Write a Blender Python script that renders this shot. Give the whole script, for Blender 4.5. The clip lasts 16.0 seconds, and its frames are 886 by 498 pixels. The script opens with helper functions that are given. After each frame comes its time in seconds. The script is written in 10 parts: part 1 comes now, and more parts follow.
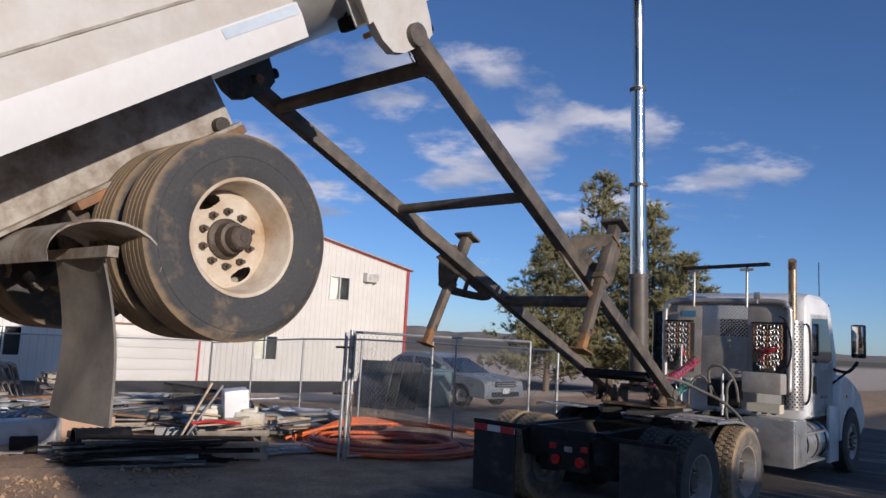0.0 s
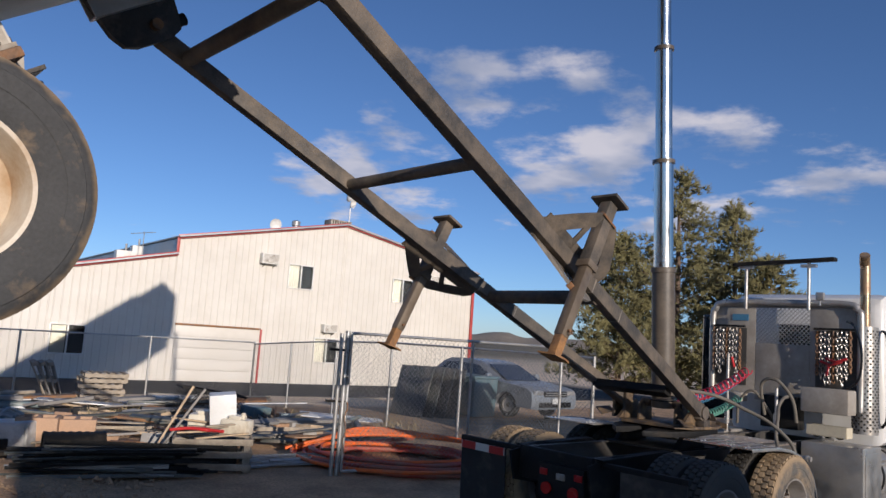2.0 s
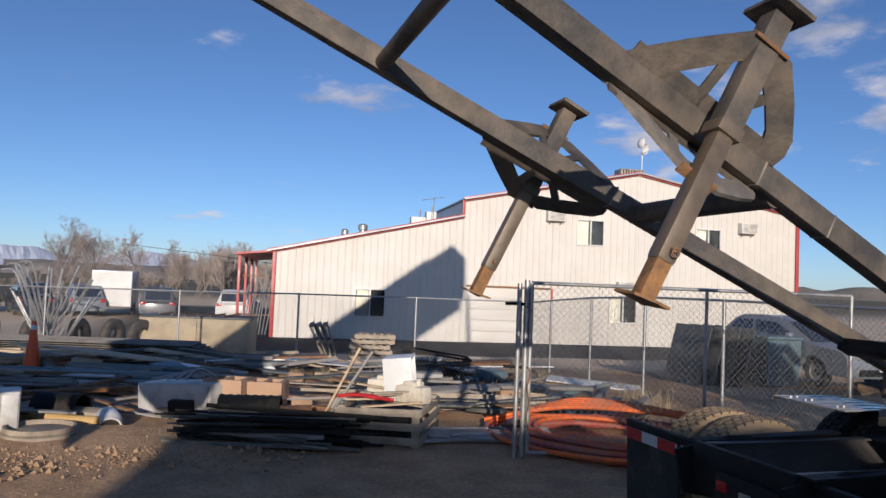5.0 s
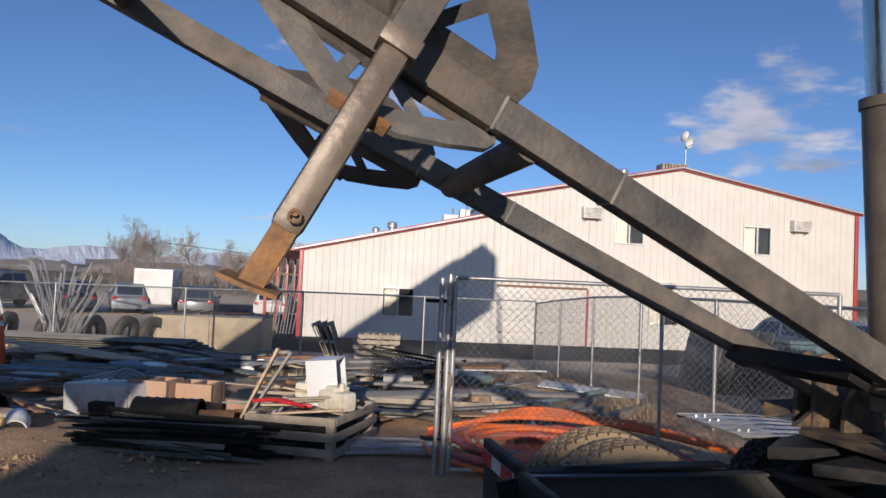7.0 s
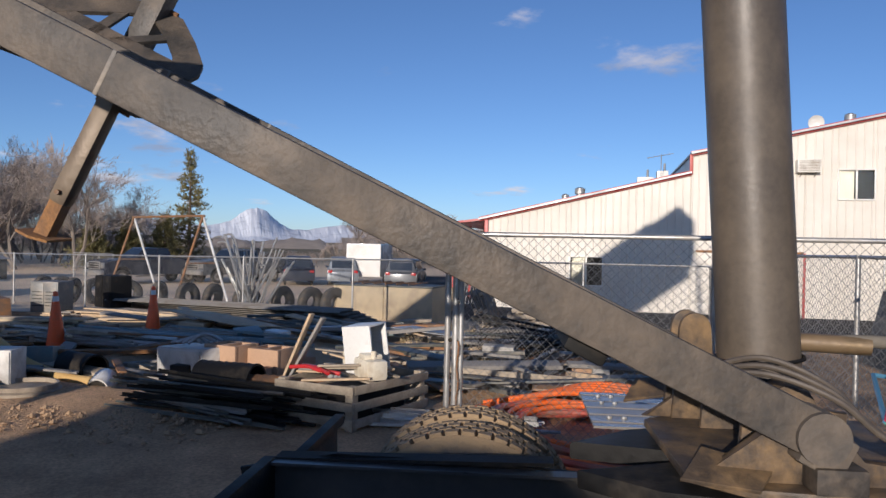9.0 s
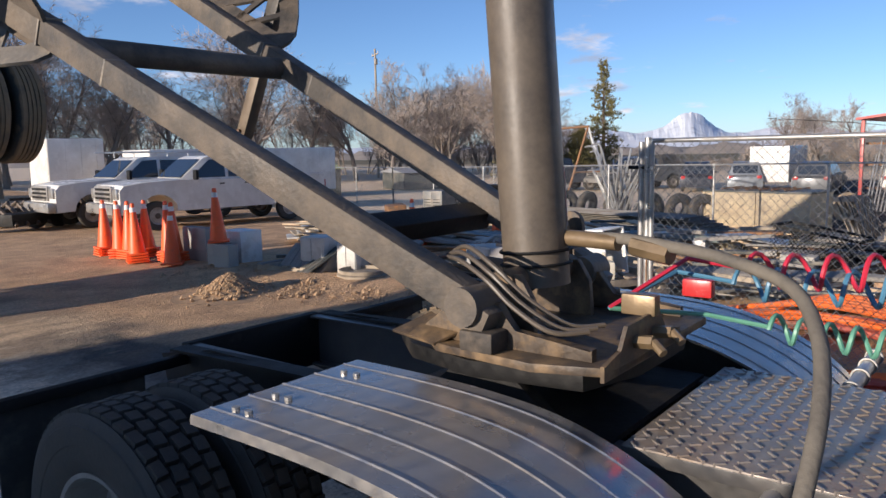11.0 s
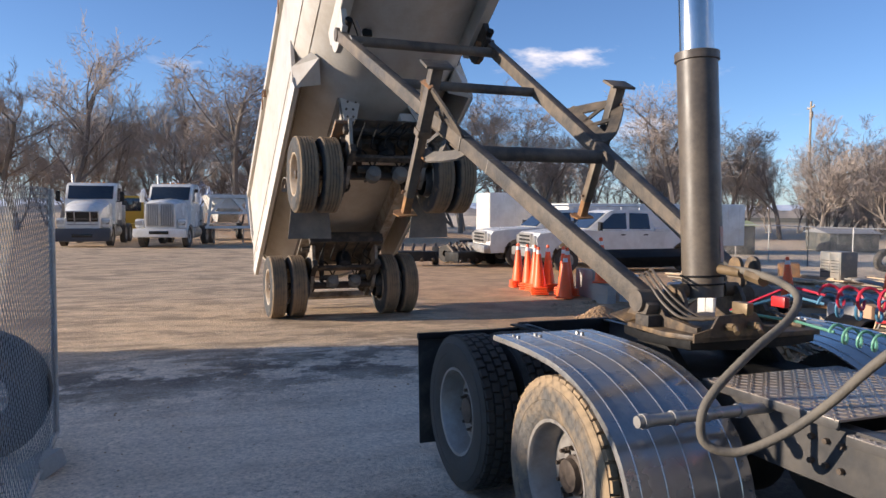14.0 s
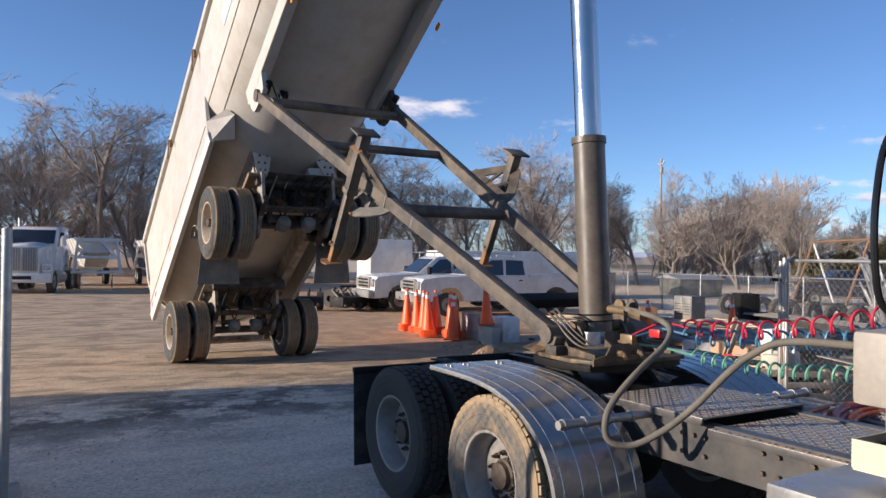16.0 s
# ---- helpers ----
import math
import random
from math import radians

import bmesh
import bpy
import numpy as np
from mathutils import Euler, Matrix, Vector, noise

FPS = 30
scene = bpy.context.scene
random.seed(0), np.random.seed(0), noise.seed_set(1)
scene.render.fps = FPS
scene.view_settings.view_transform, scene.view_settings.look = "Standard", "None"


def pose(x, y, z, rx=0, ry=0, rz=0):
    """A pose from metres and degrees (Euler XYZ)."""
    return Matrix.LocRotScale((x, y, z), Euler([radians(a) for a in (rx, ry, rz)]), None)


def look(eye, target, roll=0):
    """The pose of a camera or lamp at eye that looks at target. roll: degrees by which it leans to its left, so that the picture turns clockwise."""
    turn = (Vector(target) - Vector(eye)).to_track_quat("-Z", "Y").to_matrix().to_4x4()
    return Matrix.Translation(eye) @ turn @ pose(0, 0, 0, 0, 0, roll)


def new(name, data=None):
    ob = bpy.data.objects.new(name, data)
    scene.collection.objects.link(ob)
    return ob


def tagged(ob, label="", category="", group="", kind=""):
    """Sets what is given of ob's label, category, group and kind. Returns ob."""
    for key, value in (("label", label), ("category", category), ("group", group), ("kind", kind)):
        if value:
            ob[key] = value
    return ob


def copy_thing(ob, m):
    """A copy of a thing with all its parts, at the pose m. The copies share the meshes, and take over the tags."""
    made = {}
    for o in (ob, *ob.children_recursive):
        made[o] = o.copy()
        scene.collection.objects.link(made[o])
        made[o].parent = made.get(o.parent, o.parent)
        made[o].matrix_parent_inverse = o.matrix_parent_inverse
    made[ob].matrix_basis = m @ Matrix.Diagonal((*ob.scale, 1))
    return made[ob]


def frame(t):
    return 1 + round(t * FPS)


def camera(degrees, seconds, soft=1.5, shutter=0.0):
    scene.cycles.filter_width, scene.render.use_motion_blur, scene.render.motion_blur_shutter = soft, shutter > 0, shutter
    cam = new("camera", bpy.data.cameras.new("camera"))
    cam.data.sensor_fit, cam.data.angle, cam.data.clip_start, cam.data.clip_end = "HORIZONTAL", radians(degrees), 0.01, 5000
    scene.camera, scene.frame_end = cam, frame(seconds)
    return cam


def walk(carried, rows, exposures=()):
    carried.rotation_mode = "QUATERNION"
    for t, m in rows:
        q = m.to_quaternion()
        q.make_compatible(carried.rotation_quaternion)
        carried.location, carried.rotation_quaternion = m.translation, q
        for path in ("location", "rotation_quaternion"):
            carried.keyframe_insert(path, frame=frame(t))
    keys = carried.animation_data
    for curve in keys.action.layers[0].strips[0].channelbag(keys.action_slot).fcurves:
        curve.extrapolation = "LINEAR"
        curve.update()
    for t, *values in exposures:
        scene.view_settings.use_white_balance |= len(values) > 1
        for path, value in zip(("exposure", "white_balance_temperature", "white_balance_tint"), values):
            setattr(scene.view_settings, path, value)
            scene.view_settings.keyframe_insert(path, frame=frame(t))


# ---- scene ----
cam = camera(60.8, 16.0)
PATH = [
    (0, (2.106, -0.502, 1.928), (1.636, 1.428, 2.161), 3.1),
    (0.5, (2.311, -0.16, 1.977), (1.86, 1.77, 2.243), 3.2),
    (1, (2.578, 0.179, 1.951), (2.116, 2.105, 2.23), 3.4),
    (1.5, (2.753, 0.586, 1.898), (2.211, 2.492, 2.167), 3.7),
    (2, (2.85, 1.099, 1.953), (2.163, 2.962, 2.188), 4.0),
    (2.5, (3.01, 1.596, 1.934), (2.135, 3.383, 2.129), 4.1),
    (3, (3.08, 2.101, 1.877), (2.028, 3.795, 2.033), 3.7),
    (3.5, (3.135, 2.537, 1.91), (1.946, 4.14, 2.039), 3.0),
    (4, (3.262, 2.994, 1.886), (1.98, 4.525, 1.999), 2.8),
    (4.2, (3.274, 3.17, 1.891), (1.963, 4.678, 1.998), 2.7),
    (6.3, (3.366, 5.105, 1.916), (1.869, 6.428, 2.0), 2.4),
    (6.5, (3.439, 5.257, 1.897), (1.934, 6.572, 1.984), 2.5),
    (7, (3.663, 5.693, 1.909), (2.141, 6.988, 1.991), 2.6),
    (7.5, (3.787, 6.204, 1.841), (2.236, 7.466, 1.909), 2.8),
    (8, (3.916, 6.759, 1.854), (2.298, 7.933, 1.892), 2.4),
    (8.5, (4.062, 7.336, 1.853), (2.349, 8.368, 1.861), 1.9),
    (9, (4.123, 7.92, 1.844), (2.278, 8.692, 1.832), 1.2),
    (9.5, (4.372, 8.428, 1.826), (2.421, 8.869, 1.801), -0.9),
    (9.7, (4.493, 8.657, 1.855), (2.524, 9.001, 1.792), -1.6),
    (11.8, (5.712, 10.571, 1.887), (3.87, 9.83, 1.641), 1.6),
    (12, (5.883, 10.762, 1.886), (4.079, 9.93, 1.656), 2.5),
    (12.5, (6.128, 11.187, 1.919), (4.398, 10.221, 1.649), 4.1),
    (13, (6.314, 11.48, 1.934), (4.677, 10.363, 1.66), 3.7),
    (13.5, (6.628, 11.689, 1.938), (5.073, 10.444, 1.757), 1.6),
    (14, (6.916, 11.589, 1.921), (5.402, 10.286, 1.813), 0.3),
    (14.5, (7.16, 11.624, 1.914), (5.638, 10.329, 1.831), 0.3),
    (15, (7.395, 11.684, 1.911), (5.801, 10.479, 1.843), 0.6),
    (15.5, (7.74, 11.647, 1.94), (6.069, 10.549, 1.911), 0.8),
    (16, (7.959, 11.759, 1.958), (6.244, 10.73, 1.973), 0.7),
]
walk(cam, [(t, look(eye, target, roll)) for t, eye, target, roll in PATH], [(0, -0.1, 5650, 15), (2, -0.1, 5850, 14), (8.5, -0.08, 5900, 14), (9.5, 0.05, 5900, 14), (12, 0.62, 6250, 14), (13.5, 0.74, 6250, 14), (16, 0.54, 6100, 14)])

# ---- light ----
SUN_TO = Vector((0.741, -0.662, 0.217)).normalized()
world = bpy.data.worlds.new("world")
scene.world = world
world.use_nodes = True
wn, wl = world.node_tree.nodes, world.node_tree.links
wn.clear()
w_out = wn.new("ShaderNodeOutputWorld")
w_bg = wn.new("ShaderNodeBackground")
w_bg.inputs["Strength"].default_value = 0.1
sky = wn.new("ShaderNodeTexSky")
sky.sky_type = "NISHITA"
sky.sun_disc = False
sky.sun_elevation = radians(20)
sky.sun_rotation = math.atan2(SUN_TO.x, SUN_TO.y)
sky.altitude = 1500
sky.air_density = 0.9
sky.dust_density = 0.9
sky.ozone_density = 4.5
# thin broken cloud low in the sky
w_co = wn.new("ShaderNodeTexCoord")
w_sep = wn.new("ShaderNodeSeparateXYZ")
wl.new(w_co.outputs["Generated"], w_sep.inputs[0])


def w_math(op, x, y):
    m = wn.new("ShaderNodeMath")
    m.operation = op
    for k, v in enumerate((x, y)):
        if isinstance(v, float):
            m.inputs[k].default_value = v
        else:
            wl.new(v, m.inputs[k])
    return m.outputs[0]


w_h = w_math("MAXIMUM", w_math("ADD", w_sep.outputs[2], 0.16), 0.05)
w_vec = wn.new("ShaderNodeCombineXYZ")
wl.new(w_math("DIVIDE", w_sep.outputs[0], w_h), w_vec.inputs[0])
wl.new(w_math("DIVIDE", w_sep.outputs[1], w_h), w_vec.inputs[1])


def w_noise(scale, detail, rough):
    n = wn.new("ShaderNodeTexNoise")
    n.inputs["Scale"].default_value, n.inputs["Detail"].default_value, n.inputs["Roughness"].default_value = scale, detail, rough
    wl.new(w_vec.outputs[0], n.inputs["Vector"])
    return n.outputs["Fac"]


def w_range(v, a, b, c=0.0, d=1.0):
    r = wn.new("ShaderNodeMapRange")
    r.interpolation_type = "SMOOTHSTEP"
    r.inputs["From Min"].default_value, r.inputs["From Max"].default_value = a, b
    r.inputs["To Min"].default_value, r.inputs["To Max"].default_value = c, d
    wl.new(v, r.inputs["Value"])
    return r.outputs[0]


def w_lobe(azimuth, elevation, inner, outer, gain):
    """Rises towards one direction of the sky: degrees from north eastwards, and above the horizon."""
    a, e = radians(azimuth), radians(elevation)
    d = wn.new("ShaderNodeVectorMath")
    d.operation = "DOT_PRODUCT"
    d.inputs[1].default_value = (math.sin(a) * math.cos(e), math.cos(a) * math.cos(e), math.sin(e))
    wl.new(w_nrm.outputs["Vector"], d.inputs[0])
    return w_range(d.outputs["Value"], math.cos(radians(outer)), math.cos(radians(inner)), 0.0, gain)


w_nrm = wn.new("ShaderNodeVectorMath")
w_nrm.operation = "NORMALIZE"
wl.new(w_co.outputs["Generated"], w_nrm.inputs[0])
# a bank of broken cumulus in the north, a few wisps elsewhere
w_more = w_lobe(-13, 16, 2, 9, 0.19)
for az, el, a, b, g in ((-25, 12.5, 1, 7, 0.17), (-3, 14.5, 1, 8, 0.17), (7, 13, 1, 8, 0.12), (-19, 19, 0.5, 4, 0.14), (-30.5, 11.8, 0.5, 5, 0.14), (-90, 5, 1, 8, 0.12), (-52, 20, 1, 14, 0.06), (-120, 5, 1, 12, 0.1)):
    w_more = w_math("ADD", w_more, w_lobe(az, el, a, b, g))
w_puff = w_range(w_math("ADD", w_math("MINIMUM", w_more, 0.24), w_noise(2.2, 9.0, 0.58)), 0.62, 0.77)
w_cloud = w_math("MULTIPLY", w_puff, w_range(w_sep.outputs[2], 0.0, 0.05))
w_shade = wn.new("ShaderNodeMix")
w_shade.data_type = "RGBA"
w_shade.inputs["A"].default_value = (7.6, 6.9, 6.5, 1)
w_shade.inputs["B"].default_value = (3.3, 3.6, 4.4, 1)
wl.new(w_range(w_noise(2.0, 4.0, 0.5), 0.38, 0.6), w_shade.inputs["Factor"])
w_mix = wn.new("ShaderNodeMix")
w_mix.data_type = "RGBA"
wl.new(w_math("MULTIPLY", w_cloud, 0.85), w_mix.inputs["Factor"])
wl.new(sky.outputs[0], w_mix.inputs["A"])
wl.new(w_shade.outputs["Result"], w_mix.inputs["B"])
wl.new(w_mix.outputs["Result"], w_bg.inputs[0])
wl.new(w_bg.outputs[0], w_out.inputs[0])
sun_data = bpy.data.lights.new("sun", "SUN")
sun_data.energy = 4.6
sun_data.angle = radians(0.5)
sun_data.color = (1.0, 0.86, 0.68)
sun = new("sun", sun_data)
sun.matrix_basis = Matrix.Translation((30, -30, 20)) @ SUN_TO.to_track_quat("Z", "Y").to_matrix().to_4x4()


# ---- building helpers ----
def part(name, bm, material, parent=None, label="", m=None, smooth=38):
    """Link a bmesh as one mesh object under a thing or a part."""
    if m is not None:
        bm.transform(m)
    bmesh.ops.recalc_face_normals(bm, faces=bm.faces)
    me = bpy.data.meshes.new(name)
    bm.to_mesh(me)
    bm.free()
    return put(name, me, material, parent, label, smooth)


def put(name, me, material, parent=None, label="", smooth=38):
    if material and not me.materials:
        me.materials.append(material)
    if smooth and me.polygons:
        me.polygons.foreach_set("use_smooth", [True] * len(me.polygons))
        me.set_sharp_from_angle(angle=radians(smooth))
    ob = new(name, me)
    if parent is not None:
        ob.parent = parent
    if label:
        ob["label"] = label
    return ob


def share(name, me, parent, m=None, label=""):
    ob = new(name, me)
    ob.parent = parent
    if m is not None:
        ob.matrix_basis = m
    if label:
        ob["label"] = label
    return ob


def thing(name, label, category, m=None, group="", kind=""):
    ob = new(name)
    if m is not None:
        ob.matrix_basis = m
    return tagged(ob, label, category, group, kind)


def lone(name, bm, material, label, category, m=None, group="", kind="", smooth=38):
    """A thing that is one mesh."""
    ob = part(name, bm, material, None, smooth=smooth)
    if m is not None:
        ob.matrix_basis = m
    return tagged(ob, label, category, group, kind)


def BM():
    return bmesh.new()


def box(bm, c, s, rot=None, bev=0.0, taper=None):
    """A box with middle c and size s; taper scales the top in x and y."""
    hx, hy, hz = s[0] / 2, s[1] / 2, s[2] / 2
    tx, ty = taper or (1, 1)
    co = [(-hx, -hy, -hz), (hx, -hy, -hz), (hx, hy, -hz), (-hx, hy, -hz),
          (-hx * tx, -hy * ty, hz), (hx * tx, -hy * ty, hz), (hx * tx, hy * ty, hz), (-hx * tx, hy * ty, hz)]
    mt = Matrix.Translation(c) @ (rot.to_4x4() if rot is not None else Matrix())
    v = [bm.verts.new(mt @ Vector(p)) for p in co]
    fs = [bm.faces.new([v[i] for i in q]) for q in ((3, 2, 1, 0), (4, 5, 6, 7), (0, 1, 5, 4), (1, 2, 6, 5), (2, 3, 7, 6), (3, 0, 4, 7))]
    if bev:
        es = list({e for f in fs for e in f.edges})
        bmesh.ops.bevel(bm, geom=es, offset=bev, segments=2, profile=0.6, affect="EDGES", clamp_overlap=True)


def bar(bm, a, b, w, h, up=(0, 0, 1), bev=0.0):
    """A rectangular bar from a to b, w across and h high."""
    a, b = Vector(a), Vector(b)
    y = (b - a).normalized()
    x = y.cross(Vector(up)).normalized()
    z = x.cross(y)
    box(bm, (a + b) / 2, (w, (b - a).length, h), Matrix((x, y, z)).transposed(), bev)


def rod(bm, pts, r, seg=8, r2=None, closed=False, caps=True):
    """A round tube along points; r may run to r2."""
    pts = [Vector(p) for p in pts]
    n = len(pts)
    rings = []
    ref = None
    for i, p in enumerate(pts):
        if closed:
            d = pts[(i + 1) % n] - pts[i - 1]
        else:
            d = pts[min(i + 1, n - 1)] - pts[max(i - 1, 0)]
        d.normalize()
        if ref is None:
            ref = Vector((0, 0, 1)) if abs(d.z) < 0.9 else Vector((1, 0, 0))
        x = d.cross(ref).normalized()
        ref = x.cross(d).normalized()
        rr = r if r2 is None else r + (r2 - r) * i / (n - 1)
        rings.append([bm.verts.new(p + (x * math.cos(k * math.tau / seg) + ref * math.sin(k * math.tau / seg)) * rr) for k in range(seg)])
    for i in range(n if closed else n - 1):
        a, b = rings[i], rings[(i + 1) % n]
        for k in range(seg):
            bm.faces.new((a[k], a[(k + 1) % seg], b[(k + 1) % seg], b[k]))
    if caps and not closed:
        bm.faces.new(rings[0][::-1])
        bm.faces.new(rings[-1])


def lathe(bm, prof, m, seg=48, skip=None, close=True):
    """Turn a profile of (radius, along) round the local x axis."""
    rings = []
    for r, x in prof:
        rings.append([bm.verts.new(m @ Vector((x, r * math.cos(k * math.tau / seg), r * math.sin(k * math.tau / seg)))) for k in range(seg)])
    n = len(prof)
    for i in range(n if close else n - 1):
        a, b = rings[i], rings[(i + 1) % n]
        for k in range(seg):
            if skip and skip(i, k):
                continue
            bm.faces.new((a[k], a[(k + 1) % seg], b[(k + 1) % seg], b[k]))


def slab(bm, poly, h, m=None, bev=0.0):
    """A flat plate: the outline poly (x, y) raised by h along z."""
    m = m or Matrix()
    lo = [bm.verts.new(m @ Vector((x, y, 0))) for x, y in poly]
    hi = [bm.verts.new(m @ Vector((x, y, h))) for x, y in poly]
    n = len(poly)
    fs = [bm.faces.new(lo[::-1]), bm.faces.new(hi)]
    for i in range(n):
        fs.append(bm.faces.new((lo[i], lo[(i + 1) % n], hi[(i + 1) % n], hi[i])))
    if bev:
        es = list({e for f in fs[:2] for e in f.edges})
        bmesh.ops.bevel(bm, geom=es, offset=bev, segments=2, profile=0.6, affect="EDGES", clamp_overlap=True)


def loft(bm, sections, cap=True, ring=True):
    """Skin a row of sections with the same count of points."""
    rows = [[bm.verts.new(p) for p in sec] for sec in sections]
    n = len(rows[0])
    for a, b in zip(rows, rows[1:]):
        for k in range(n if ring else n - 1):
            bm.faces.new((a[k], a[(k + 1) % n], b[(k + 1) % n], b[k]))
    if cap and ring:
        bm.faces.new(rows[0][::-1])
        bm.faces.new(rows[-1])


def coil(bm, a, b, n, r, w, sag=0.12, seg=6, per=12):
    """A hanging coil of tube from a to b."""
    a, b = Vector(a), Vector(b)
    d = (b - a).normalized()
    x = d.cross(Vector((0, 0, 1))).normalized()
    z = x.cross(d)
    pts = []
    for i in range(n * per + 1):
        k = i / (n * per)
        c = a.lerp(b, k) - Vector((0, 0, sag * 4 * k * (1 - k)))
        th = i * math.tau / per
        pts.append(c + (x * math.cos(th) + z * math.sin(th)) * r)
    rod(bm, pts, w, seg)


def spline(pts, n=8):
    """Points of a smooth curve through pts."""
    pts = [Vector(q) for q in pts]
    out = []
    for i in range(len(pts) - 1):
        p0, p1, p2, p3 = pts[max(i - 1, 0)], pts[i], pts[i + 1], pts[min(i + 2, len(pts) - 1)]
        for k in range(n):
            t = k / n
            out.append(0.5 * ((2 * p1) + (p2 - p0) * t + (2 * p0 - 5 * p1 + 4 * p2 - p3) * t * t + (3 * p1 - p0 - 3 * p2 + p3) * t ** 3))
    out.append(pts[-1])
    return out




# ---- materials ----
def surf(name, base, rough=0.6, metal=0.0, var=0.15, big=1.2, fine=25.0, bump=0.15, dirt=None, amount=0.0, dscale=1.6, edge=0.12, spec=0.5, rvar=0.15, bscale=None):
    """A painted, worn or raw surface: two scales of variation, dirt and fine relief."""
    mt = bpy.data.materials.new(name)
    mt.use_nodes = True
    nt, nl = mt.node_tree.nodes, mt.node_tree.links
    b = nt["Principled BSDF"]
    co = nt.new("ShaderNodeTexCoord")
    n1 = nt.new("ShaderNodeTexNoise")
    n1.inputs["Scale"].default_value, n1.inputs["Detail"].default_value = big, 5
    n2 = nt.new("ShaderNodeTexNoise")
    n2.inputs["Scale"].default_value, n2.inputs["Detail"].default_value = fine, 4
    for n in (n1, n2):
        nl.new(co.outputs["Object"], n.inputs["Vector"])
    mixf = nt.new("ShaderNodeMath")
    mixf.operation = "ADD"
    nl.new(n1.outputs["Fac"], mixf.inputs[0])
    nl.new(n2.outputs["Fac"], mixf.inputs[1])
    rg = nt.new("ShaderNodeMapRange")
    rg.inputs["From Min"].default_value, rg.inputs["From Max"].default_value = 0.6, 1.4
    rg.inputs["To Min"].default_value, rg.inputs["To Max"].default_value = 1 - var, 1 + var
    nl.new(mixf.outputs[0], rg.inputs["Value"])
    mul = nt.new("ShaderNodeMix")
    mul.data_type, mul.blend_type = "RGBA", "MULTIPLY"
    mul.inputs["Factor"].default_value = 1
    mul.inputs["A"].default_value = (*base, 1)
    nl.new(rg.outputs[0], mul.inputs["B"])
    col = mul.outputs["Result"]
    if dirt:
        n3 = nt.new("ShaderNodeTexNoise")
        n3.inputs["Scale"].default_value, n3.inputs["Detail"].default_value, n3.inputs["Roughness"].default_value = dscale, 8, 0.65
        nl.new(co.outputs["Object"], n3.inputs["Vector"])
        ramp = nt.new("ShaderNodeMapRange")
        mid = 0.72 - 0.44 * amount
        ramp.inputs["From Min"].default_value, ramp.inputs["From Max"].default_value = mid - edge, mid + edge
        nl.new(n3.outputs["Fac"], ramp.inputs["Value"])
        mx = nt.new("ShaderNodeMix")
        mx.data_type = "RGBA"
        mx.inputs["B"].default_value = (*dirt, 1)
        nl.new(ramp.outputs[0], mx.inputs["Factor"])
        nl.new(col, mx.inputs["A"])
        col = mx.outputs["Result"]
        if metal:
            inv = nt.new("ShaderNodeMath")
            inv.operation = "MULTIPLY_ADD"
            inv.inputs[1].default_value, inv.inputs[2].default_value = -metal, metal
            nl.new(ramp.outputs[0], inv.inputs[0])
            nl.new(inv.outputs[0], b.inputs["Metallic"])
    nl.new(col, b.inputs["Base Color"])
    if metal and not dirt:
        b.inputs["Metallic"].default_value = metal
    rr = nt.new("ShaderNodeMapRange")
    rr.inputs["From Min"].default_value, rr.inputs["From Max"].default_value = 0.3, 0.7
    rr.inputs["To Min"].default_value, rr.inputs["To Max"].default_value = max(0.02, rough - rvar), min(1, rough + rvar)
    nl.new(n1.outputs["Fac"], rr.inputs["Value"])
    nl.new(rr.outputs[0], b.inputs["Roughness"])
    b.inputs["Specular IOR Level"].default_value = spec
    if bump:
        bp = nt.new("ShaderNodeBump")
        bp.inputs["Strength"].default_value, bp.inputs["Distance"].default_value = bump, 0.02
        if bscale:
            n4 = nt.new("ShaderNodeTexNoise")
            n4.inputs["Scale"].default_value, n4.inputs["Detail"].default_value = bscale, 4
            nl.new(co.outputs["Object"], n4.inputs["Vector"])
            nl.new(n4.outputs["Fac"], bp.inputs["Height"])
        else:
            nl.new(n2.outputs["Fac"], bp.inputs["Height"])
        nl.new(bp.outputs[0], b.inputs["Normal"])
    return mt


M_white = surf("tub_white_paint", (0.55, 0.515, 0.455), 0.45, var=0.05, big=0.5, fine=30, bump=0.03, dirt=(0.42, 0.36, 0.28), amount=0.2, dscale=3.5, edge=0.22)
M_frame = surf("trailer_frame_grey", (0.40, 0.36, 0.30), 0.65, var=0.15, bump=0.15, dirt=(0.17, 0.12, 0.075), amount=0.45, dscale=5, edge=0.12)
M_arm = surf("black_arm_steel", (0.066, 0.060, 0.053), 0.62, var=0.2, big=2.0, fine=45, bump=0.25, dirt=(0.24, 0.185, 0.13), amount=0.32, dscale=3.0, edge=0.2, spec=0.4)
# paler dusty steel; sun on the right lower bracket is in its colour
M_bracket = surf("sunlit_dusty_plate", (0.15, 0.137, 0.12), 0.65, var=0.2, big=3, fine=45, bump=0.2, dirt=(0.3, 0.25, 0.19), amount=0.35, dscale=7)
M_wire = surf("dull_fence_wire", (0.26, 0.26, 0.255), 0.5, 0.6, var=0.1, bump=0)
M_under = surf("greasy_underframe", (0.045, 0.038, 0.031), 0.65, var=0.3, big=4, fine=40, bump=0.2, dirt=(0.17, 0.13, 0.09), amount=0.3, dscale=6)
M_rust = surf("rusty_steel", (0.17, 0.105, 0.065), 0.75, var=0.3, big=5, fine=60, bump=0.3, dirt=(0.32, 0.15, 0.055), amount=0.45, dscale=6)
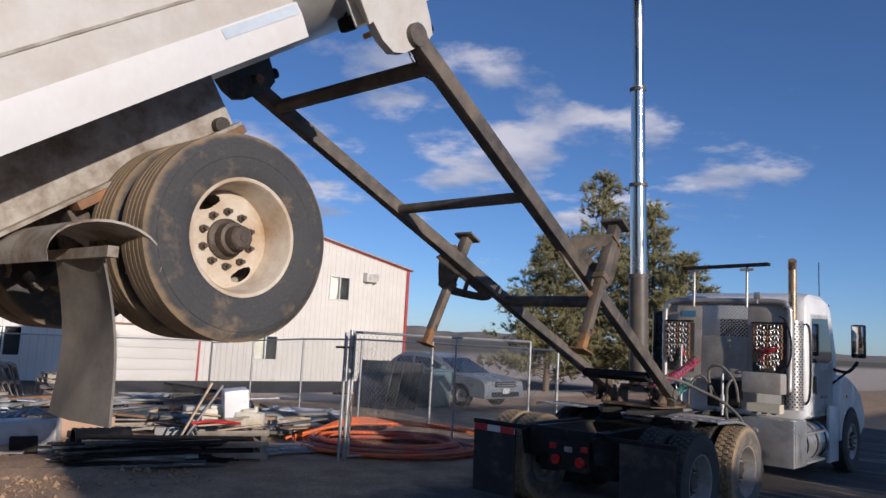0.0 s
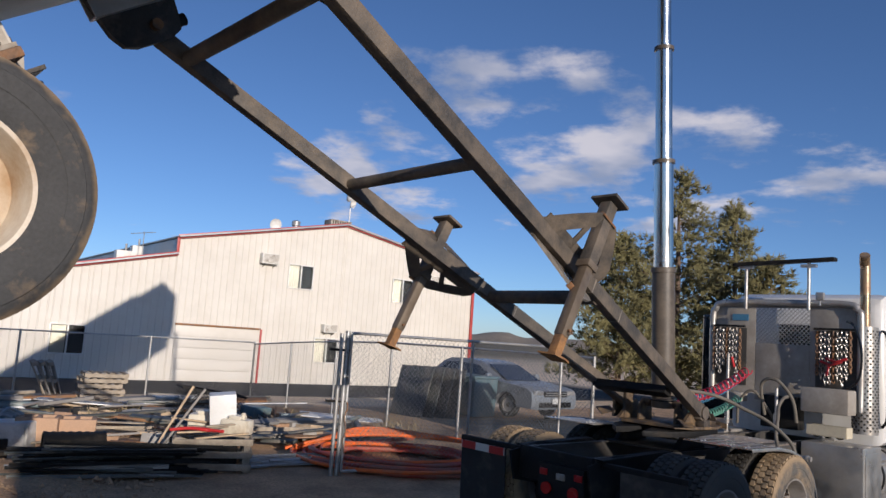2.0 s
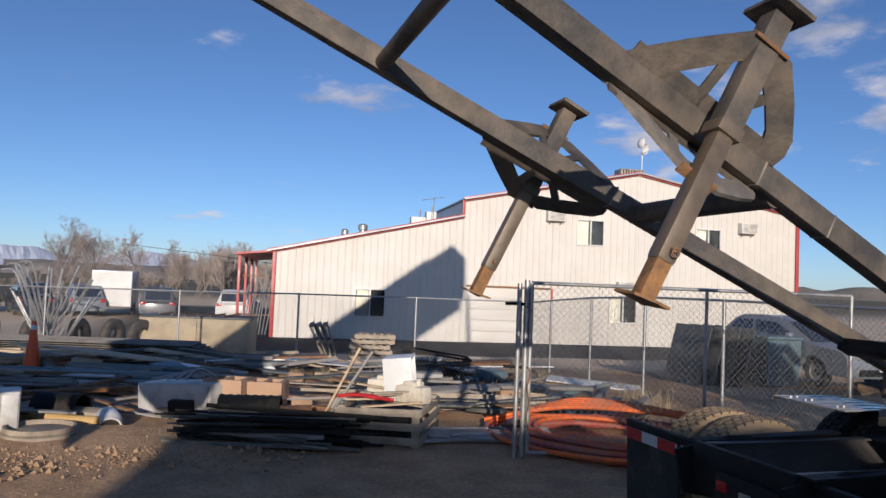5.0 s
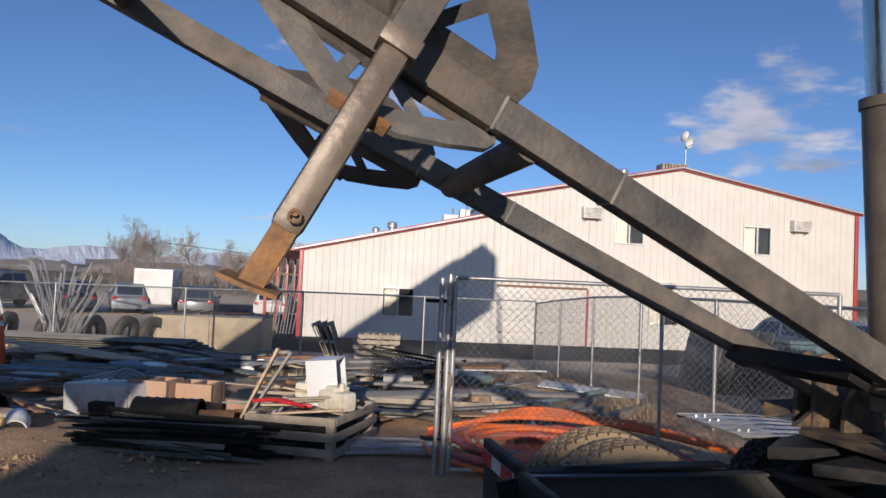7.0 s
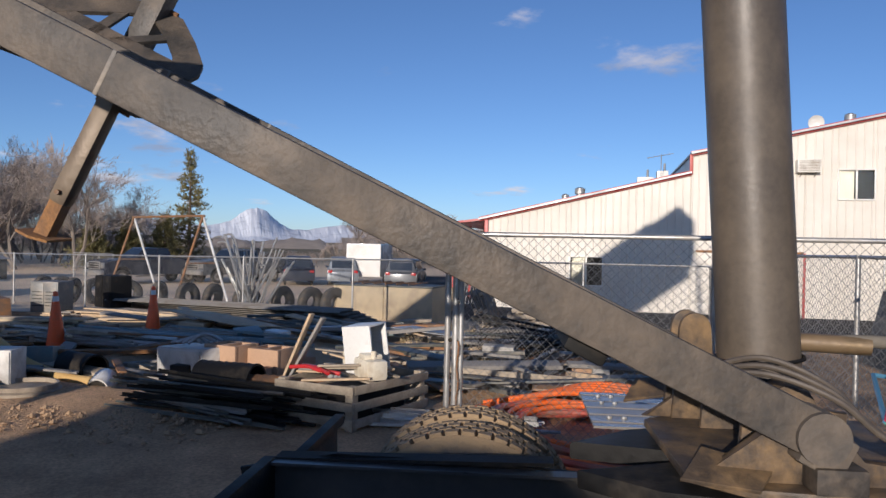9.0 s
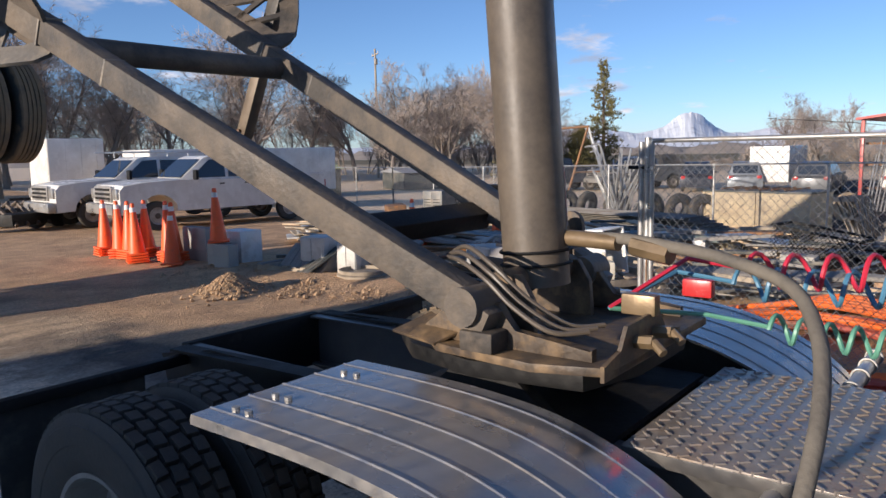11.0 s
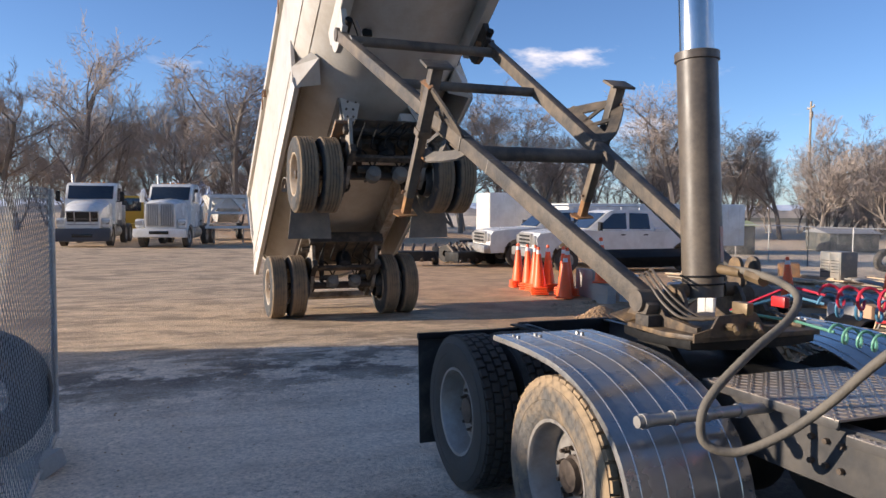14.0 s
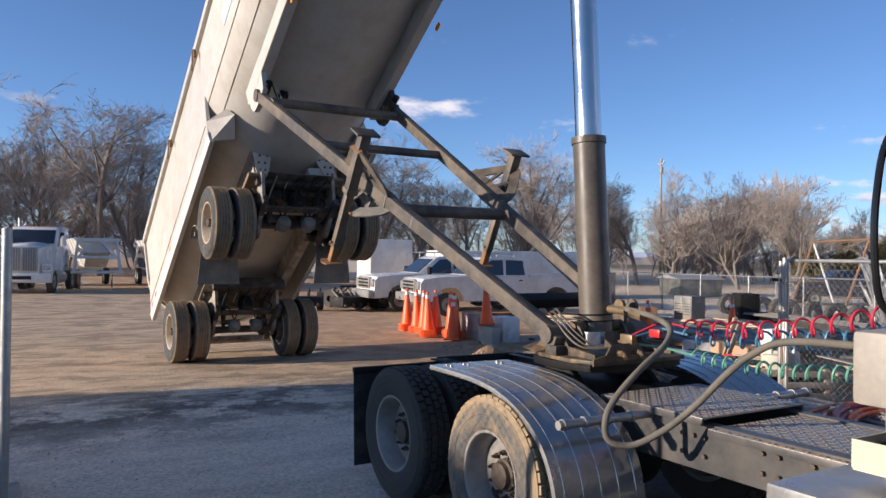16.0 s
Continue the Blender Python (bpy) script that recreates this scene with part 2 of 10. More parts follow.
M_orust = surf("orange_rust", (0.34, 0.17, 0.06), 0.85, var=0.3, big=6, fine=70, bump=0.4, dirt=(0.16, 0.09, 0.05), amount=0.35, dscale=8)
M_wornsteel = surf("worn_brown_steel", (0.135, 0.1, 0.068), 0.45, 0.3, var=0.2, big=3, fine=30, bump=0.1, dirt=(0.26, 0.21, 0.15), amount=0.2, dscale=3, edge=0.3)
M_hoist = surf("hoist_barrel_dusty", (0.085, 0.07, 0.055), 0.45, var=0.2, big=2, fine=40, bump=0.05, dirt=(0.19, 0.15, 0.105), amount=0.28, dscale=2.5, edge=0.2)
M_chrome = surf("hoist_stage_steel", (0.62, 0.61, 0.58), 0.22, 1.0, var=0.08, big=2, fine=60, bump=0.02)
M_rubber = surf("tyre_rubber", (0.030, 0.029, 0.028), 0.8, var=0.25, big=3, fine=60, bump=0.15, dirt=(0.10, 0.085, 0.065), amount=0.4, dscale=3, edge=0.3)
M_cradle = surf("greasy_cradle_steel", (0.075, 0.055, 0.038), 0.6, var=0.25, big=4, fine=50, bump=0.15, dirt=(0.24, 0.155, 0.075), amount=0.36, dscale=8, edge=0.12)


def tyre_dust(name, clean, dust, r0, r1, amount):
    """Rubber whose tread shoulder is caked with dust and whose sidewall is scuffed."""
    mt = surf(name, clean, 0.85, var=0.25, big=5, fine=60, bump=0.2, dirt=dust, amount=amount, dscale=6, edge=0.16)
    nt, nl = mt.node_tree.nodes, mt.node_tree.links
    b = nt["Principled BSDF"]
    co = nt.new("ShaderNodeTexCoord")
    yz = nt.new("ShaderNodeVectorMath")
    yz.operation = "MULTIPLY"
    yz.inputs[1].default_value = (0, 1, 1)
    nl.new(co.outputs["Object"], yz.inputs[0])
    ln = nt.new("ShaderNodeVectorMath")
    ln.operation = "LENGTH"
    nl.new(yz.outputs[0], ln.inputs[0])
    nz = nt.new("ShaderNodeTexNoise")
    nz.inputs["Scale"].default_value, nz.inputs["Detail"].default_value = 9, 6
    nl.new(co.outputs["Object"], nz.inputs["Vector"])
    wv = nt.new("ShaderNodeMath")
    wv.operation = "MULTIPLY_ADD"
    wv.inputs[1].default_value = 0.06
    nl.new(nz.outputs["Fac"], wv.inputs[0])
    nl.new(ln.outputs["Value"], wv.inputs[2])
    rg = nt.new("ShaderNodeMapRange")
    rg.interpolation_type = "SMOOTHSTEP"
    rg.inputs["From Min"].default_value, rg.inputs["From Max"].default_value = r0 + 0.03, r1 + 0.03
    rg.inputs["To Max"].default_value = 0.85
    nl.new(wv.outputs[0], rg.inputs["Value"])
    mx = nt.new("ShaderNodeMix")
    mx.data_type = "RGBA"
    mx.inputs["B"].default_value = (*dust, 1)
    nl.new(rg.outputs[0], mx.inputs["Factor"])
    nl.new(b.inputs["Base Color"].links[0].from_socket, mx.inputs["A"])
    nl.new(mx.outputs["Result"], b.inputs["Base Color"])
    return mt


M_rubdust = tyre_dust("dusty_tyre", (0.055, 0.054, 0.052), (0.30, 0.21, 0.12), 0.492, 0.528, 0.05)
M_caked = tyre_dust("caked_tyre", (0.125, 0.115, 0.1), (0.40, 0.28, 0.155), 0.435, 0.505, 0.2)
M_rimw = surf("cream_wheel_paint", (0.68, 0.61, 0.49), 0.5, var=0.1, big=3, fine=30, bump=0.05, dirt=(0.36, 0.22, 0.10), amount=0.46, dscale=4, edge=0.22)
M_rims = surf("dull_alloy_wheel", (0.44, 0.42, 0.39), 0.5, 0.5, var=0.12, big=3, fine=40, bump=0.05, dirt=(0.21, 0.17, 0.13), amount=0.5, dscale=4, edge=0.25)
M_hub = surf("greasy_hub", (0.10, 0.075, 0.055), 0.55, 0.3, var=0.3, big=8, fine=60, bump=0.2)
M_black = surf("black_parts", (0.010, 0.0095, 0.009), 0.65, var=0.25, big=3, fine=40, bump=0.1, dirt=(0.07, 0.056, 0.04), amount=0.15, dscale=3, spec=0.3)
M_chain = surf("worn_chain_steel", (0.34, 0.32, 0.29), 0.4, 0.75, var=0.2, bump=0.1, dirt=(0.2, 0.13, 0.08), amount=0.25, dscale=9)
M_tflap = surf("black_rubber_flap", (0.03, 0.028, 0.026), 0.75, var=0.2, big=3, fine=40, bump=0.1, dirt=(0.1, 0.085, 0.065), amount=0.22, dscale=4)
M_gloss = surf("black_gloss", (0.012, 0.012, 0.012), 0.25, var=0.2, bump=0.02)
M_stain = surf("stainless_fender", (0.50, 0.50, 0.49), 0.24, 0.9, var=0.08, big=2, fine=15, bump=0.012, dirt=(0.28, 0.22, 0.155), amount=0.3, dscale=2.4, edge=0.3)
M_alum = surf("aluminium_sheet", (0.55, 0.54, 0.51), 0.38, 0.9, var=0.1, big=2, fine=20, bump=0.03, dirt=(0.24, 0.19, 0.14), amount=0.3, dscale=3, edge=0.25)
M_flap = surf("mud_flap_rubber", (0.13, 0.117, 0.1), 0.8, var=0.2, big=3, fine=40, bump=0.1, dirt=(0.27, 0.235, 0.185), amount=0.5, dscale=4, edge=0.22)
M_cab = surf("white_cab_paint", (0.76, 0.745, 0.70), 0.25, var=0.04, big=1, fine=8, bump=0.01, dirt=(0.5, 0.46, 0.4), amount=0.16, dscale=1.5, edge=0.3)
M_red = surf("red_plastic", (0.5, 0.03, 0.03), 0.35, var=0.1, bump=0.03)
M_amber = surf("amber_lens", (0.75, 0.28, 0.02), 0.3, var=0.1, bump=0.03)
M_zinc = surf("galvanised_steel", (0.48, 0.48, 0.47), 0.42, 0.85, var=0.15, big=6, fine=50, bump=0.05, dirt=(0.3, 0.27, 0.23), amount=0.3, dscale=5, edge=0.2)


def glass(name, tint=(0.02, 0.025, 0.03), rough=0.05):
    mt = bpy.data.materials.new(name)
    mt.use_nodes = True
    b = mt.node_tree.nodes["Principled BSDF"]
    b.inputs["Base Color"].default_value = (*tint, 1)
    b.inputs["Roughness"].default_value = rough
    b.inputs["Specular IOR Level"].default_value = 0.8
    b.inputs["Coat Weight"].default_value = 0.5
    b.inputs["Coat Roughness"].default_value = 0.03
    return mt


M_glass = glass("dark_window_glass")
M_mirror = surf("mirror_glass", (0.8, 0.8, 0.8), 0.03, 1.0, var=0.01, bump=0, rvar=0.01)


# ---- ground ----
def smooth01(a, b, x):
    k = min(1.0, max(0.0, (x - a) / (b - a)))
    return k * k * (3 - 2 * k)


def ground_z(x, y):
    """The yard is level and falls gently towards the metal building."""
    q = -0.824 * x + 0.567 * y
    f = 0.4695 * (x - 2.3) + 0.8829 * (y - 9.8)
    return -0.75 * smooth01(11, 29, q) - 0.16 * smooth01(12, 19, -f) * (1 - smooth01(11, 20, q))


def mat_ground():
    mt = bpy.data.materials.new("yard_ground")
    mt.use_nodes = True
    nt, nl = mt.node_tree.nodes, mt.node_tree.links
    b = nt["Principled BSDF"]
    co = nt.new("ShaderNodeTexCoord")

    def noise_tex(scale, detail=6, rough=0.6):
        n = nt.new("ShaderNodeTexNoise")
        n.inputs["Scale"].default_value, n.inputs["Detail"].default_value, n.inputs["Roughness"].default_value = scale, detail, rough
        nl.new(co.outputs["Object"], n.inputs["Vector"])
        return n.outputs["Fac"]

    def rng(v, a, c, d=0.0, e=1.0):
        r = nt.new("ShaderNodeMapRange")
        r.inputs["From Min"].default_value, r.inputs["From Max"].default_value = a, c
        r.inputs["To Min"].default_value, r.inputs["To Max"].default_value = d, e
        nl.new(v, r.inputs["Value"])
        return r.outputs[0]

    def mix(f, a, c):
        m = nt.new("ShaderNodeMix")
        m.data_type = "RGBA"
        nl.new(f, m.inputs["Factor"])
        for key, v in (("A", a), ("B", c)):
            if isinstance(v, tuple):
                m.inputs[key].default_value = (*v, 1)
            else:
                nl.new(v, m.inputs[key])
        return m.outputs["Result"]

    def dot(vec):
        d = nt.new("ShaderNodeVectorMath")
        d.operation = "DOT_PRODUCT"
        d.inputs[1].default_value = vec
        nl.new(co.outputs["Object"], d.inputs[0])
        return d.outputs["Value"]

    def math2(op, a, c):
        m = nt.new("ShaderNodeMath")
        m.operation = op
        for k, v in enumerate((a, c)):
            if isinstance(v, float):
                m.inputs[k].default_value = v
            else:
                nl.new(v, m.inputs[k])
        return m.outputs[0]

    patches = noise_tex(0.35, 7, 0.62)
    mid = noise_tex(1.7, 6)
    grit = noise_tex(28, 5, 0.7)
    pebble = noise_tex(90, 3, 0.6)
    q = dot((-0.824, 0.567, 0))
    f = dot((0.4695, 0.8829, 0))
    r = dot((0.8829, -0.4695, 0))
    wob = math2("MULTIPLY", math2("SUBTRACT", mid, 0.5), 2.2)
    dirt = mix(rng(mid, 0.35, 0.65), (0.74, 0.55, 0.355), (0.56, 0.405, 0.26))
    soil = mix(rng(mid, 0.35, 0.65), (0.20, 0.145, 0.095), (0.12, 0.09, 0.065))
    drive = mix(rng(patches, 0.38, 0.64), (0.88, 0.745, 0.59), (0.82, 0.685, 0.535))
    seal = mix(rng(patches, 0.4, 0.62), (0.13, 0.118, 0.105), (0.085, 0.078, 0.072))
    # pale packed drive, dark sealed strip beside it, dark soil under the scrap, tan dirt behind
    fw = math2("ADD", f, math2("MULTIPLY", wob, 0.8))
    rw = math2("ADD", r, math2("MULTIPLY", wob, 0.5))
    col = mix(rng(rw, -5.3, -4.6), soil, seal)
    pale = math2("MULTIPLY", rng(rw, -3.6, -2.6), rng(fw, 8.6, 9.8, 1.0, 0.0))
    col = mix(pale, col, drive)
    col = mix(math2("MULTIPLY", rng(fw, 4.4, 6.0, 1.0, 0.0), math2("MAXIMUM", rng(fw, 2.6, 3.6, 1.0, 0.0), rng(rw, -5.0, -4.2, 1.0, 0.0))), col, dirt)
    # same tan dirt painted brighter over the lot, for the low sun it throws back
    lot = mix(rng(mid, 0.35, 0.65), (0.86, 0.68, 0.48), (0.72, 0.555, 0.385))
    col = mix(math2("MULTIPLY", rng(q, 13.0, 16.0), rng(r, -8.5, -7.0, 1.0, 0.0)), col, lot)
    # wheel tracks along the drive, darkened to stand for long streak shadows too
    def along(scale_r, scale_f, detail):
        cv = nt.new("ShaderNodeCombineXYZ")
        nl.new(math2("MULTIPLY", r, scale_r), cv.inputs[0])
        nl.new(math2("MULTIPLY", f, scale_f), cv.inputs[1])
        n = nt.new("ShaderNodeTexNoise")
        n.inputs["Scale"].default_value, n.inputs["Detail"].default_value, n.inputs["Roughness"].default_value = 1.0, detail, 0.65
        nl.new(cv.outputs[0], n.inputs["Vector"])
        return n.outputs["Fac"]

    track_shade = rng(along(0.8, 2.6, 10), 0.48, 0.6, 0.0, 0.62)
    # weaker where the drive is shaded, which keeps that part lighter
    track_shade = math2("MULTIPLY", track_shade, math2("MULTIPLY", rng(f, 3.0, 5.0, 1.0, 0.25), rng(r, -20.0, -16.0)))
    col = mix(track_shade, col, (0.24, 0.18, 0.125))
    scuff = rng(along(0.55, 1.1, 9), 0.53, 0.57, 0.0, 0.75)
    col = mix(math2("MULTIPLY", scuff, math2("MULTIPLY", rng(rw, -9.0, -7.0), rng(fw, 4.5, 6.5, 1.0, 0.0))), col, (0.30, 0.225, 0.155))
    ruts = rng(along(0.35, 4.0, 8), 0.55, 0.62, 0.0, 0.4)
    col = mix(math2("MULTIPLY", ruts, rng(rw, -3.6, -2.6)), col, (0.72, 0.56, 0.40))
    gravel = math2("MULTIPLY", rng(noise_tex(0.5, 5), 0.5, 0.6), math2("MULTIPLY", rng(math2("ADD", r, wob), -6.0, -9.0), rng(r, -16.0, -13.0)))
    col = mix(math2("MULTIPLY", gravel, rng(f, 6.0, 8.0, 0.7, 0.0)), col, (0.23, 0.205, 0.18))
    crumbs = rng(noise_tex(13, 4, 0.55), 0.63, 0.69, 0.0, 0.5)
    col = mix(math2("MULTIPLY", crumbs, rng(mid, 0.42, 0.6)), col, (0.17, 0.13, 0.10))
    stones = rng(noise_tex(55, 2, 0.4), 0.66, 0.72, 0.0, 0.55)
    col = mix(stones, col, (0.12, 0.10, 0.085))
    brown = mix(rng(mid, 0.35, 0.65), (0.66, 0.425, 0.245), (0.44, 0.285, 0.165))
    col = mix(math2("MULTIPLY", rng(rw, -5.0, -4.2, 1.0, 0.0), rng(math2("ADD", q, wob), 18.5, 20.5, 1.0, 0.0)), col, brown)
    stain = rng(math2("ADD", patches, math2("MULTIPLY", math2("SUBTRACT", grit, 0.5), 0.35)), 0.62, 0.72, 0.0, 0.5)
    col = mix(stain, col, (0.15, 0.125, 0.10))
    # crumbled dark patches across the drive where the wheels turn
    crumble = rng(noise_tex(1.1, 9, 0.72), 0.46, 0.53, 0.0, 0.9)
    band = math2("MULTIPLY", rng(fw, 2.5, 4.2), math2("MULTIPLY", rng(fw, 6.2, 4.6), rng(rw, -3.6, -2.6)))
    col = mix(math2("MULTIPLY", crumble, band), col, (0.17, 0.14, 0.115))
    # tarmac beside the metal building, pale scrub far away
    tar = math2("MULTIPLY", rng(math2("ADD", q, math2("MULTIPLY", wob, 0.4)), 25.6, 26.4), rng(q, 60.0, 64.0, 1.0, 0.0))
    tar = math2("MULTIPLY", tar, math2("MULTIPLY", rng(f, -1.0, 2.0), rng(f, 44.0, 48.0, 1.0, 0.0)))
    col = mix(tar, col, (0.05, 0.05, 0.052))
    far = rng(math2("ABSOLUTE", q, 0.0), 75.0, 120.0)
    far_col = mix(rng(noise_tex(0.02, 5), 0.4, 0.6), (0.24, 0.19, 0.12), (0.16, 0.14, 0.085))
    col = mix(far, col, far_col)
    speck = mix(rng(grit, 0.3, 0.7), (0.66, 0.66, 0.66), (1.3, 1.3, 1.3))
    mul = nt.new("ShaderNodeMix")
    mul.data_type, mul.blend_type = "RGBA", "MULTIPLY"
    mul.inputs["Factor"].default_value = 1
    nl.new(col, mul.inputs["A"])
    nl.new(speck, mul.inputs["B"])
    nl.new(mul.outputs["Result"], b.inputs["Base Color"])
    b.inputs["Roughness"].default_value = 0.92
    b.inputs["Specular IOR Level"].default_value = 0.25
    bp = nt.new("ShaderNodeBump")
    bp.inputs["Strength"].default_value, bp.inputs["Distance"].default_value = 0.8, 0.035
    h = math2("ADD", math2("ADD", math2("MULTIPLY", mid, 1.0), grit), math2("MULTIPLY", pebble, 0.35))
    nl.new(h, bp.inputs["Height"])
    nl.new(bp.outputs[0], b.inputs["Normal"])
    return mt


def build_ground():
    def steps(lo, hi):
        fine = list(np.arange(lo, hi + 0.01, 0.45))
        d, a, z = 0.45, lo, hi
        before, after = [], []
        while z < 3600:
            d *= 1.3
            z += d
            a -= d
            after.append(z)
            before.append(a)
        return before[::-1] + fine + after

    xs, ys = steps(-26, 14), steps(-14, 30)
    verts = []
    for y in ys:
        for x in xs:
            z = ground_z(x, y)
            near = 1 - smooth01(18, 40, math.hypot(x + 4, y - 8))
            z += near * (0.022 * noise.noise((x * 0.6, y * 0.6, 0)) + 0.012 * noise.noise((x * 2.1, y * 2.1, 3)))
            rr, ff = 0.8829 * (x - 2.317) - 0.4695 * (y - 9.77), 0.4695 * (x - 2.317) + 0.8829 * (y - 9.77)
            mound = smooth01(-4.6, -5.3, rr) * (1 - smooth01(-6.2, -7.2, rr)) * smooth01(-3.0, -4.2, ff) * (1 - smooth01(-9.0, -10.5, ff))
            z += mound * max(0.0, 0.05 + 0.13 * noise.noise((x * 1.7, y * 1.7, 5)))
            verts.append((x, y, z - 0.012))
    nx = len(xs)
    faces = [(j * nx + i, j * nx + i + 1, (j + 1) * nx + i + 1, (j + 1) * nx + i) for j in range(len(ys) - 1) for i in range(nx - 1)]
    me = bpy.data.meshes.new("ground")
    me.from_pydata(verts, [], faces)
    ob = put("ground", me, mat_ground(), smooth=80)
    tagged(ob, "tan dirt and grey hard-packed gravel yard with dark stains", "ground", kind="structure")


build_ground()

# ---- metal building ----
BLD = Matrix.Translation((-24.83, 21.96, -0.75)) @ pose(0, 0, 0, 0, 0, math.degrees(math.atan2(0.824, 0.567)))
M_siding = surf("cream_metal_siding", (0.70, 0.655, 0.575), 0.5, var=0.035, big=0.3, fine=3, bump=0.02, dirt=(0.56, 0.51, 0.43), amount=0.15, dscale=0.6, edge=0.3)
M_trim = surf("red_metal_trim", (0.42, 0.06, 0.05), 0.4, var=0.1, bump=0.03)
M_roof = surf("grey_metal_roof", (0.4, 0.4, 0.4), 0.45, 0.4, var=0.1, bump=0.04)
# near-black that stands for the shade inside rooms, crate and pickup beds
M_dark = surf("interior_shade_black", (0.02, 0.018, 0.016), 0.9, var=0.2, bump=0)
M_acbox = surf("aged_white_metal", (0.68, 0.66, 0.6), 0.5, var=0.08, bump=0.05, dirt=(0.4, 0.36, 0.3), amount=0.25)
M_curtain = surf("window_blind", (0.55, 0.5, 0.4), 0.8, var=0.1, bump=0.05)


def siding_panel(bm, x0, x1, top, z0, y=0.0, thick=0.09, depth=0.022):
    """Ribbed sheet from x0 to x1 whose upper edge is top(x); thick goes back from the face."""
    xs, x = [], x0
    pitch = 0.305
    prof = []
    while x < x1 - 1e-6:
        e = min(x + pitch, x1)
        for dx, d in ((0, 0), (0.018, depth), (0.052, depth), (0.07, 0)):
            if x + dx <= e:
                prof.append((x + dx, d))
        x = e
    prof.append((x1, 0))
    lo = [bm.verts.new((px, y - d, z0)) for px, d in prof]
    hi = [bm.verts.new((px, y - d, top(px))) for px, d in prof]
    lob = [bm.verts.new((px, y + thick, z0)) for px, d in prof]
    hib = [bm.verts.new((px, y + thick, top(px))) for px, d in prof]
    for i in range(len(prof) - 1):
        bm.faces.new((lo[i], lo[i + 1], hi[i + 1], hi[i]))
        bm.faces.new((lob[i + 1], lob[i], hib[i], hib[i + 1]))
        bm.faces.new((hi[i], hi[i + 1], hib[i + 1], hib[i]))
        bm.faces.new((lo[i + 1], lo[i], lob[i], lob[i + 1]))
    bm.faces.new((lo[0], hi[0], hib[0], lob[0]))
    bm.faces.new((lo[-1], lob[-1], hib[-1], hi[-1]))


def roof_line(x):
    if x < 8.35:
        return 3.72 + (5.62 - 3.72) * x / 8.35
    if x < 16.75:
        return 6.4 + (8.12 - 6.4) * (x - 8.35) / 8.4
    return 8.12 - (8.12 - 6.52) * (x - 16.75) / 8.5


HOLES = [(3.55, 4.95, 0.98, 2.25, "window"), (13.75, 15.12, 4.62, 5.85, "window"), (19.78, 21.12, 4.42, 5.74, "window"),
         (15.45, 16.85, 1.05, 2.32, "window"), (8.6, 12.6, 0.0, 2.5, "garage")]


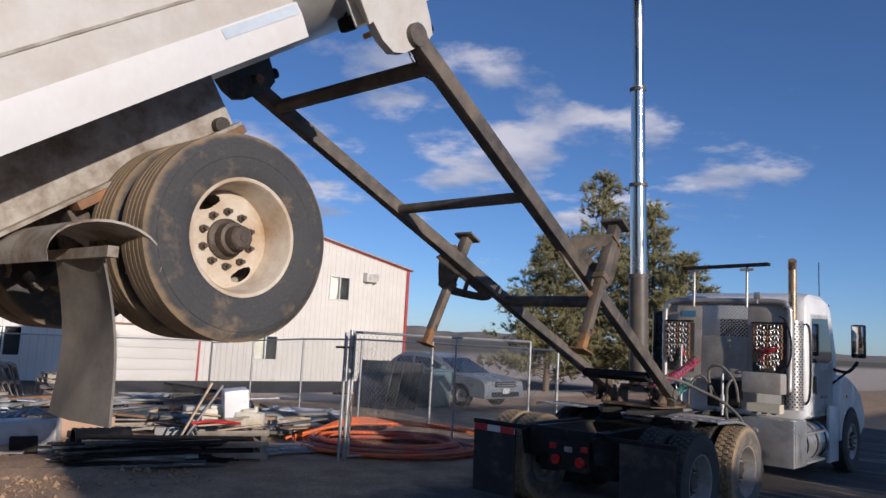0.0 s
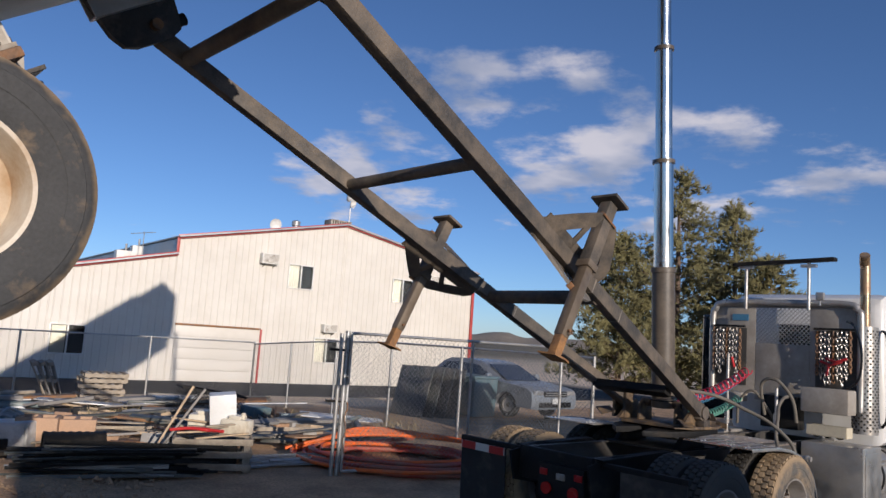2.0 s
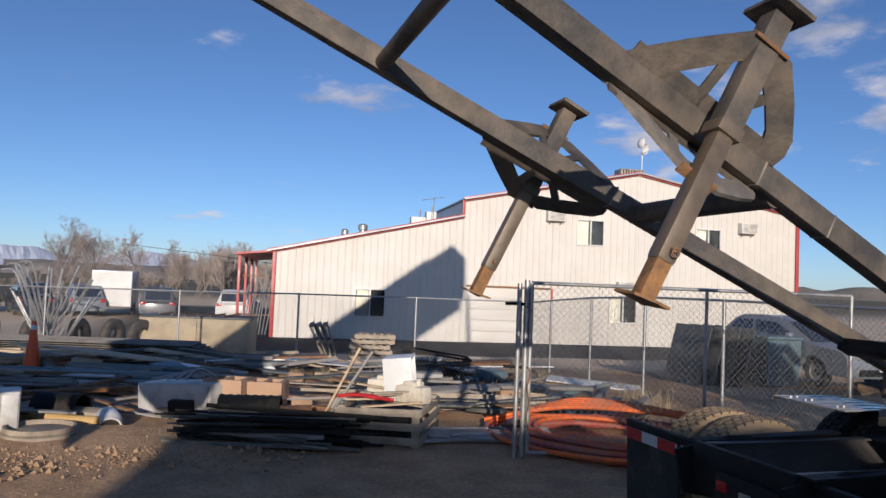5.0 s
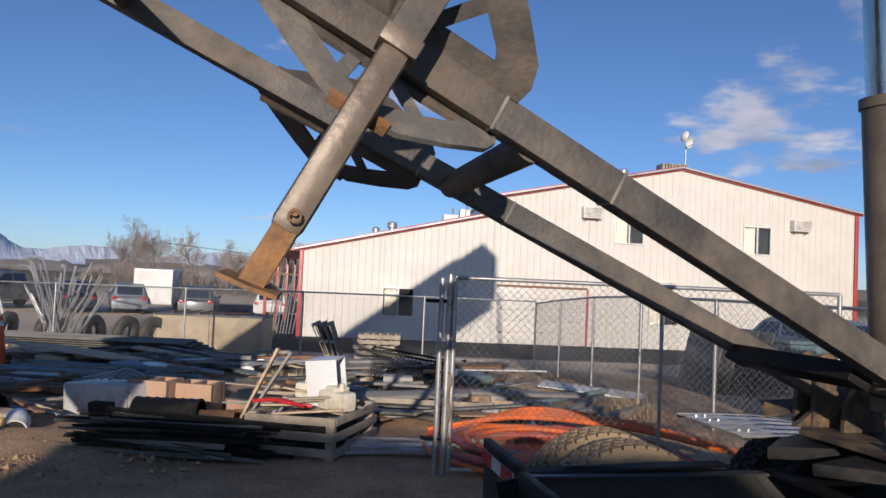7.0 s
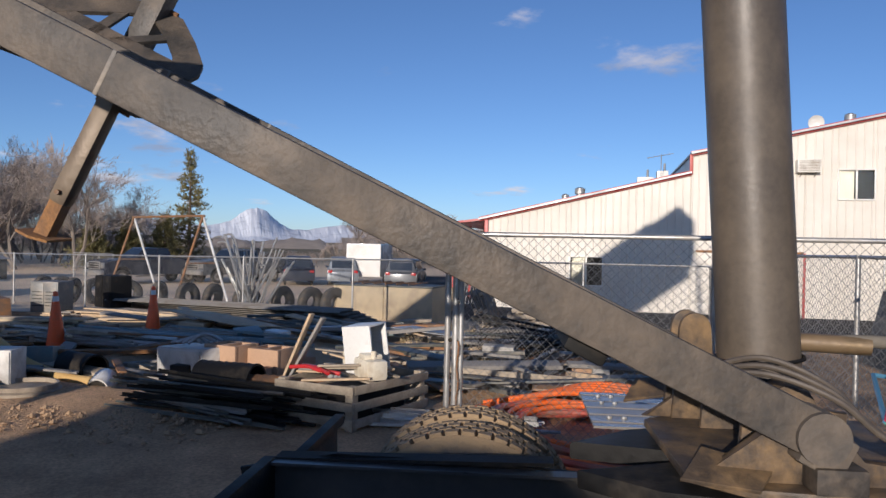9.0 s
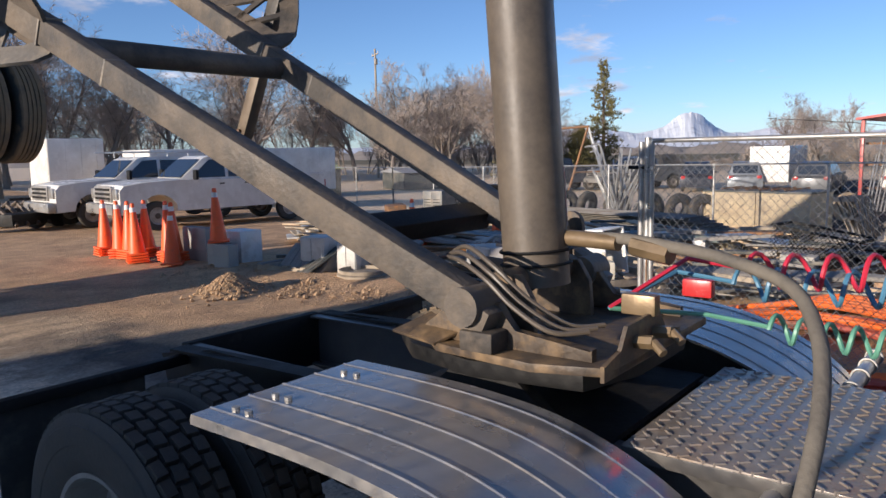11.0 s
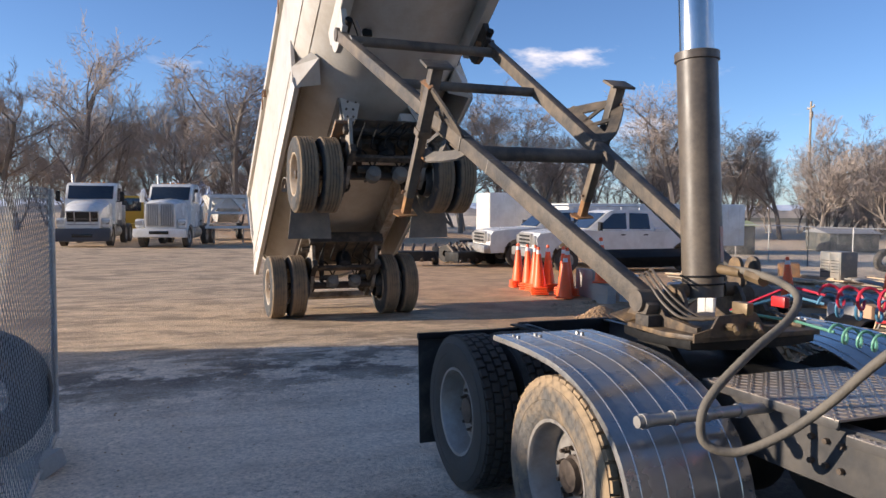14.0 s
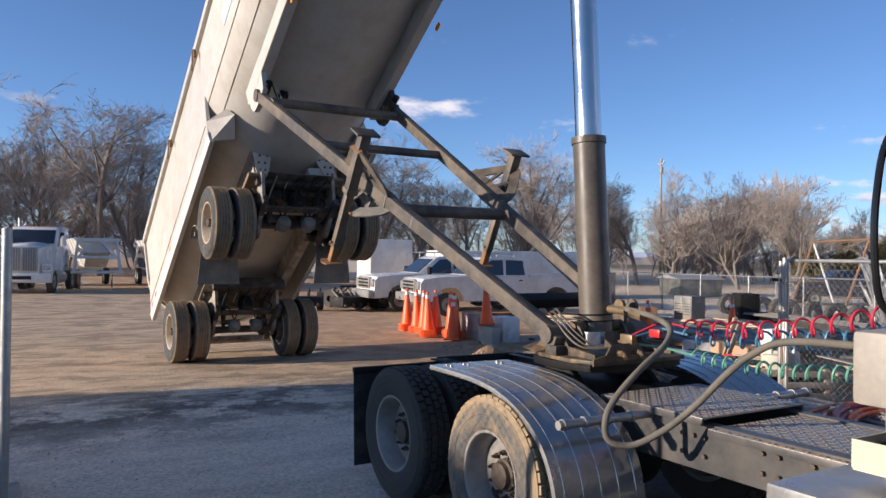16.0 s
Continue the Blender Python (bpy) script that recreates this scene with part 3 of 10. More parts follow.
def build_building():
    root = thing("metal_building", "cream ribbed metal building with red trim beside a tarmac strip", "building", BLD)
    cuts = sorted({0.0, 25.28, 8.35, 16.75, *(h[0] for h in HOLES), *(h[1] for h in HOLES)})
    for a, c in zip(cuts, cuts[1:]):
        mid = (a + c) / 2
        spans = sorted([(h[2], h[3]) for h in HOLES if h[0] < mid < h[1]])
        z = 0.0
        for lo, hi in spans:
            if lo > z:
                bm = BM()
                siding_panel(bm, a, c, lambda x, t=lo: t, z)
                part("wall_panel", bm, M_siding, root, smooth=0)
            z = hi
        bm = BM()
        siding_panel(bm, a, c, roof_line, z)
        part("wall_panel", bm, M_siding, root, smooth=0)
    D = 30.0
    bm = BM()
    box(bm, (0.05, D / 2 + 0.1, 1.86), (0.1, D - 0.2, 3.68))
    part("side_wall", bm, M_siding, root)
    bm = BM()
    box(bm, (25.23, D / 2 + 0.1, 3.24), (0.1, D - 0.2, 6.44))
    part("side_wall", bm, M_siding, root)
    bm = BM()
    box(bm, (4.25, D, 1.8), (8.2, 0.1, 3.6))
    part("back_wall", bm, M_siding, root)
    bm = BM()
    box(bm, (16.8, D, 3.1), (16.7, 0.1, 6.2))
    part("back_wall", bm, M_siding, root)
    # raised middle part's own side wall above the low roof
    bm = BM()
    box(bm, (8.4, D / 2 + 0.1, 6.0), (0.08, D - 0.2, 0.78))
    part("clerestory_wall", bm, M_roof, root)
    for xa, za, xb, zb in ((-0.25, 3.68, 8.33, 5.66), (8.3, 6.42, 16.75, 8.16), (16.75, 8.16, 25.5, 6.52)):
        bm = BM()
        bar(bm, (xa, D / 2 - 0.1, za + 0.03), (xb, D / 2 - 0.1, zb + 0.03), D + 0.4, 0.07)
        part("roof", bm, M_roof, root)
        bm = BM()
        bar(bm, (xa, -0.10, za + 0.02), (xb, -0.10, zb + 0.02), 0.09, 0.19, bev=0.012)
        part("eave_trim", bm, M_trim, root, "red folded metal trim")
    for x, h in ((0.06, 3.7), (25.24, 6.48)):
        bm = BM()
        box(bm, (x, -0.075, h / 2), (0.16, 0.09, h), bev=0.012)
        part("corner_trim", bm, M_trim, root, "red folded metal trim")
    bm = BM()
    box(bm, (8.32, -0.075, 6.02), (0.13, 0.09, 0.8), bev=0.012)
    part("corner_trim", bm, M_trim, root, "red folded metal trim")
    # open lean-to at the left end
    bm = BM()
    bar(bm, (-1.6, 7.0, 3.52), (0.0, 7.0, 3.72), 14.2, 0.09)
    part("lean_to_roof", bm, M_trim, root, "rusty red lean-to roof")
    for y in (0.15, 4.5, 9.0, 13.5):
        bm = BM()
        box(bm, (-1.4, y, 1.75), (0.12, 0.12, 3.5), bev=0.01)
        part("lean_to_post", bm, M_trim, root)
    for z in (0.9, 1.8, 2.6):
        bm = BM()
        box(bm, (-0.75, 0.6, z), (1.3, 0.08, 0.08))
        part("rack_bar", bm, M_rust, root)
    for i in range(9):
        bm = BM()
        x = -1.25 + 0.13 * i
        rod(bm, [(x, 0.35, 0.05), (x + 0.25 + 0.05 * (i % 3), 0.55, 2.2 + 0.25 * ((i * 7) % 4))], 0.03, 6)
        part("leaning_pipe", bm, M_zinc, root)
    # openings
    for a, c, lo, hi, kind in HOLES:
        w, h = c - a, hi - lo
        if kind == "garage":
            bm = BM()
            n = 5
            box(bm, ((a + c) / 2, 0.06, (lo + hi) / 2), (w - 0.02, 0.02, h - 0.02))
            gd = part("garage_door", bm, M_siding, root, "closed cream sectional garage door")
            for i in range(n):
                bm = BM()
                box(bm, ((a + c) / 2, 0.02, lo + (i + 0.5) * h / n), (w - 0.02, 0.05, h / n - 0.012), bev=0.006)
                part("door_section", bm, M_siding, gd)
            bm = BM()
            box(bm, (c + 0.03, -0.045, hi / 2), (0.09, 0.06, hi + 0.06), bev=0.01)
            part("door_trim", bm, M_trim, root)
            bm = BM()
            box(bm, ((a + c) / 2 - 0.02, -0.045, hi + 0.04), (w + 0.02, 0.06, 0.09), bev=0.01)
            part("door_trim", bm, M_rust, root)
            continue
        fr = BM()
        for x in (a + 0.03, c - 0.03, (a + c) / 2):
            box(fr, (x, -0.02, (lo + hi) / 2), (0.06, 0.1, h), bev=0.008)
        for z in (lo + 0.03, hi - 0.03):
            box(fr, ((a + c) / 2, -0.02, z), (w - 0.12, 0.1, 0.06), bev=0.008)
        win = part("window", fr, M_cab, root, "white sliding window frame")
        for k in (0, 1):
            bm = BM()
            box(bm, (a + w * (0.26 + 0.48 * k), 0.015 + 0.02 * k, (lo + hi) / 2), (w * 0.46, 0.008, h - 0.1))
            pane = part("pane", bm, M_pane, win)
            pane.visible_shadow = False
        # solid black box in place of the unlit room
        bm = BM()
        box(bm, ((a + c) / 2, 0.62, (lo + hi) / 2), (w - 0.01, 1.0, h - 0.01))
        part("room_shade", bm, M_dark, win)
        bm = BM()
        for j in range(9):
            box(bm, (a + w * 0.1 + j * w * 0.042, 0.09 + 0.012 * (j % 2), (lo + hi) / 2), (w * 0.045, 0.012, h - 0.12))
        part("curtain", bm, M_curtain, win)
    return root


def mat_pane():
    mt = bpy.data.materials.new("window_pane")
    mt.use_nodes = True
    b = mt.node_tree.nodes["Principled BSDF"]
    b.inputs["Base Color"].default_value = (0.75, 0.8, 0.82, 1)
    b.inputs["Roughness"].default_value = 0.02
    b.inputs["Transmission Weight"].default_value = 1.0
    b.inputs["IOR"].default_value = 1.3
    return mt


M_pane = mat_pane()
building = build_building()


def on_bld(x, z, y=0.0):
    return BLD @ Matrix.Translation((x, y, z))


def air_conditioner(x, z, w, h):
    root = thing("air_conditioner", "weathered cream window air conditioner in the metal wall", "air conditioner", on_bld(x, z), group="wall air conditioners")
    bm = BM()
    box(bm, (0, -0.2, 0), (w, 0.4, h), bev=0.02)
    part("case", bm, M_acbox, root)
    for i in range(7):
        bm = BM()
        box(bm, (0, -0.405, -h * 0.36 + i * h * 0.12), (w * 0.86, 0.012, h * 0.05))
        part("louvre", bm, M_frame, root)
    bm = BM()
    for sx in (-1, 1):
        bar(bm, (sx * w * 0.3, -0.03, -h * 0.8), (sx * w * 0.3, -0.34, -h * 0.52), 0.03, 0.03)
    part("bracket", bm, M_frame, root)


air_conditioner(12.65, 5.93, 0.86, 0.5)
air_conditioner(22.44, 5.84, 0.86, 0.5)
air_conditioner(16.15, 2.8, 0.74, 0.4)


def roof_vent(x, y, r=0.22):
    z = roof_line(x)
    root = thing("roof_vent", "galvanised round roof vent with a cap", "vent", on_bld(x, z, y), group="roof vents")
    bm = BM()
    rod(bm, [(0, 0, -0.15), (0, 0, 0.32)], r * 0.72, 20)
    part("stem", bm, M_zinc, root)
    bm = BM()
    lathe(bm, [(r * 0.75, 0.26), (r, 0.29), (r, 0.36), (r * 0.95, 0.4), (r, 0.44), (r, 0.5), (r * 0.5, 0.56), (0.001, 0.57)], pose(0, 0, 0, 0, -90, 0), 20, close=False)
    part("cap", bm, M_zinc, root)


roof_vent(3.9, 1.2)
roof_vent(3.2, 3.0, 0.17)
roof_vent(14.6, 1.5)


def roof_dish(x, y, h, r, turn, two=False):
    root = thing("satellite_dish", "white antenna dish on a pole above the roof", "antenna", on_bld(x, roof_line(x), y), group="roof antennas")
    bm = BM()
    rod(bm, [(0, 0, -0.2), (0, 0, h)], 0.03, 8)
    part("pole", bm, M_zinc, root)
    for k in range(2 if two else 1):
        bm = BM()
        m = Matrix.Translation((0.06 - 0.22 * k, -0.12, h - 0.05 + 0.3 * k)) @ pose(0, 0, 0, 0, 12, turn + 75 * k)
        lathe(bm, [(0.001, -0.09), (r * 0.4, -0.07), (r * 0.8, -0.02), (r, 0.03), (r, 0.045), (r * 0.8, 0.0), (r * 0.4, -0.05), (0.001, -0.07)], m, 24, close=False)
        part("dish", bm, M_cab, root)
        bm = BM()
        rod(bm, [m @ Vector((-0.02, 0, -r * 0.8)), m @ Vector((r * 0.9, 0, -0.05))], 0.015, 6)
        part("feed_arm", bm, M_zinc, root)


roof_dish(13.0, 0.6, 0.42, 0.3, -90)
roof_dish(17.3, 0.8, 1.55, 0.26, -60, True)


def roof_box():
    root = thing("roof_cooler", "grey rooftop swamp cooler box on the ridge", "cooler", on_bld(16.7, 8.18, 0.9))
    bm = BM()
    box(bm, (0, 0, 0.12), (1.2, 0.8, 0.34), bev=0.02)
    part("case", bm, M_frame, root)
    for i in range(8):
        bm = BM()
        box(bm, (-0.48 + i * 0.137, -0.405, 0.12), (0.05, 0.014, 0.24))
        part("louvre", bm, M_black, root)


roof_box()


def low_roof_units():
    for i, (x, w, h) in enumerate(((6.7, 0.7, 0.5), (7.5, 0.5, 0.7))):
        root = thing("roof_unit", "small grey equipment box on the low roof", "roof unit", on_bld(x, roof_line(x) + 0.02, 3.0 + i), group="roof units")
        bm = BM()
        box(bm, (0, 0, h / 2), (w, 0.6, h), bev=0.02)
        part("case", bm, M_acbox, root)
        bm = BM()
        rod(bm, [(0.1, 0, h - 0.05), (0.1, 0, h + 0.35)], 0.05, 8)
        part("pipe", bm, M_zinc, root)
    root = thing("roof_antenna", "thin aluminium aerial on the low roof", "antenna", on_bld(7.3, roof_line(7.3), 2.0))
    bm = BM()
    rod(bm, [(0, 0, -0.05), (0, 0, 1.3)], 0.02, 6)
    part("mast", bm, M_zinc, root)
    for i in range(5):
        bm = BM()
        rod(bm, [(-0.5 + 0.2 * i, -0.3, 1.15 + 0.04 * i), (-0.5 + 0.2 * i, 0.3, 1.15 + 0.04 * i)], 0.01, 5)
        part("element", bm, M_zinc, root)
    bm = BM()
    rod(bm, [(-0.6, 0, 1.13), (0.5, 0, 1.33)], 0.014, 6)
    part("boom", bm, M_zinc, root)


low_roof_units()


# ---- chain-link fences ----
def chain_mesh(w, h, pitch=0.058, wire=0.0022):
    """A sheet of crossing wires w by h, in x and z, as one mesh."""
    bm = BM()
    step = pitch * math.sqrt(2)
    for s in (1, -1):
        k = -h
        while k < w:
            pts = []
            xa, za, xb, zb = k, 0.0, k + h, h
            if xa < 0:
                za, xa = -xa, 0.0
            if xb > w:
                zb, xb = h - (xb - w), w
            if xb > xa + 0.02:
                y = 0.004 * s
                if s < 0:
                    xa, xb = w - xa, w - xb
                a, b = Vector((xa, y, za)), Vector((xb, y, zb))
                rod(bm, [a, b], wire, 4, caps=False)
            k += step
    return bm


_mesh_cache = {}


def wire_panel(parent, m, w, h, pitch=0.058, wire=0.0022):
    key = (round(w, 2), round(h, 2), pitch, wire)
    if key not in _mesh_cache:
        ob = part("wire_mesh", chain_mesh(w, h, pitch, wire), M_wire, parent, "galvanised chain-link wire", smooth=0)
        ob.matrix_basis = m
        _mesh_cache[key] = ob.data
    else:
        share("wire_mesh", _mesh_cache[key], parent, m, "galvanised chain-link wire")


def fence_run(pts, h, label, post=0.03, spacing=3.0, rail=True, pitch=0.058, wire=0.0022, mesh=True, bottom=0.04):
    """A chain-link fence along points on the ground."""
    root = thing("chain_link_fence", label, "fence")
    for (xa, ya), (xb, yb) in zip(pts, pts[1:]):
        d = math.hypot(xb - xa, yb - ya)
        n = max(1, round(d / spacing))
        for i in range(n):
            x0, y0 = xa + (xb - xa) * i / n, ya + (yb - ya) * i / n
            x1, y1 = xa + (xb - xa) * (i + 1) / n, ya + (yb - ya) * (i + 1) / n
            z0, z1 = ground_z(x0, y0), ground_z(x1, y1)
            bm = BM()
            rod(bm, [(x0, y0, z0 - 0.1), (x0, y0, z0 + h + 0.03)], post, 10)
            p = part("post", bm, M_zinc, root)
            if rail:
                bm = BM()
                rod(bm, [(x0, y0, z0 + h), (x1, y1, z1 + h)], post * 0.7, 8)
                part("top_rail", bm, M_zinc, root)
            if mesh:
                w = d / n
                yaw = math.degrees(math.atan2(y1 - y0, x1 - x0))
                tilt = -math.degrees(math.atan2(z1 - z0, w))
                wire_panel(root, pose(x0, y0, z0 + bottom, 0, tilt, yaw), w, h - bottom, pitch, wire)
    bm = BM()
    x, y = pts[-1]
    rod(bm, [(x, y, ground_z(x, y) - 0.1), (x, y, ground_z(x, y) + h + 0.03)], post, 10)
    part("post", bm, M_zinc, root)
    return root


def gate_leaf(p0, p1, h, label, z=0.06, mids=(0.5,), wire=0.0021, brace=True, rail=True):
    """A gate leaf: a pipe frame with wire mesh, from p0 to p1 on the ground."""
    root = thing("chain_link_gate", label, "gate", group="gate leaves")
    (xa, ya), (xb, yb) = p0, p1
    d = math.hypot(xb - xa, yb - ya)
    za, zb = ground_z(xa, ya) + z, ground_z(xb, yb) + z
    a, b = Vector((xa, ya, za)), Vector((xb, yb, zb))
    up = Vector((0, 0, h))
    bm = BM()
    for s, e in ((a, a + up), (b, b + up)):
        rod(bm, [s, e], 0.024, 10)
    rod(bm, [a, b], 0.022, 10)
    if rail:
        rod(bm, [a + up, b + up], 0.022, 10)
    part("frame", bm, M_zinc, root)
    for k in mids:
        bm = BM()
        c = a.lerp(b, k)
        rod(bm, [c, c + up], 0.02, 10)
        part("mid_post", bm, M_zinc, root)
    if brace:
        bm = BM()
        rod(bm, [a + up * 0.5, b + up * 0.5], 0.016, 8)
        part("mid_rail", bm, M_zinc, root)
    yaw = math.degrees(math.atan2(yb - ya, xb - xa))
    tilt = -math.degrees(math.atan2(zb - za, d))
    wire_panel(root, pose(xa, ya, za, 0, tilt, yaw), d, h, 0.058, wire)
    return root

gate_leaf((-1.93, 10.64), (0.41, 13.83), 1.88, "tall open chain-link gate leaf with a pipe frame", mids=(0.53,), brace=False)
fence_run([(-10.5, 21.2), (-6.0, 18.0), (-3.9, 16.6), (-1.9, 15.5), (0.9, 14.2)], 1.8, "low chain-link fence with thin galvanised posts round the scrap yard", spacing=2.7)
fence_run([(-31, 1.5), (-25, 6.6), (-19.4, 11.2), (-17, 13.95), (-14.3, 16.1), (-12.3, 18.7), (-10.5, 21.2)], 1.85, "long galvanised chain-link fence beside the parking lot", spacing=3.2)
gate_leaf((4.35, 5.2), (5.9, 8.05), 2.0, "open chain-link gate leaf beside the driveway", mids=(), brace=False, rail=False, wire=0.0022)


def gate_posts():
    root = thing("gate_post", "pair of tall galvanised gate posts with hinges", "post")
    for dx, dy, h, r in ((-0.045, -0.03, 1.97, 0.032), (-0.11, -0.08, 1.93, 0.028)):
        bm = BM()
        rod(bm, [(-1.93 + dx, 10.64 + dy, -0.05), (-1.93 + dx, 10.64 + dy, h)], r, 12)
        part("post", bm, M_zinc, root)
    for z in (0.35, 1.0, 1.7):
        bm = BM()
        rod(bm, [(-2.16, 10.46, z), (-1.92, 10.65, z)], 0.02, 6)
        part("hinge", bm, M_black, root)
    bm = BM()
    for i in range(14):
        z = 1.0 - 0.05 * i
        rod(bm, [(-1.9 + 0.02 * math.sin(i), 10.6, z), (-1.9 + 0.02 * math.cos(i), 10.6, z - 0.045)], 0.008, 5)
    part("chain", bm, M_rust, root)


gate_posts()

# ---- wheels ----
_wheel = {}
_wheel_extra = {}


def wheel_meshes(kind):
    if kind in _wheel:
        return _wheel[kind]
    ident = Matrix()
    R, hw = 0.525, 0.14
    prof = [(0.285, -0.105), (0.30, -0.118), (0.36, -0.136), (0.43, -hw), (0.485, -0.132), (0.512, -0.117)]
    if kind in ("trailer", "steer"):
        prof += [(R, -0.104)]
        for g in (-0.06, -0.02, 0.02, 0.06):
            prof += [(R, g - 0.006), (R - 0.014, g - 0.004), (R - 0.014, g + 0.004), (R, g + 0.006)]
        prof += [(R, 0.104)]
    else:
        prof += [(R - 0.022, -0.104), (R - 0.02, 0.0), (R - 0.022, 0.104)]
    prof += [(0.512, 0.117), (0.485, 0.132), (0.475, 0.1335), (0.471, 0.1385), (0.455, 0.1395), (0.43, hw), (0.405, 0.1395), (0.401, 0.1365), (0.36, 0.136), (0.30, 0.118), (0.285, 0.105)]
    bm = BM()
    lathe(bm, prof, ident, 24 if kind == "far" else 72, close=True)
    tread_bm = BM()
    if kind in ("drive", "dusty", "worn"):
        rng = random.Random(4)
        n = 46
        for row, (x, w, off) in enumerate(((-0.088, 0.046, 0.0), (-0.031, 0.05, 0.5), (0.031, 0.05, 0.0), (0.088, 0.046, 0.5))):
            for k in range(n):
                a = (k + off) * math.tau / n
                box(tread_bm, ((x, math.cos(a) * (R - 0.011), math.sin(a) * (R - 0.011))), (w, 0.058 + 0.002 * rng.random(), 0.026), Euler((a - math.pi / 2, 0, 0.1 if row % 2 else -0.1)).to_matrix(), taper=(0.9, 0.92))
    bmesh.ops.recalc_face_normals(bm, faces=bm.faces)
    tyre = bpy.data.meshes.new("tyre")
    bm.to_mesh(tyre)
    bm.free()
    tyre.materials.append({"trailer": M_rubdust, "drive": M_rubber, "steer": M_rubber, "far": M_rubber, "dusty": M_caked, "worn": M_caked}[kind])
    # rim: outer side is deep, with hand holes in the disc
    bm = BM()
    deep = kind not in ("steer", "far")
    d = (-0.075 if kind == "trailer" else -0.045) if deep else 0.075
    seg = 24 if kind == "far" else (192 if kind == "trailer" else 96)
    fine = 2 if kind == "trailer" else 1
    disc = [(0.252 - 0.0087 * j / fine, d + 0.012 + 0.012 * math.sin(min(1.0, j / 5 / fine) * math.pi / 2)) for j in range(10 * fine + 1)]

    def hand_hole(i, k):
        """Two oval hand holes through the disc."""
        if kind == "far" or not 11 <= i < 11 + 10 * fine:
            return False
        rm, am = 0.252 - 0.0087 * (i - 10.5) / fine, (k + 0.5) * math.tau / seg
        turn = (am - 0.5 + math.pi / 2) % math.pi - math.pi / 2
        return ((rm - 0.209) / 0.03) ** 2 + (turn * 0.209 / 0.066) ** 2 < 1

    rp = [(0.275, -0.115), (0.30, -0.12), (0.302, -0.108), (0.268, -0.09), (0.262, d - 0.05), (0.262, d), (0.285, 0.10), (0.302, 0.112), (0.302, 0.122), (0.285, 0.12), (0.276, 0.104)] + disc + [(0.10, d + 0.02)]
    lathe(bm, rp, ident, seg, skip=hand_hole, close=False)
    rim_nuts = BM()
    spots = []
    for k in range(10 if kind != "far" else 0):
        a = k * math.tau / 10
        c = Vector((0, math.cos(a) * 0.142, math.sin(a) * 0.142))
        spots.append(c)
    DRIVE_HUB = [(0.105, d), (0.105, d + 0.05), (0.09, d + 0.06), (0.085, d + 0.09), (0.03, d + 0.1), (0.001, d + 0.1)]
    hub_prof = {"trailer": [(0.105, d), (0.105, d + 0.04), (0.082, d + 0.055), (0.08, d + 0.11), (0.062, d + 0.115), (0.06, d + 0.175), (0.05, d + 0.185), (0.02, d + 0.187), (0.018, d + 0.192), (0.001, d + 0.192)],
                "drive": DRIVE_HUB, "dusty": DRIVE_HUB, "worn": DRIVE_HUB,
                "far": [(0.105, d), (0.1, d + 0.03), (0.001, d + 0.055)], "steer": [(0.105, d), (0.1, d + 0.03), (0.08, d + 0.05), (0.001, d + 0.055)]}[kind]
    lathe(rim_nuts, hub_prof, ident, 28, close=False)
    out = [tyre]
    for name, b2, mt in (("rim", bm, M_rimw if kind == "trailer" else M_rims), ("hub", rim_nuts, M_hub)):
        bmesh.ops.recalc_face_normals(b2, faces=b2.faces)
        me = bpy.data.meshes.new(name)
        b2.to_mesh(me)
        b2.free()
        me.materials.append(mt)
        out.append(me)
    for me in out:
        me.polygons.foreach_set("use_smooth", [True] * len(me.polygons))
        me.set_sharp_from_angle(angle=radians(32))
    extra = []
    if kind in ("drive", "dusty", "worn"):
        me = bpy.data.meshes.new("tread")
        tread_bm.to_mesh(me)
        me.materials.append(tyre.materials[0])
        extra.append(("tread", me, Matrix()))
    tread_bm.free()
    if spots:
        b3 = BM()
        rod(b3, [(d + 0.015, 0, 0), (d + 0.05, 0, 0)], 0.019, 6)
        rod(b3, [(d + 0.05, 0, 0), (d + 0.075, 0, 0)], 0.011, 8)
        me = bpy.data.meshes.new("lug_nut")
        b3.to_mesh(me)
        b3.free()
        me.materials.append(M_hub)
        extra += [("lug_nut", me, Matrix.Translation(c)) for c in spots]
    _wheel[kind] = out
    _wheel_extra[kind] = extra
    return out


def wheel(parent, c, side, kind, spin=0.0, hub=True, size=1.0):
    """A wheel whose outer face looks to +x (side 1) or -x (side -1)."""
    tyre, rim, hubm = wheel_meshes(kind)
    m = pose(*c, spin, 0, 0 if side > 0 else 180) @ Matrix.Diagonal((size, size, size, 1))
    w = share("wheel", rim, parent, m)
    share("tyre", tyre, w, label="dusty ribbed tyre" if kind == "trailer" else "black tyre with worn tread")
    if hub:
        share("hub", hubm, w)
    for nm, me, mx in _wheel_extra[kind]:
        if nm == "tread":
            share(nm, me, w, mx)["kind"] = "stuff"
        elif hub:
            share(nm, me, w, mx)
    return w


# ---- dump trailer ----
VEH = pose(2.317, 9.77, 0, 0, 0, -28.0)
TILT = 34.5
TUB = pose(0, -9.5, 0.52, TILT, 0, 0)  # x across, y along the tub, z off its floor; origin at the rear axle
TAIL, NOSE = -1.15, 11.0
SIDE_TOP, ARC_Z, RAD, DEEP = 2.78, 1.9, 1.28, 1.06


def tub_section(rad, top):
    pts = [(rad, top)]
    for i in range(0, 37):
        a = math.pi * i / 36
        pts.append((rad * math.cos(a), ARC_Z - (rad - RAD + DEEP) * math.sin(a)))
    pts.append((-rad, top))
    return pts


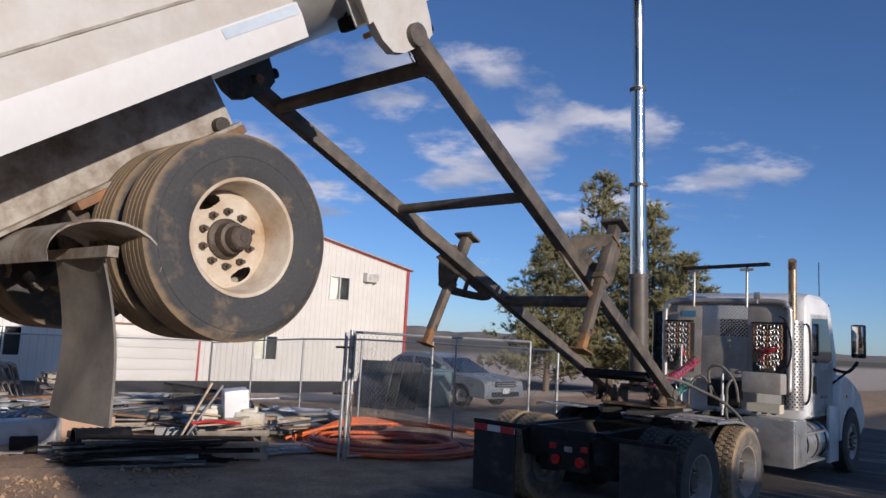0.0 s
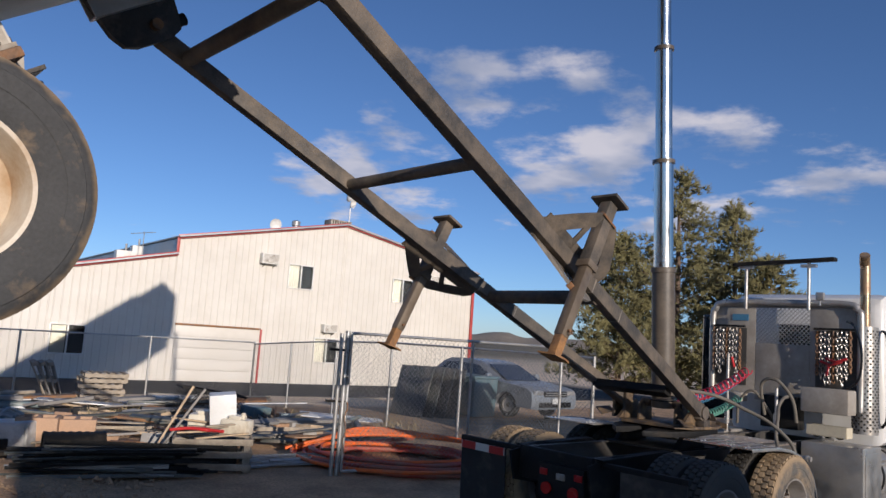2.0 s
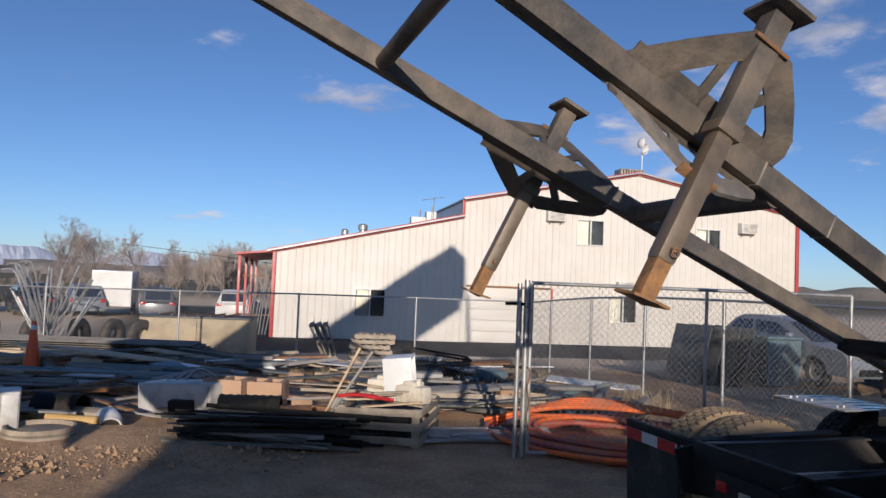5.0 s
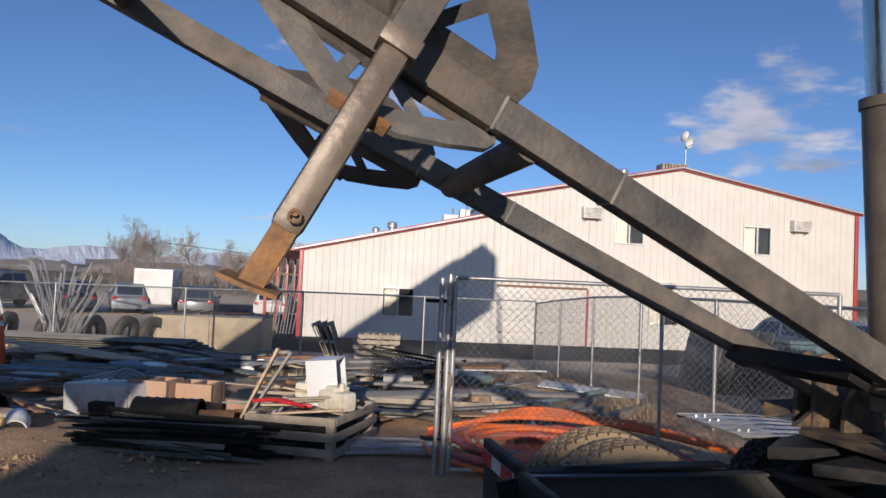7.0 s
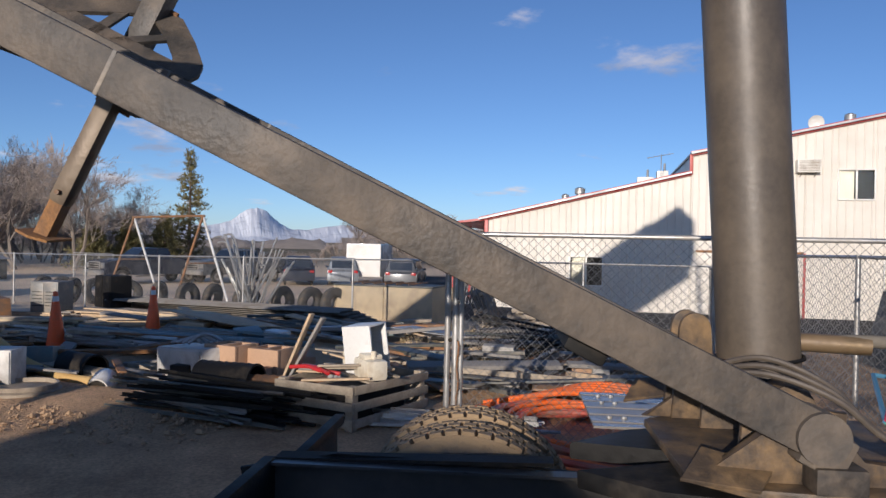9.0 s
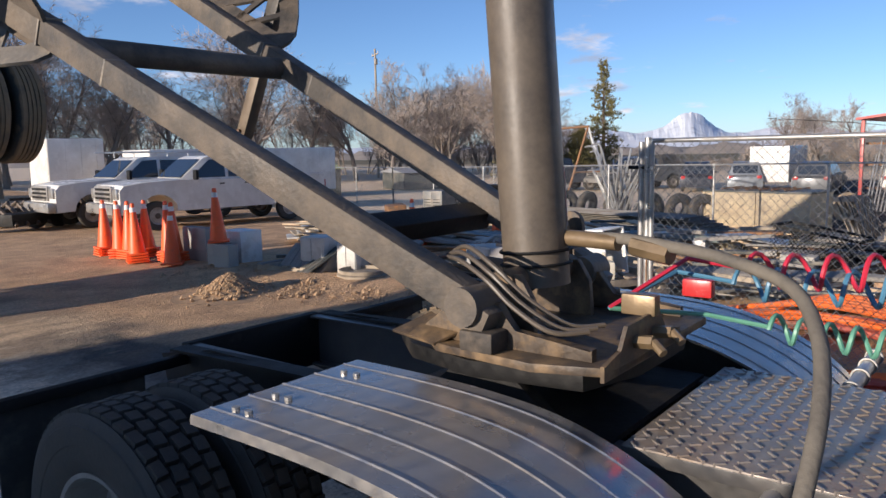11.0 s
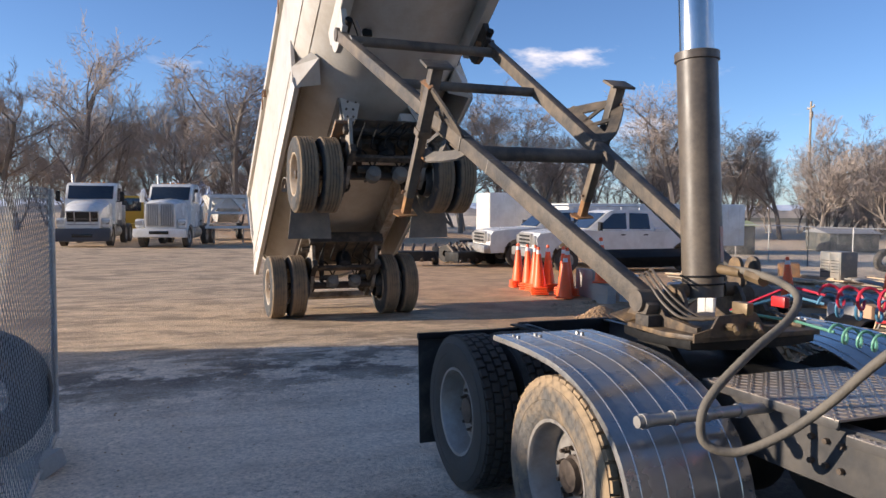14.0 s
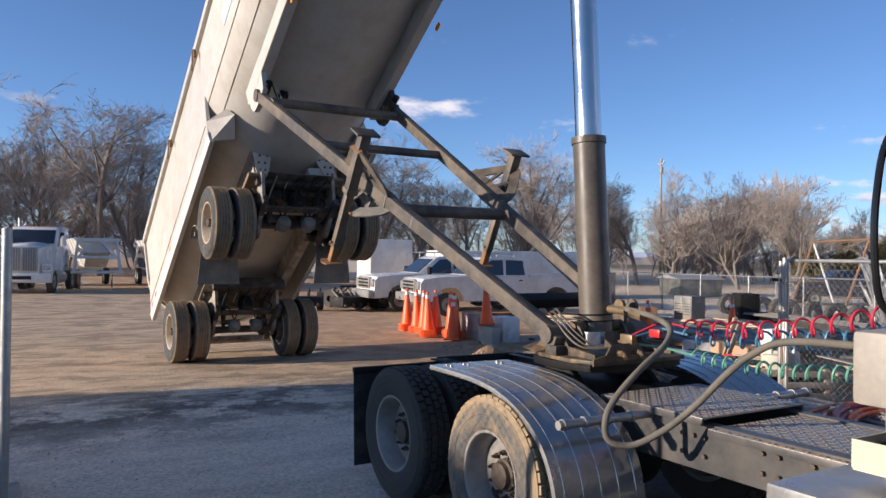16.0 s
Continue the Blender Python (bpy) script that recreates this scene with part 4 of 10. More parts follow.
def nose_lean(z):
    """The front wall leans forward towards its top."""
    return 0.62 * (z - 0.62)


M_strip = surf("clean_white_strip", (0.66, 0.635, 0.59), 0.45, var=0.05, big=2, fine=20, bump=0.02, dirt=(0.6, 0.56, 0.5), amount=0.2, dscale=2)
M_tape = surf("faded_blue_tape", (0.5, 0.55, 0.58), 0.5, var=0.1, big=4, fine=20, bump=0.03)
M_brass = surf("brass_fitting", (0.25, 0.18, 0.1), 0.5, 0.6, var=0.2, bump=0.1, dirt=(0.2, 0.14, 0.08), amount=0.4, dscale=9)


def build_trailer():
    root = thing("dump_trailer", "raised cream half-round end-dump trailer with black draft arms", "trailer", VEH)

    def p(name, bm, mt, label="", m=TUB, parent=None, smooth=38):
        return part(name, bm, mt, parent or root, label, m, smooth)

    bm = BM()
    out, inn = tub_section(RAD, SIDE_TOP), tub_section(RAD - 0.035, SIDE_TOP)
    ring = out + inn[::-1]
    cuts = [TAIL] + [TAIL + (NOSE - TAIL) * i / 14 for i in range(1, 14)] + [NOSE]
    loft(bm, [[Vector((x, s + (nose_lean(z) if s == NOSE else 0), z)) for x, z in ring] for s in cuts])
    tub = p("tub", bm, M_white, "cream-white smooth half-round steel tub")
    # lengthwise weld seams low on the sides
    for sx in (-1, 1):
        for ang in (12, 30):
            a = radians(ang)
            bm = BM()
            bar(bm, (sx * (RAD + 0.002) * math.cos(a), TAIL, ARC_Z - (DEEP + 0.002) * math.sin(a)), (sx * (RAD + 0.002) * math.cos(a), NOSE, ARC_Z - (DEEP + 0.002) * math.sin(a)), 0.012, 0.012)
            p("weld_seam", bm, M_frame)
    bm = BM()
    poly = [(x, z) for x, z in tub_section(RAD - 0.03, SIDE_TOP)]
    slab(bm, poly, 0.05, Matrix(((1, 0, 0, 0), (0, 0.62, -1, NOSE - 0.40), (0, 1, 0, 0), (0, 0, 0, 1))))
    p("front_wall", bm, M_white)
    bm = BM()
    slab(bm, [(x * 1.03, z + (0.05 if z > 2 else -0.03)) for x, z in tub_section(RAD, SIDE_TOP)], 0.08, Matrix(((1, 0, 0, 0), (0, 0, -1, TAIL - 0.01), (0, 1, 0, 0), (0, 0, 0, 1))))
    p("tailgate", bm, M_white)
    for sx in (-1, 1):
        bm = BM()
        box(bm, (sx * (RAD + 0.012), (TAIL + NOSE) / 2, SIDE_TOP + 0.02), (0.1, NOSE - TAIL, 0.13), bev=0.02)
        p("top_rail", bm, M_white)
        # draft rail: a folded channel under the arc, from the nose to behind the axles
        bm = BM()
        x = sx * 0.86
        zb = 0.84
        box(bm, (x, (4.9 + NOSE) / 2, (zb + 1.12) / 2), (0.012, NOSE - 4.9, 1.12 - zb))
        box(bm, (x + sx * 0.06, (4.9 + NOSE) / 2, zb), (0.13, NOSE - 4.9, 0.014))
        box(bm, (x + sx * 0.125, (4.9 + NOSE) / 2, zb + 0.12), (0.014, NOSE - 4.9, 0.24))
        p("draft_rail", bm, M_white, "cream folded steel rail under the tub")
        # beam above the axles
        bm = BM()
        x = sx * 0.66
        box(bm, (x, 1.4, 0.79), (0.016, 4.8, 0.44))
        box(bm, (x + sx * 0.02, 1.4, 0.57), (0.16, 4.8, 0.022), bev=0.004)
        p("frame_beam", bm, M_frame, "grey steel beam with a lower flange")
        bm = BM()
        box(bm, (x + sx * 0.02, 3.25, 0.535), (0.17, 1.12, 0.05), bev=0.012)
        p("wear_strip", bm, M_rust, "rusty steel strip")
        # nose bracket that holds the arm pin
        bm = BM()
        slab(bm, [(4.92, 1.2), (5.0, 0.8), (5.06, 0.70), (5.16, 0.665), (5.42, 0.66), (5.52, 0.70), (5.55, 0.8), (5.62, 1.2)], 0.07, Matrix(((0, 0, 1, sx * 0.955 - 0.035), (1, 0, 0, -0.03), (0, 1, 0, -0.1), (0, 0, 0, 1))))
        # the right bracket is white, the left one takes the dark underframe material
        br = p("pin_bracket", bm, M_white if sx > 0 else M_under, "white steel pin bracket" if sx > 0 else "dark steel pin bracket")
        bm = BM()
        rod(bm, [(sx * 0.87, 5.31, 0.68), (sx * 1.012, 5.31, 0.68)], 0.042, 20)
        part("pin", bm, M_rust, br, "", TUB)
        # gusset plate with bolt heads
        bm = BM()
        slab(bm, [(0.46, 0.56), (0.64, 0.56), (0.64, 1.0), (0.5, 1.06), (0.34, 1.0), (0.36, 0.9)], 0.016, Matrix(((sx, 0, 0, 0), (0, 0, -1, 3.82), (0, 1, 0, 0), (0, 0, 0, 1))))
        gs = p("gusset", bm, M_white)
        for yy, zz in ((0.5, 0.62), (0.58, 0.62), (0.48, 0.76), (0.58, 0.76), (0.42, 0.9), (0.54, 0.9)):
            bm = BM()
            rod(bm, [(sx * yy, 3.815, zz), (sx * yy, 3.84, zz)], 0.016, 8)
            part("bolt", bm, M_hub, gs, "", TUB)
        # wing: a skirt that carries the tub's side down over the wheels
        bm = BM()
        sec = [(RAD - 0.01, 1.86), (RAD + 0.012, 1.80), (RAD + 0.05, 1.26), (RAD + 0.052, 1.04), (RAD + 0.03, 0.92), (RAD - 0.02, 0.91), (RAD + 0.0, 1.03), (RAD - 0.03, 1.75)]
        loft(bm, [[Vector((sx * x, s, z)) for x, z in sec] for s in (TAIL, 1.0, 2.5, 4.03)])
        wg = p("wing", bm, M_white, "cream side skirt above the wheels")
        bm = BM()
        loft(bm, [[Vector((sx * x, s, z)) for x, z in ((RAD + 0.054, 1.1), (RAD + 0.0555, 1.04), (RAD + 0.034, 0.915), (RAD + 0.05, 0.905), (RAD + 0.068, 1.03), (RAD + 0.06, 1.1))] for s in (TAIL, 4.045)])
        part("wing_strip", bm, M_strip, wg, "cleaner white strip along the skirt's edge", TUB)
        bm = BM()
        loft(bm, [[Vector((sx * x, s, z)) for x, z in ((RAD + 0.0605, 1.09), (RAD + 0.0685, 1.035), (RAD + 0.0715, 1.035), (RAD + 0.0635, 1.09))] for s in (3.5, 4.03)])
        part("tape_patch", bm, M_tape, wg, "pale blue faded tape", TUB)
        bm = BM()
        box(bm, (sx * (RAD + 0.048), 1.41, 1.265), (0.02, 5.1, 0.014))
        p("weld_seam", bm, M_frame)
        # wedge that closes the wing's front
        bm = BM()
        v = [Vector(q) for q in ((sx * (RAD + 0.03), 4.03, 0.92), (sx * (RAD + 0.05), 4.03, 1.3), (sx * 1.15, 4.03, 1.38), (sx * 0.95, 4.03, 1.12), (sx * 0.95, 4.03, 1.0),
                                 (sx * 1.1, 4.34, 1.3), (sx * 1.0, 4.34, 1.2))]
        vs = [bm.verts.new(q) for q in v]
        for f in ((0, 1, 2, 3, 4), (0, 4, 6), (4, 3, 6), (3, 2, 5, 6), (2, 1, 5), (1, 0, 6, 5)):
            bm.faces.new([vs[i] for i in f])
        p("wing_cap", bm, M_white)
        # marker lights
        for s in (6.9, 1.0):
            bm = BM()
            box(bm, (sx * (0.86 + 0.14) if s > 5 else sx * (RAD + 0.05), s, 0.66 if s > 5 else 1.1), (0.03, 0.11, 0.06), bev=0.012)
            p("marker_light", bm, M_amber, "amber marker light")
        for s in (-0.9, -0.5):
            bm = BM()
            box(bm, (sx * (RAD + 0.05), s, 1.1), (0.03, 0.1, 0.08), bev=0.012)
            p("marker_light", bm, M_red, "red marker light")
        for s in (2.0, 4.1, 6.2, 8.3):
            bm = BM()
            box(bm, (sx * (RAD + 0.07), s, 2.66), (0.05, 0.05, 0.14), bev=0.008)
            rod(bm, [(sx * (RAD + 0.1), s, 2.72), (sx * (RAD + 0.12), s - 0.12, 2.4)], 0.012, 6)
            p("tarp_hook", bm, M_rust, "rusty tarp hook")
    # faded blue lettering plate on the side
    bm = BM()
    box(bm, (RAD + 0.004, 5.6, 2.02), (0.006, 0.52, 0.26))
    p("side_decal", bm, surf("faded_blue_decal", (0.42, 0.53, 0.68), 0.5, var=0.1, bump=0.02, dirt=(0.7, 0.68, 0.62), amount=0.35, dscale=7))
    # bolster and cross tubes under the belly
    for s, z, r in ((3.7, 0.6, 0.05), (3.35, 0.55, 0.06), (0.4, 0.55, 0.05)):
        bm = BM()
        rod(bm, [(-0.72, s, z), (0.72, s, z)], r, 14)
        p("cross_tube", bm, M_under)
    for s, w, h in ((3.74, 0.1, 0.2), (3.5, 0.1, 0.24), (2.72, 0.1, 0.2), (0.8, 0.12, 0.2)):
        bm = BM()
        box(bm, (0, s, 0.5), (1.3, w, h), bev=0.01)
        p("cross_member", bm, M_under, "dark greasy cross member")
    # bogies
    for s in (0.0, 3.15):
        bm = BM()
        up = 0.1 if s > 1 else 0.02
        rod(bm, [(-0.95, s, up), (0.95, s, up)], 0.064, 18)
        ax = p("axle", bm, M_hub, "greasy round axle beam")
        for sx in (-1, 1):
            bm = BM()
            slab(bm, [(s - 0.1, 0.56), (s - 0.16, 0.1), (s - 0.05, -0.1), (s + 0.14, -0.06), (s + 0.55, 0.2), (s + 0.72, 0.56)], 0.05, Matrix(((0, 0, 1, sx * 0.56 - 0.025), (1, 0, 0, 0), (0, 1, 0, 0), (0, 0, 0, 1))))
            p("hanger", bm, M_frame, "grey trailing-arm hanger")
            bm = BM()
            bar(bm, (sx * 0.56, s + 0.62, 0.12), (sx * 0.56, s - 0.42, 0.06), 0.09, 0.12, bev=0.012)
            p("trailing_arm", bm, M_under)
            bm = BM()
            lathe(bm, [(0.001, 0.1), (0.1, 0.1), (0.125, 0.15), (0.115, 0.21), (0.135, 0.27), (0.125, 0.34), (0.10, 0.4), (0.001, 0.4)], Matrix.Translation((sx * 0.52, s - 0.34, 0)) @ pose(0, 0, 0, 0, -90, 0), 22, close=False)
            p("air_bag", bm, M_black, "black rubber air spring")
            bm = BM()
            lathe(bm, [(0.001, -0.12), (0.07, -0.12), (0.1, -0.07), (0.104, 0.0), (0.112, 0.005), (0.112, 0.022), (0.104, 0.028), (0.094, 0.09), (0.04, 0.12), (0.001, 0.12)], Matrix.Translation((sx * 0.2, s + 0.2, -0.03)) @ pose(0, 0, 0, 0, 0, 90), 24, close=False)
            rod(bm, [(sx * 0.2, s + 0.2, -0.03), (sx * 0.28, s + 0.02, -0.02)], 0.02, 8)
            p("brake_chamber", bm, M_flap, "dusty round brake chamber")
            bm = BM()
            bar(bm, (sx * 0.42, s + 0.2, 0.06), (sx * 0.1, s + 0.2, 0.06), 0.1, 0.06, bev=0.01)
            p("chamber_bracket", bm, M_under)
            bm = BM()
            lathe(bm, [(0.2, 0), (0.21, 0.02), (0.21, 0.2), (0.2, 0.22)], Matrix.Translation((sx * 0.6 if sx > 0 else -0.82, s, 0)), 28)
            p("brake_drum", bm, M_under)
        for sx in (-1, 1):
            for dx in (1.17, 0.825):
                wheel(root, TUB @ Vector((sx * dx, s, 0.1 if s > 1 else 0.02)), sx, "trailer", spin=17 * s + 40 * sx, hub=dx > 1, size=1.03)
        # flaps hang plumb behind the wheels
        for sx in (-1, 1):
            top = TUB @ Vector((sx * 0.95, s - 0.66, 0.34))
            bm = BM()
            rows = []
            for k in range(11):
                h = k / 10
                w = 0.25 + 0.08 * h
                cen = top + Vector((0, 0.10 * h + 0.05 * math.sin(h * 4.2), -0.76 * h))
                rows.append([cen + Vector((w * u, 0.02 * math.sin(3 * u + 5 * h) + e, 0)) for u, e in ((-1, 0), (-0.5, 0), (0, 0), (0.5, 0), (1, 0), (1, 0.012), (0.5, 0.012), (0, 0.012), (-0.5, 0.012), (-1, 0.012))])
            loft(bm, rows)
            if s > 1:
                p("mud_flap", bm, M_flap, "dusty grey mud flap", m=None)
                bm = BM()
                arch = [top + Vector((0, 0.26 * math.cos(radians(a)) - 0.02, 0.16 * math.sin(radians(a)))) for a in range(195, -16, -15)]
                loft(bm, [[q + Vector((-0.36, 0, 0)), q + Vector((0.36, 0, 0)), q + Vector((0.36, 0, -0.012)), q + Vector((-0.36, 0, -0.012))] for q in arch])
                bar(bm, top + Vector((0.36, 0, 0.02)), top + Vector((-0.36, 0, 0.02)), 0.05, 0.05)
                p("flap_hanger", bm, M_frame, "bent grey flap bracket", m=None)
            else:
                bm.free()
    # dark suspension bay over each axle: closing plates, centre bag, shocks and lines
    for s in (0.0, 3.1):
        bm = BM()
        box(bm, (0, s + 0.42, 0.47), (1.04, 0.86, 0.02))
        p("bay_plate", bm, M_under, "dark greasy plate above the axle")
        bm = BM()
        lathe(bm, [(0.001, 0.0), (0.1, 0.0), (0.13, 0.05), (0.12, 0.1), (0.14, 0.16), (0.13, 0.22), (0.1, 0.28), (0.001, 0.28)], Matrix.Translation((0.0, s + 0.42, 0.14)) @ pose(0, 0, 0, 0, -90, 0), 22, close=False)
        p("lift_bag", bm, M_black, "black ribbed air bag")
        bm = BM()
        bar(bm, (-0.56, s + 0.42, 0.13), (0.56, s + 0.42, 0.13), 0.12, 0.05, bev=0.008)
        p("bag_beam", bm, M_under)
        for sx in (-1, 1):
            bm = BM()
            rod(bm, [(sx * 0.36, s + 0.08, 0.05), (sx * 0.4, s + 0.5, 0.42)], 0.035, 12)
            rod(bm, [(sx * 0.37, s + 0.18, 0.14), (sx * 0.4, s + 0.5, 0.42)], 0.045, 12)
            p("shock_absorber", bm, M_under)
        for k in range(5):
            bm = BM()
            x0 = -0.42 + 0.2 * k
            rod(bm, spline([(x0, s + 0.84, 0.42), (x0 + 0.1, s + 0.6, 0.3 - 0.03 * k), (x0 - 0.06, s + 0.42, 0.24), (0.2 if k > 2 else -0.2, s + 0.26, 0.06)], 5), 0.013, 6)
            p("air_line", bm, M_black, "black air line")
    # tail lamps and bumper
    bm = BM()
    box(bm, (0, TAIL - 0.05, 0.45), (2.2, 0.1, 0.12), bev=0.01)
    p("rear_bumper", bm, M_frame)
    # air tank and lamp box by the nose of the beam
    bm = BM()
    box(bm, (-0.42, 3.66, 0.66), (0.4, 0.26, 0.24), bev=0.03)
    p("light_box", bm, M_white)
    bm = BM()
    for i, (x, z) in enumerate(((-0.2, 0.45), (0.05, 0.5), (0.25, 0.42), (-0.05, 0.38), (0.12, 0.36))):
        rod(bm, [(x - 0.3, 3.8 + 0.05 * i, z + 0.06), (x - 0.1, 3.75, z - 0.03), (x + 0.1, 3.7, z + 0.05), (x + 0.3, 3.6 + 0.04 * i, z)], 0.014, 6)
    p("air_line", bm, M_black, "black air lines")

    # ---- draft arms ----
    AUP = Vector((0, 0.44, 0.9))
    ARMS = {1: (Vector((0.43, 0.0, 1.376)), Vector((0.975, -5.5, 4.05))), -1: (Vector((-0.42, 0.0, 1.374)), Vector((-1.03, -5.5, 4.08)))}
    for sx in (-1, 1):
        a, c = ARMS[sx]
        weld = a.lerp(c, 0.413)
        bm = BM()
        bar(bm, a, weld, 0.102, 0.122, AUP, bev=0.01)
        arm = part("draft_arm", bm, M_arm, root, "dusty black steel draft arm")
        bm = BM()
        bar(bm, weld, c, 0.11, 0.132, AUP, bev=0.012)
        part("arm_sleeve", bm, M_arm, arm)
        ax_w = (c - a).normalized()
        for k, w, h in ((0.413, 0.116, 0.138), (0.33, 0.104, 0.124)):
            bm = BM()
            q = a.lerp(c, k)
            bar(bm, q - ax_w * 0.006, q + ax_w * 0.006, w, h, AUP, bev=0.002)
            part("weld_bead", bm, M_bracket, arm)
        bm = BM()
        rod(bm, [a - Vector((0.075, 0, 0)), a + Vector((0.075, 0, 0))], 0.066, 28)
        box(bm, a + Vector((0, 0.02, -0.04)), (0.1, 0.12, 0.11), Euler((radians(-26), 0, 0)).to_matrix(), bev=0.012)
        part("arm_eye", bm, M_arm, arm)
        bm = BM()
        rail_dir = (TUB.to_3x3() @ Vector((0, 1, 0))).normalized()
        rod(bm, [c + rail_dir * 0.05 - Vector((sx * 0.06, 0, 0)), c + rail_dir * 0.26 - Vector((sx * 0.06, 0, 0))], 0.048, 16)
        part("rubber_sleeve", bm, M_black, arm, "black sleeve above the arm pin")
        bm = BM()
        rod(bm, [c - Vector((0.06, 0, 0)), c + Vector((0.06, 0, 0))], 0.085, 24)
        part("arm_eye", bm, M_arm, arm)
    for f, z, r, w in ((-2.12, 2.39, 0.062, 0.63), (-3.76, 3.21, 0.05, 0.8), (-5.22, 3.93, 0.062, 0.94)):
        bm = BM()
        rod(bm, [(-w, f, z), (w, f, z)], r, 18)
        part("cross_pipe", bm, M_arm, root, "black steel pipe between the arms")
    bm = BM()
    box(bm, (-0.03, -0.575, 1.585), (0.88, 0.12, 0.085), Euler((radians(-26), 0, 0)).to_matrix(), bev=0.012)
    part("cross_box", bm, M_black, root)
    # ---- landing legs and their truss brackets ----
    LEGS = {1: (Vector((0.89, -2.36, 3.13)), Vector((0.94, -3.02, 1.9))), -1: (Vector((-1.0, -2.43, 3.09)), Vector((-0.995, -3.03, 1.875)))}
    for sx in (-1, 1):
        t, ft = LEGS[sx]
        d = (ft - t).normalized()
        side = Vector((1, 0, 0))
        fw = side.cross(d)
        rotm = Matrix((side, fw, -d)).transposed()
        bm = BM()
        bar(bm, t, t + d * 0.62, 0.104, 0.11, fw, bev=0.01)
        leg = part("leg", bm, M_arm, root, "dark steel landing leg with a rusty sliding foot")
        bm = BM()
        box(bm, t - d * 0.02, (0.25, 0.2, 0.025), rotm, bev=0.004)
        part("top_plate", bm, M_arm, leg)
        bm = BM()
        bar(bm, t + d * 0.58, t + d * 0.64, 0.127, 0.127, fw, bev=0.008)
        part("collar", bm, M_wornsteel if sx > 0 else M_arm, leg, "worn steel collar")
        bm = BM()
        bar(bm, t + d * 0.6, ft - d * 0.14, 0.096, 0.096, fw, bev=0.03)
        part("inner_tube", bm, M_wornsteel, leg, "worn brown inner tube")
        bm = BM()
        bar(bm, ft - d * 0.16, ft + d * 0.04, 0.075, 0.075, fw, bev=0.006)
        part("foot_tube", bm, M_orust, leg)
        bm = BM()
        slab(bm, [(-0.09, -0.08), (0.09, -0.09), (0.12, 0.0), (0.09, 0.08), (-0.09, 0.09)], 0.012, Matrix.Translation(ft + d * 0.035) @ rotm.to_4x4() @ pose(0, 0, 0, 8, 5, 0))
        part("foot_plate", bm, M_orust, leg, "bent rusty foot plate")
        bm = BM()
        pin = ft - d * 0.2
        rod(bm, [pin - Vector((0.07, 0, 0)), pin + Vector((0.07, 0, 0))], 0.012, 8)
        ring = [pin + Vector((sx * 0.075, 0.017 * math.cos(k * math.tau / 12), 0.017 * math.sin(k * math.tau / 12) - 0.012)) for k in range(12)]
        rod(bm, ring, 0.004, 5, closed=True)
        part("lock_pin", bm, M_rust, leg)
        # D-shaped cut-out plates that hold the leg out from the arm, one above and one below it
        a, c = ARMS[sx]
        ax_arm = (c - a).normalized()
        mid_arm = a.lerp(c, 0.483) + Vector((sx * 0.05, 0, 0))
        for name, k, lift in (("upper_bracket", 0.16, 0.06), ("lower_bracket", 0.84 if sx > 0 else 0.67, -0.06)):
            inset = 0.08 if name == "lower_bracket" and sx > 0 else 0.0
            q = t + d * k + Vector((sx * (0.05 - inset), 0, 0))
            armc = mid_arm - d * lift - Vector((sx * inset, 0, 0))
            v = q - armc
            nrm = ax_arm.cross(v).normalized()
            v = nrm.cross(ax_arm)
            V = (q - armc).dot(v)
            skew = (q - armc).dot(ax_arm)

            def at(u, w):
                return armc + ax_arm * (u + skew * w) + v * (V * w)

            outer = [(-0.47, 0.0), (-0.475, 0.16), (-0.44, 0.36), (-0.3, 0.68), (-0.13, 1.0), (0.1, 1.0), (0.2, 0.76), (0.3, 0.5), (0.4, 0.22), (0.47, 0.0)]
            inner = [(-0.34, 0.0), (-0.335, 0.13), (-0.3, 0.27), (-0.19, 0.5), (-0.07, 0.7), (0.04, 0.7), (0.1, 0.54), (0.16, 0.37), (0.23, 0.17), (0.28, 0.0)]
            bm = BM()
            loft(bm, [[at(*o) - nrm * 0.01, at(*o) + nrm * 0.01, at(*e) + nrm * 0.01, at(*e) - nrm * 0.01] for o, e in zip(outer, inner)])
            # right lower plate and struts are coloured paler, as if sunlit; the rest stay dark
            br = part(name, bm, M_bracket if name == "lower_bracket" and sx > 0 else M_arm, leg, "cut-out dusty steel bracket plate")
            for u0, (u1, w1) in ((-0.04, (-0.2, 0.6)), (0.06, (0.1, 0.7))):
                bm = BM()
                bar(bm, at(u0, 0.0), at(u1, w1), 0.05, 0.016, nrm)
                part("strut", bm, M_bracket if name == "lower_bracket" and sx > 0 else M_arm, br)
            bm = BM()
            bar(bm, at(-0.46, 0.09), at(0.45, 0.09), 0.075, 0.016, nrm)
            part("base_strip", bm, M_arm, br)
            bm = BM()
            bar(bm, at(-0.1, 1.0), at(0.1, 1.0), 0.016, 0.05, nrm, bev=0.003)
            part("leg_clamp", bm, M_rust, br, "rusty clamp plate at the leg")
    # hoses that arch over the right pivot
    for k in range(3):
        bm = BM()
        o = 0.03 * k
        rod(bm, spline([(0.3 - o, -0.24, 1.50), (0.38 - o, -0.1, 1.515 + o * 0.6), (0.43 - o, 0.05, 1.465 + o * 0.5), (0.43 - o * 1.4, 0.16, 1.38 + o * 0.3), (0.40 - o * 2, 0.28, 1.31), (0.3 - o * 2, 0.36, 1.3)]), 0.0085, 8)
        part("hose", bm, M_hoist, root, "dusty brown hydraulic hose")
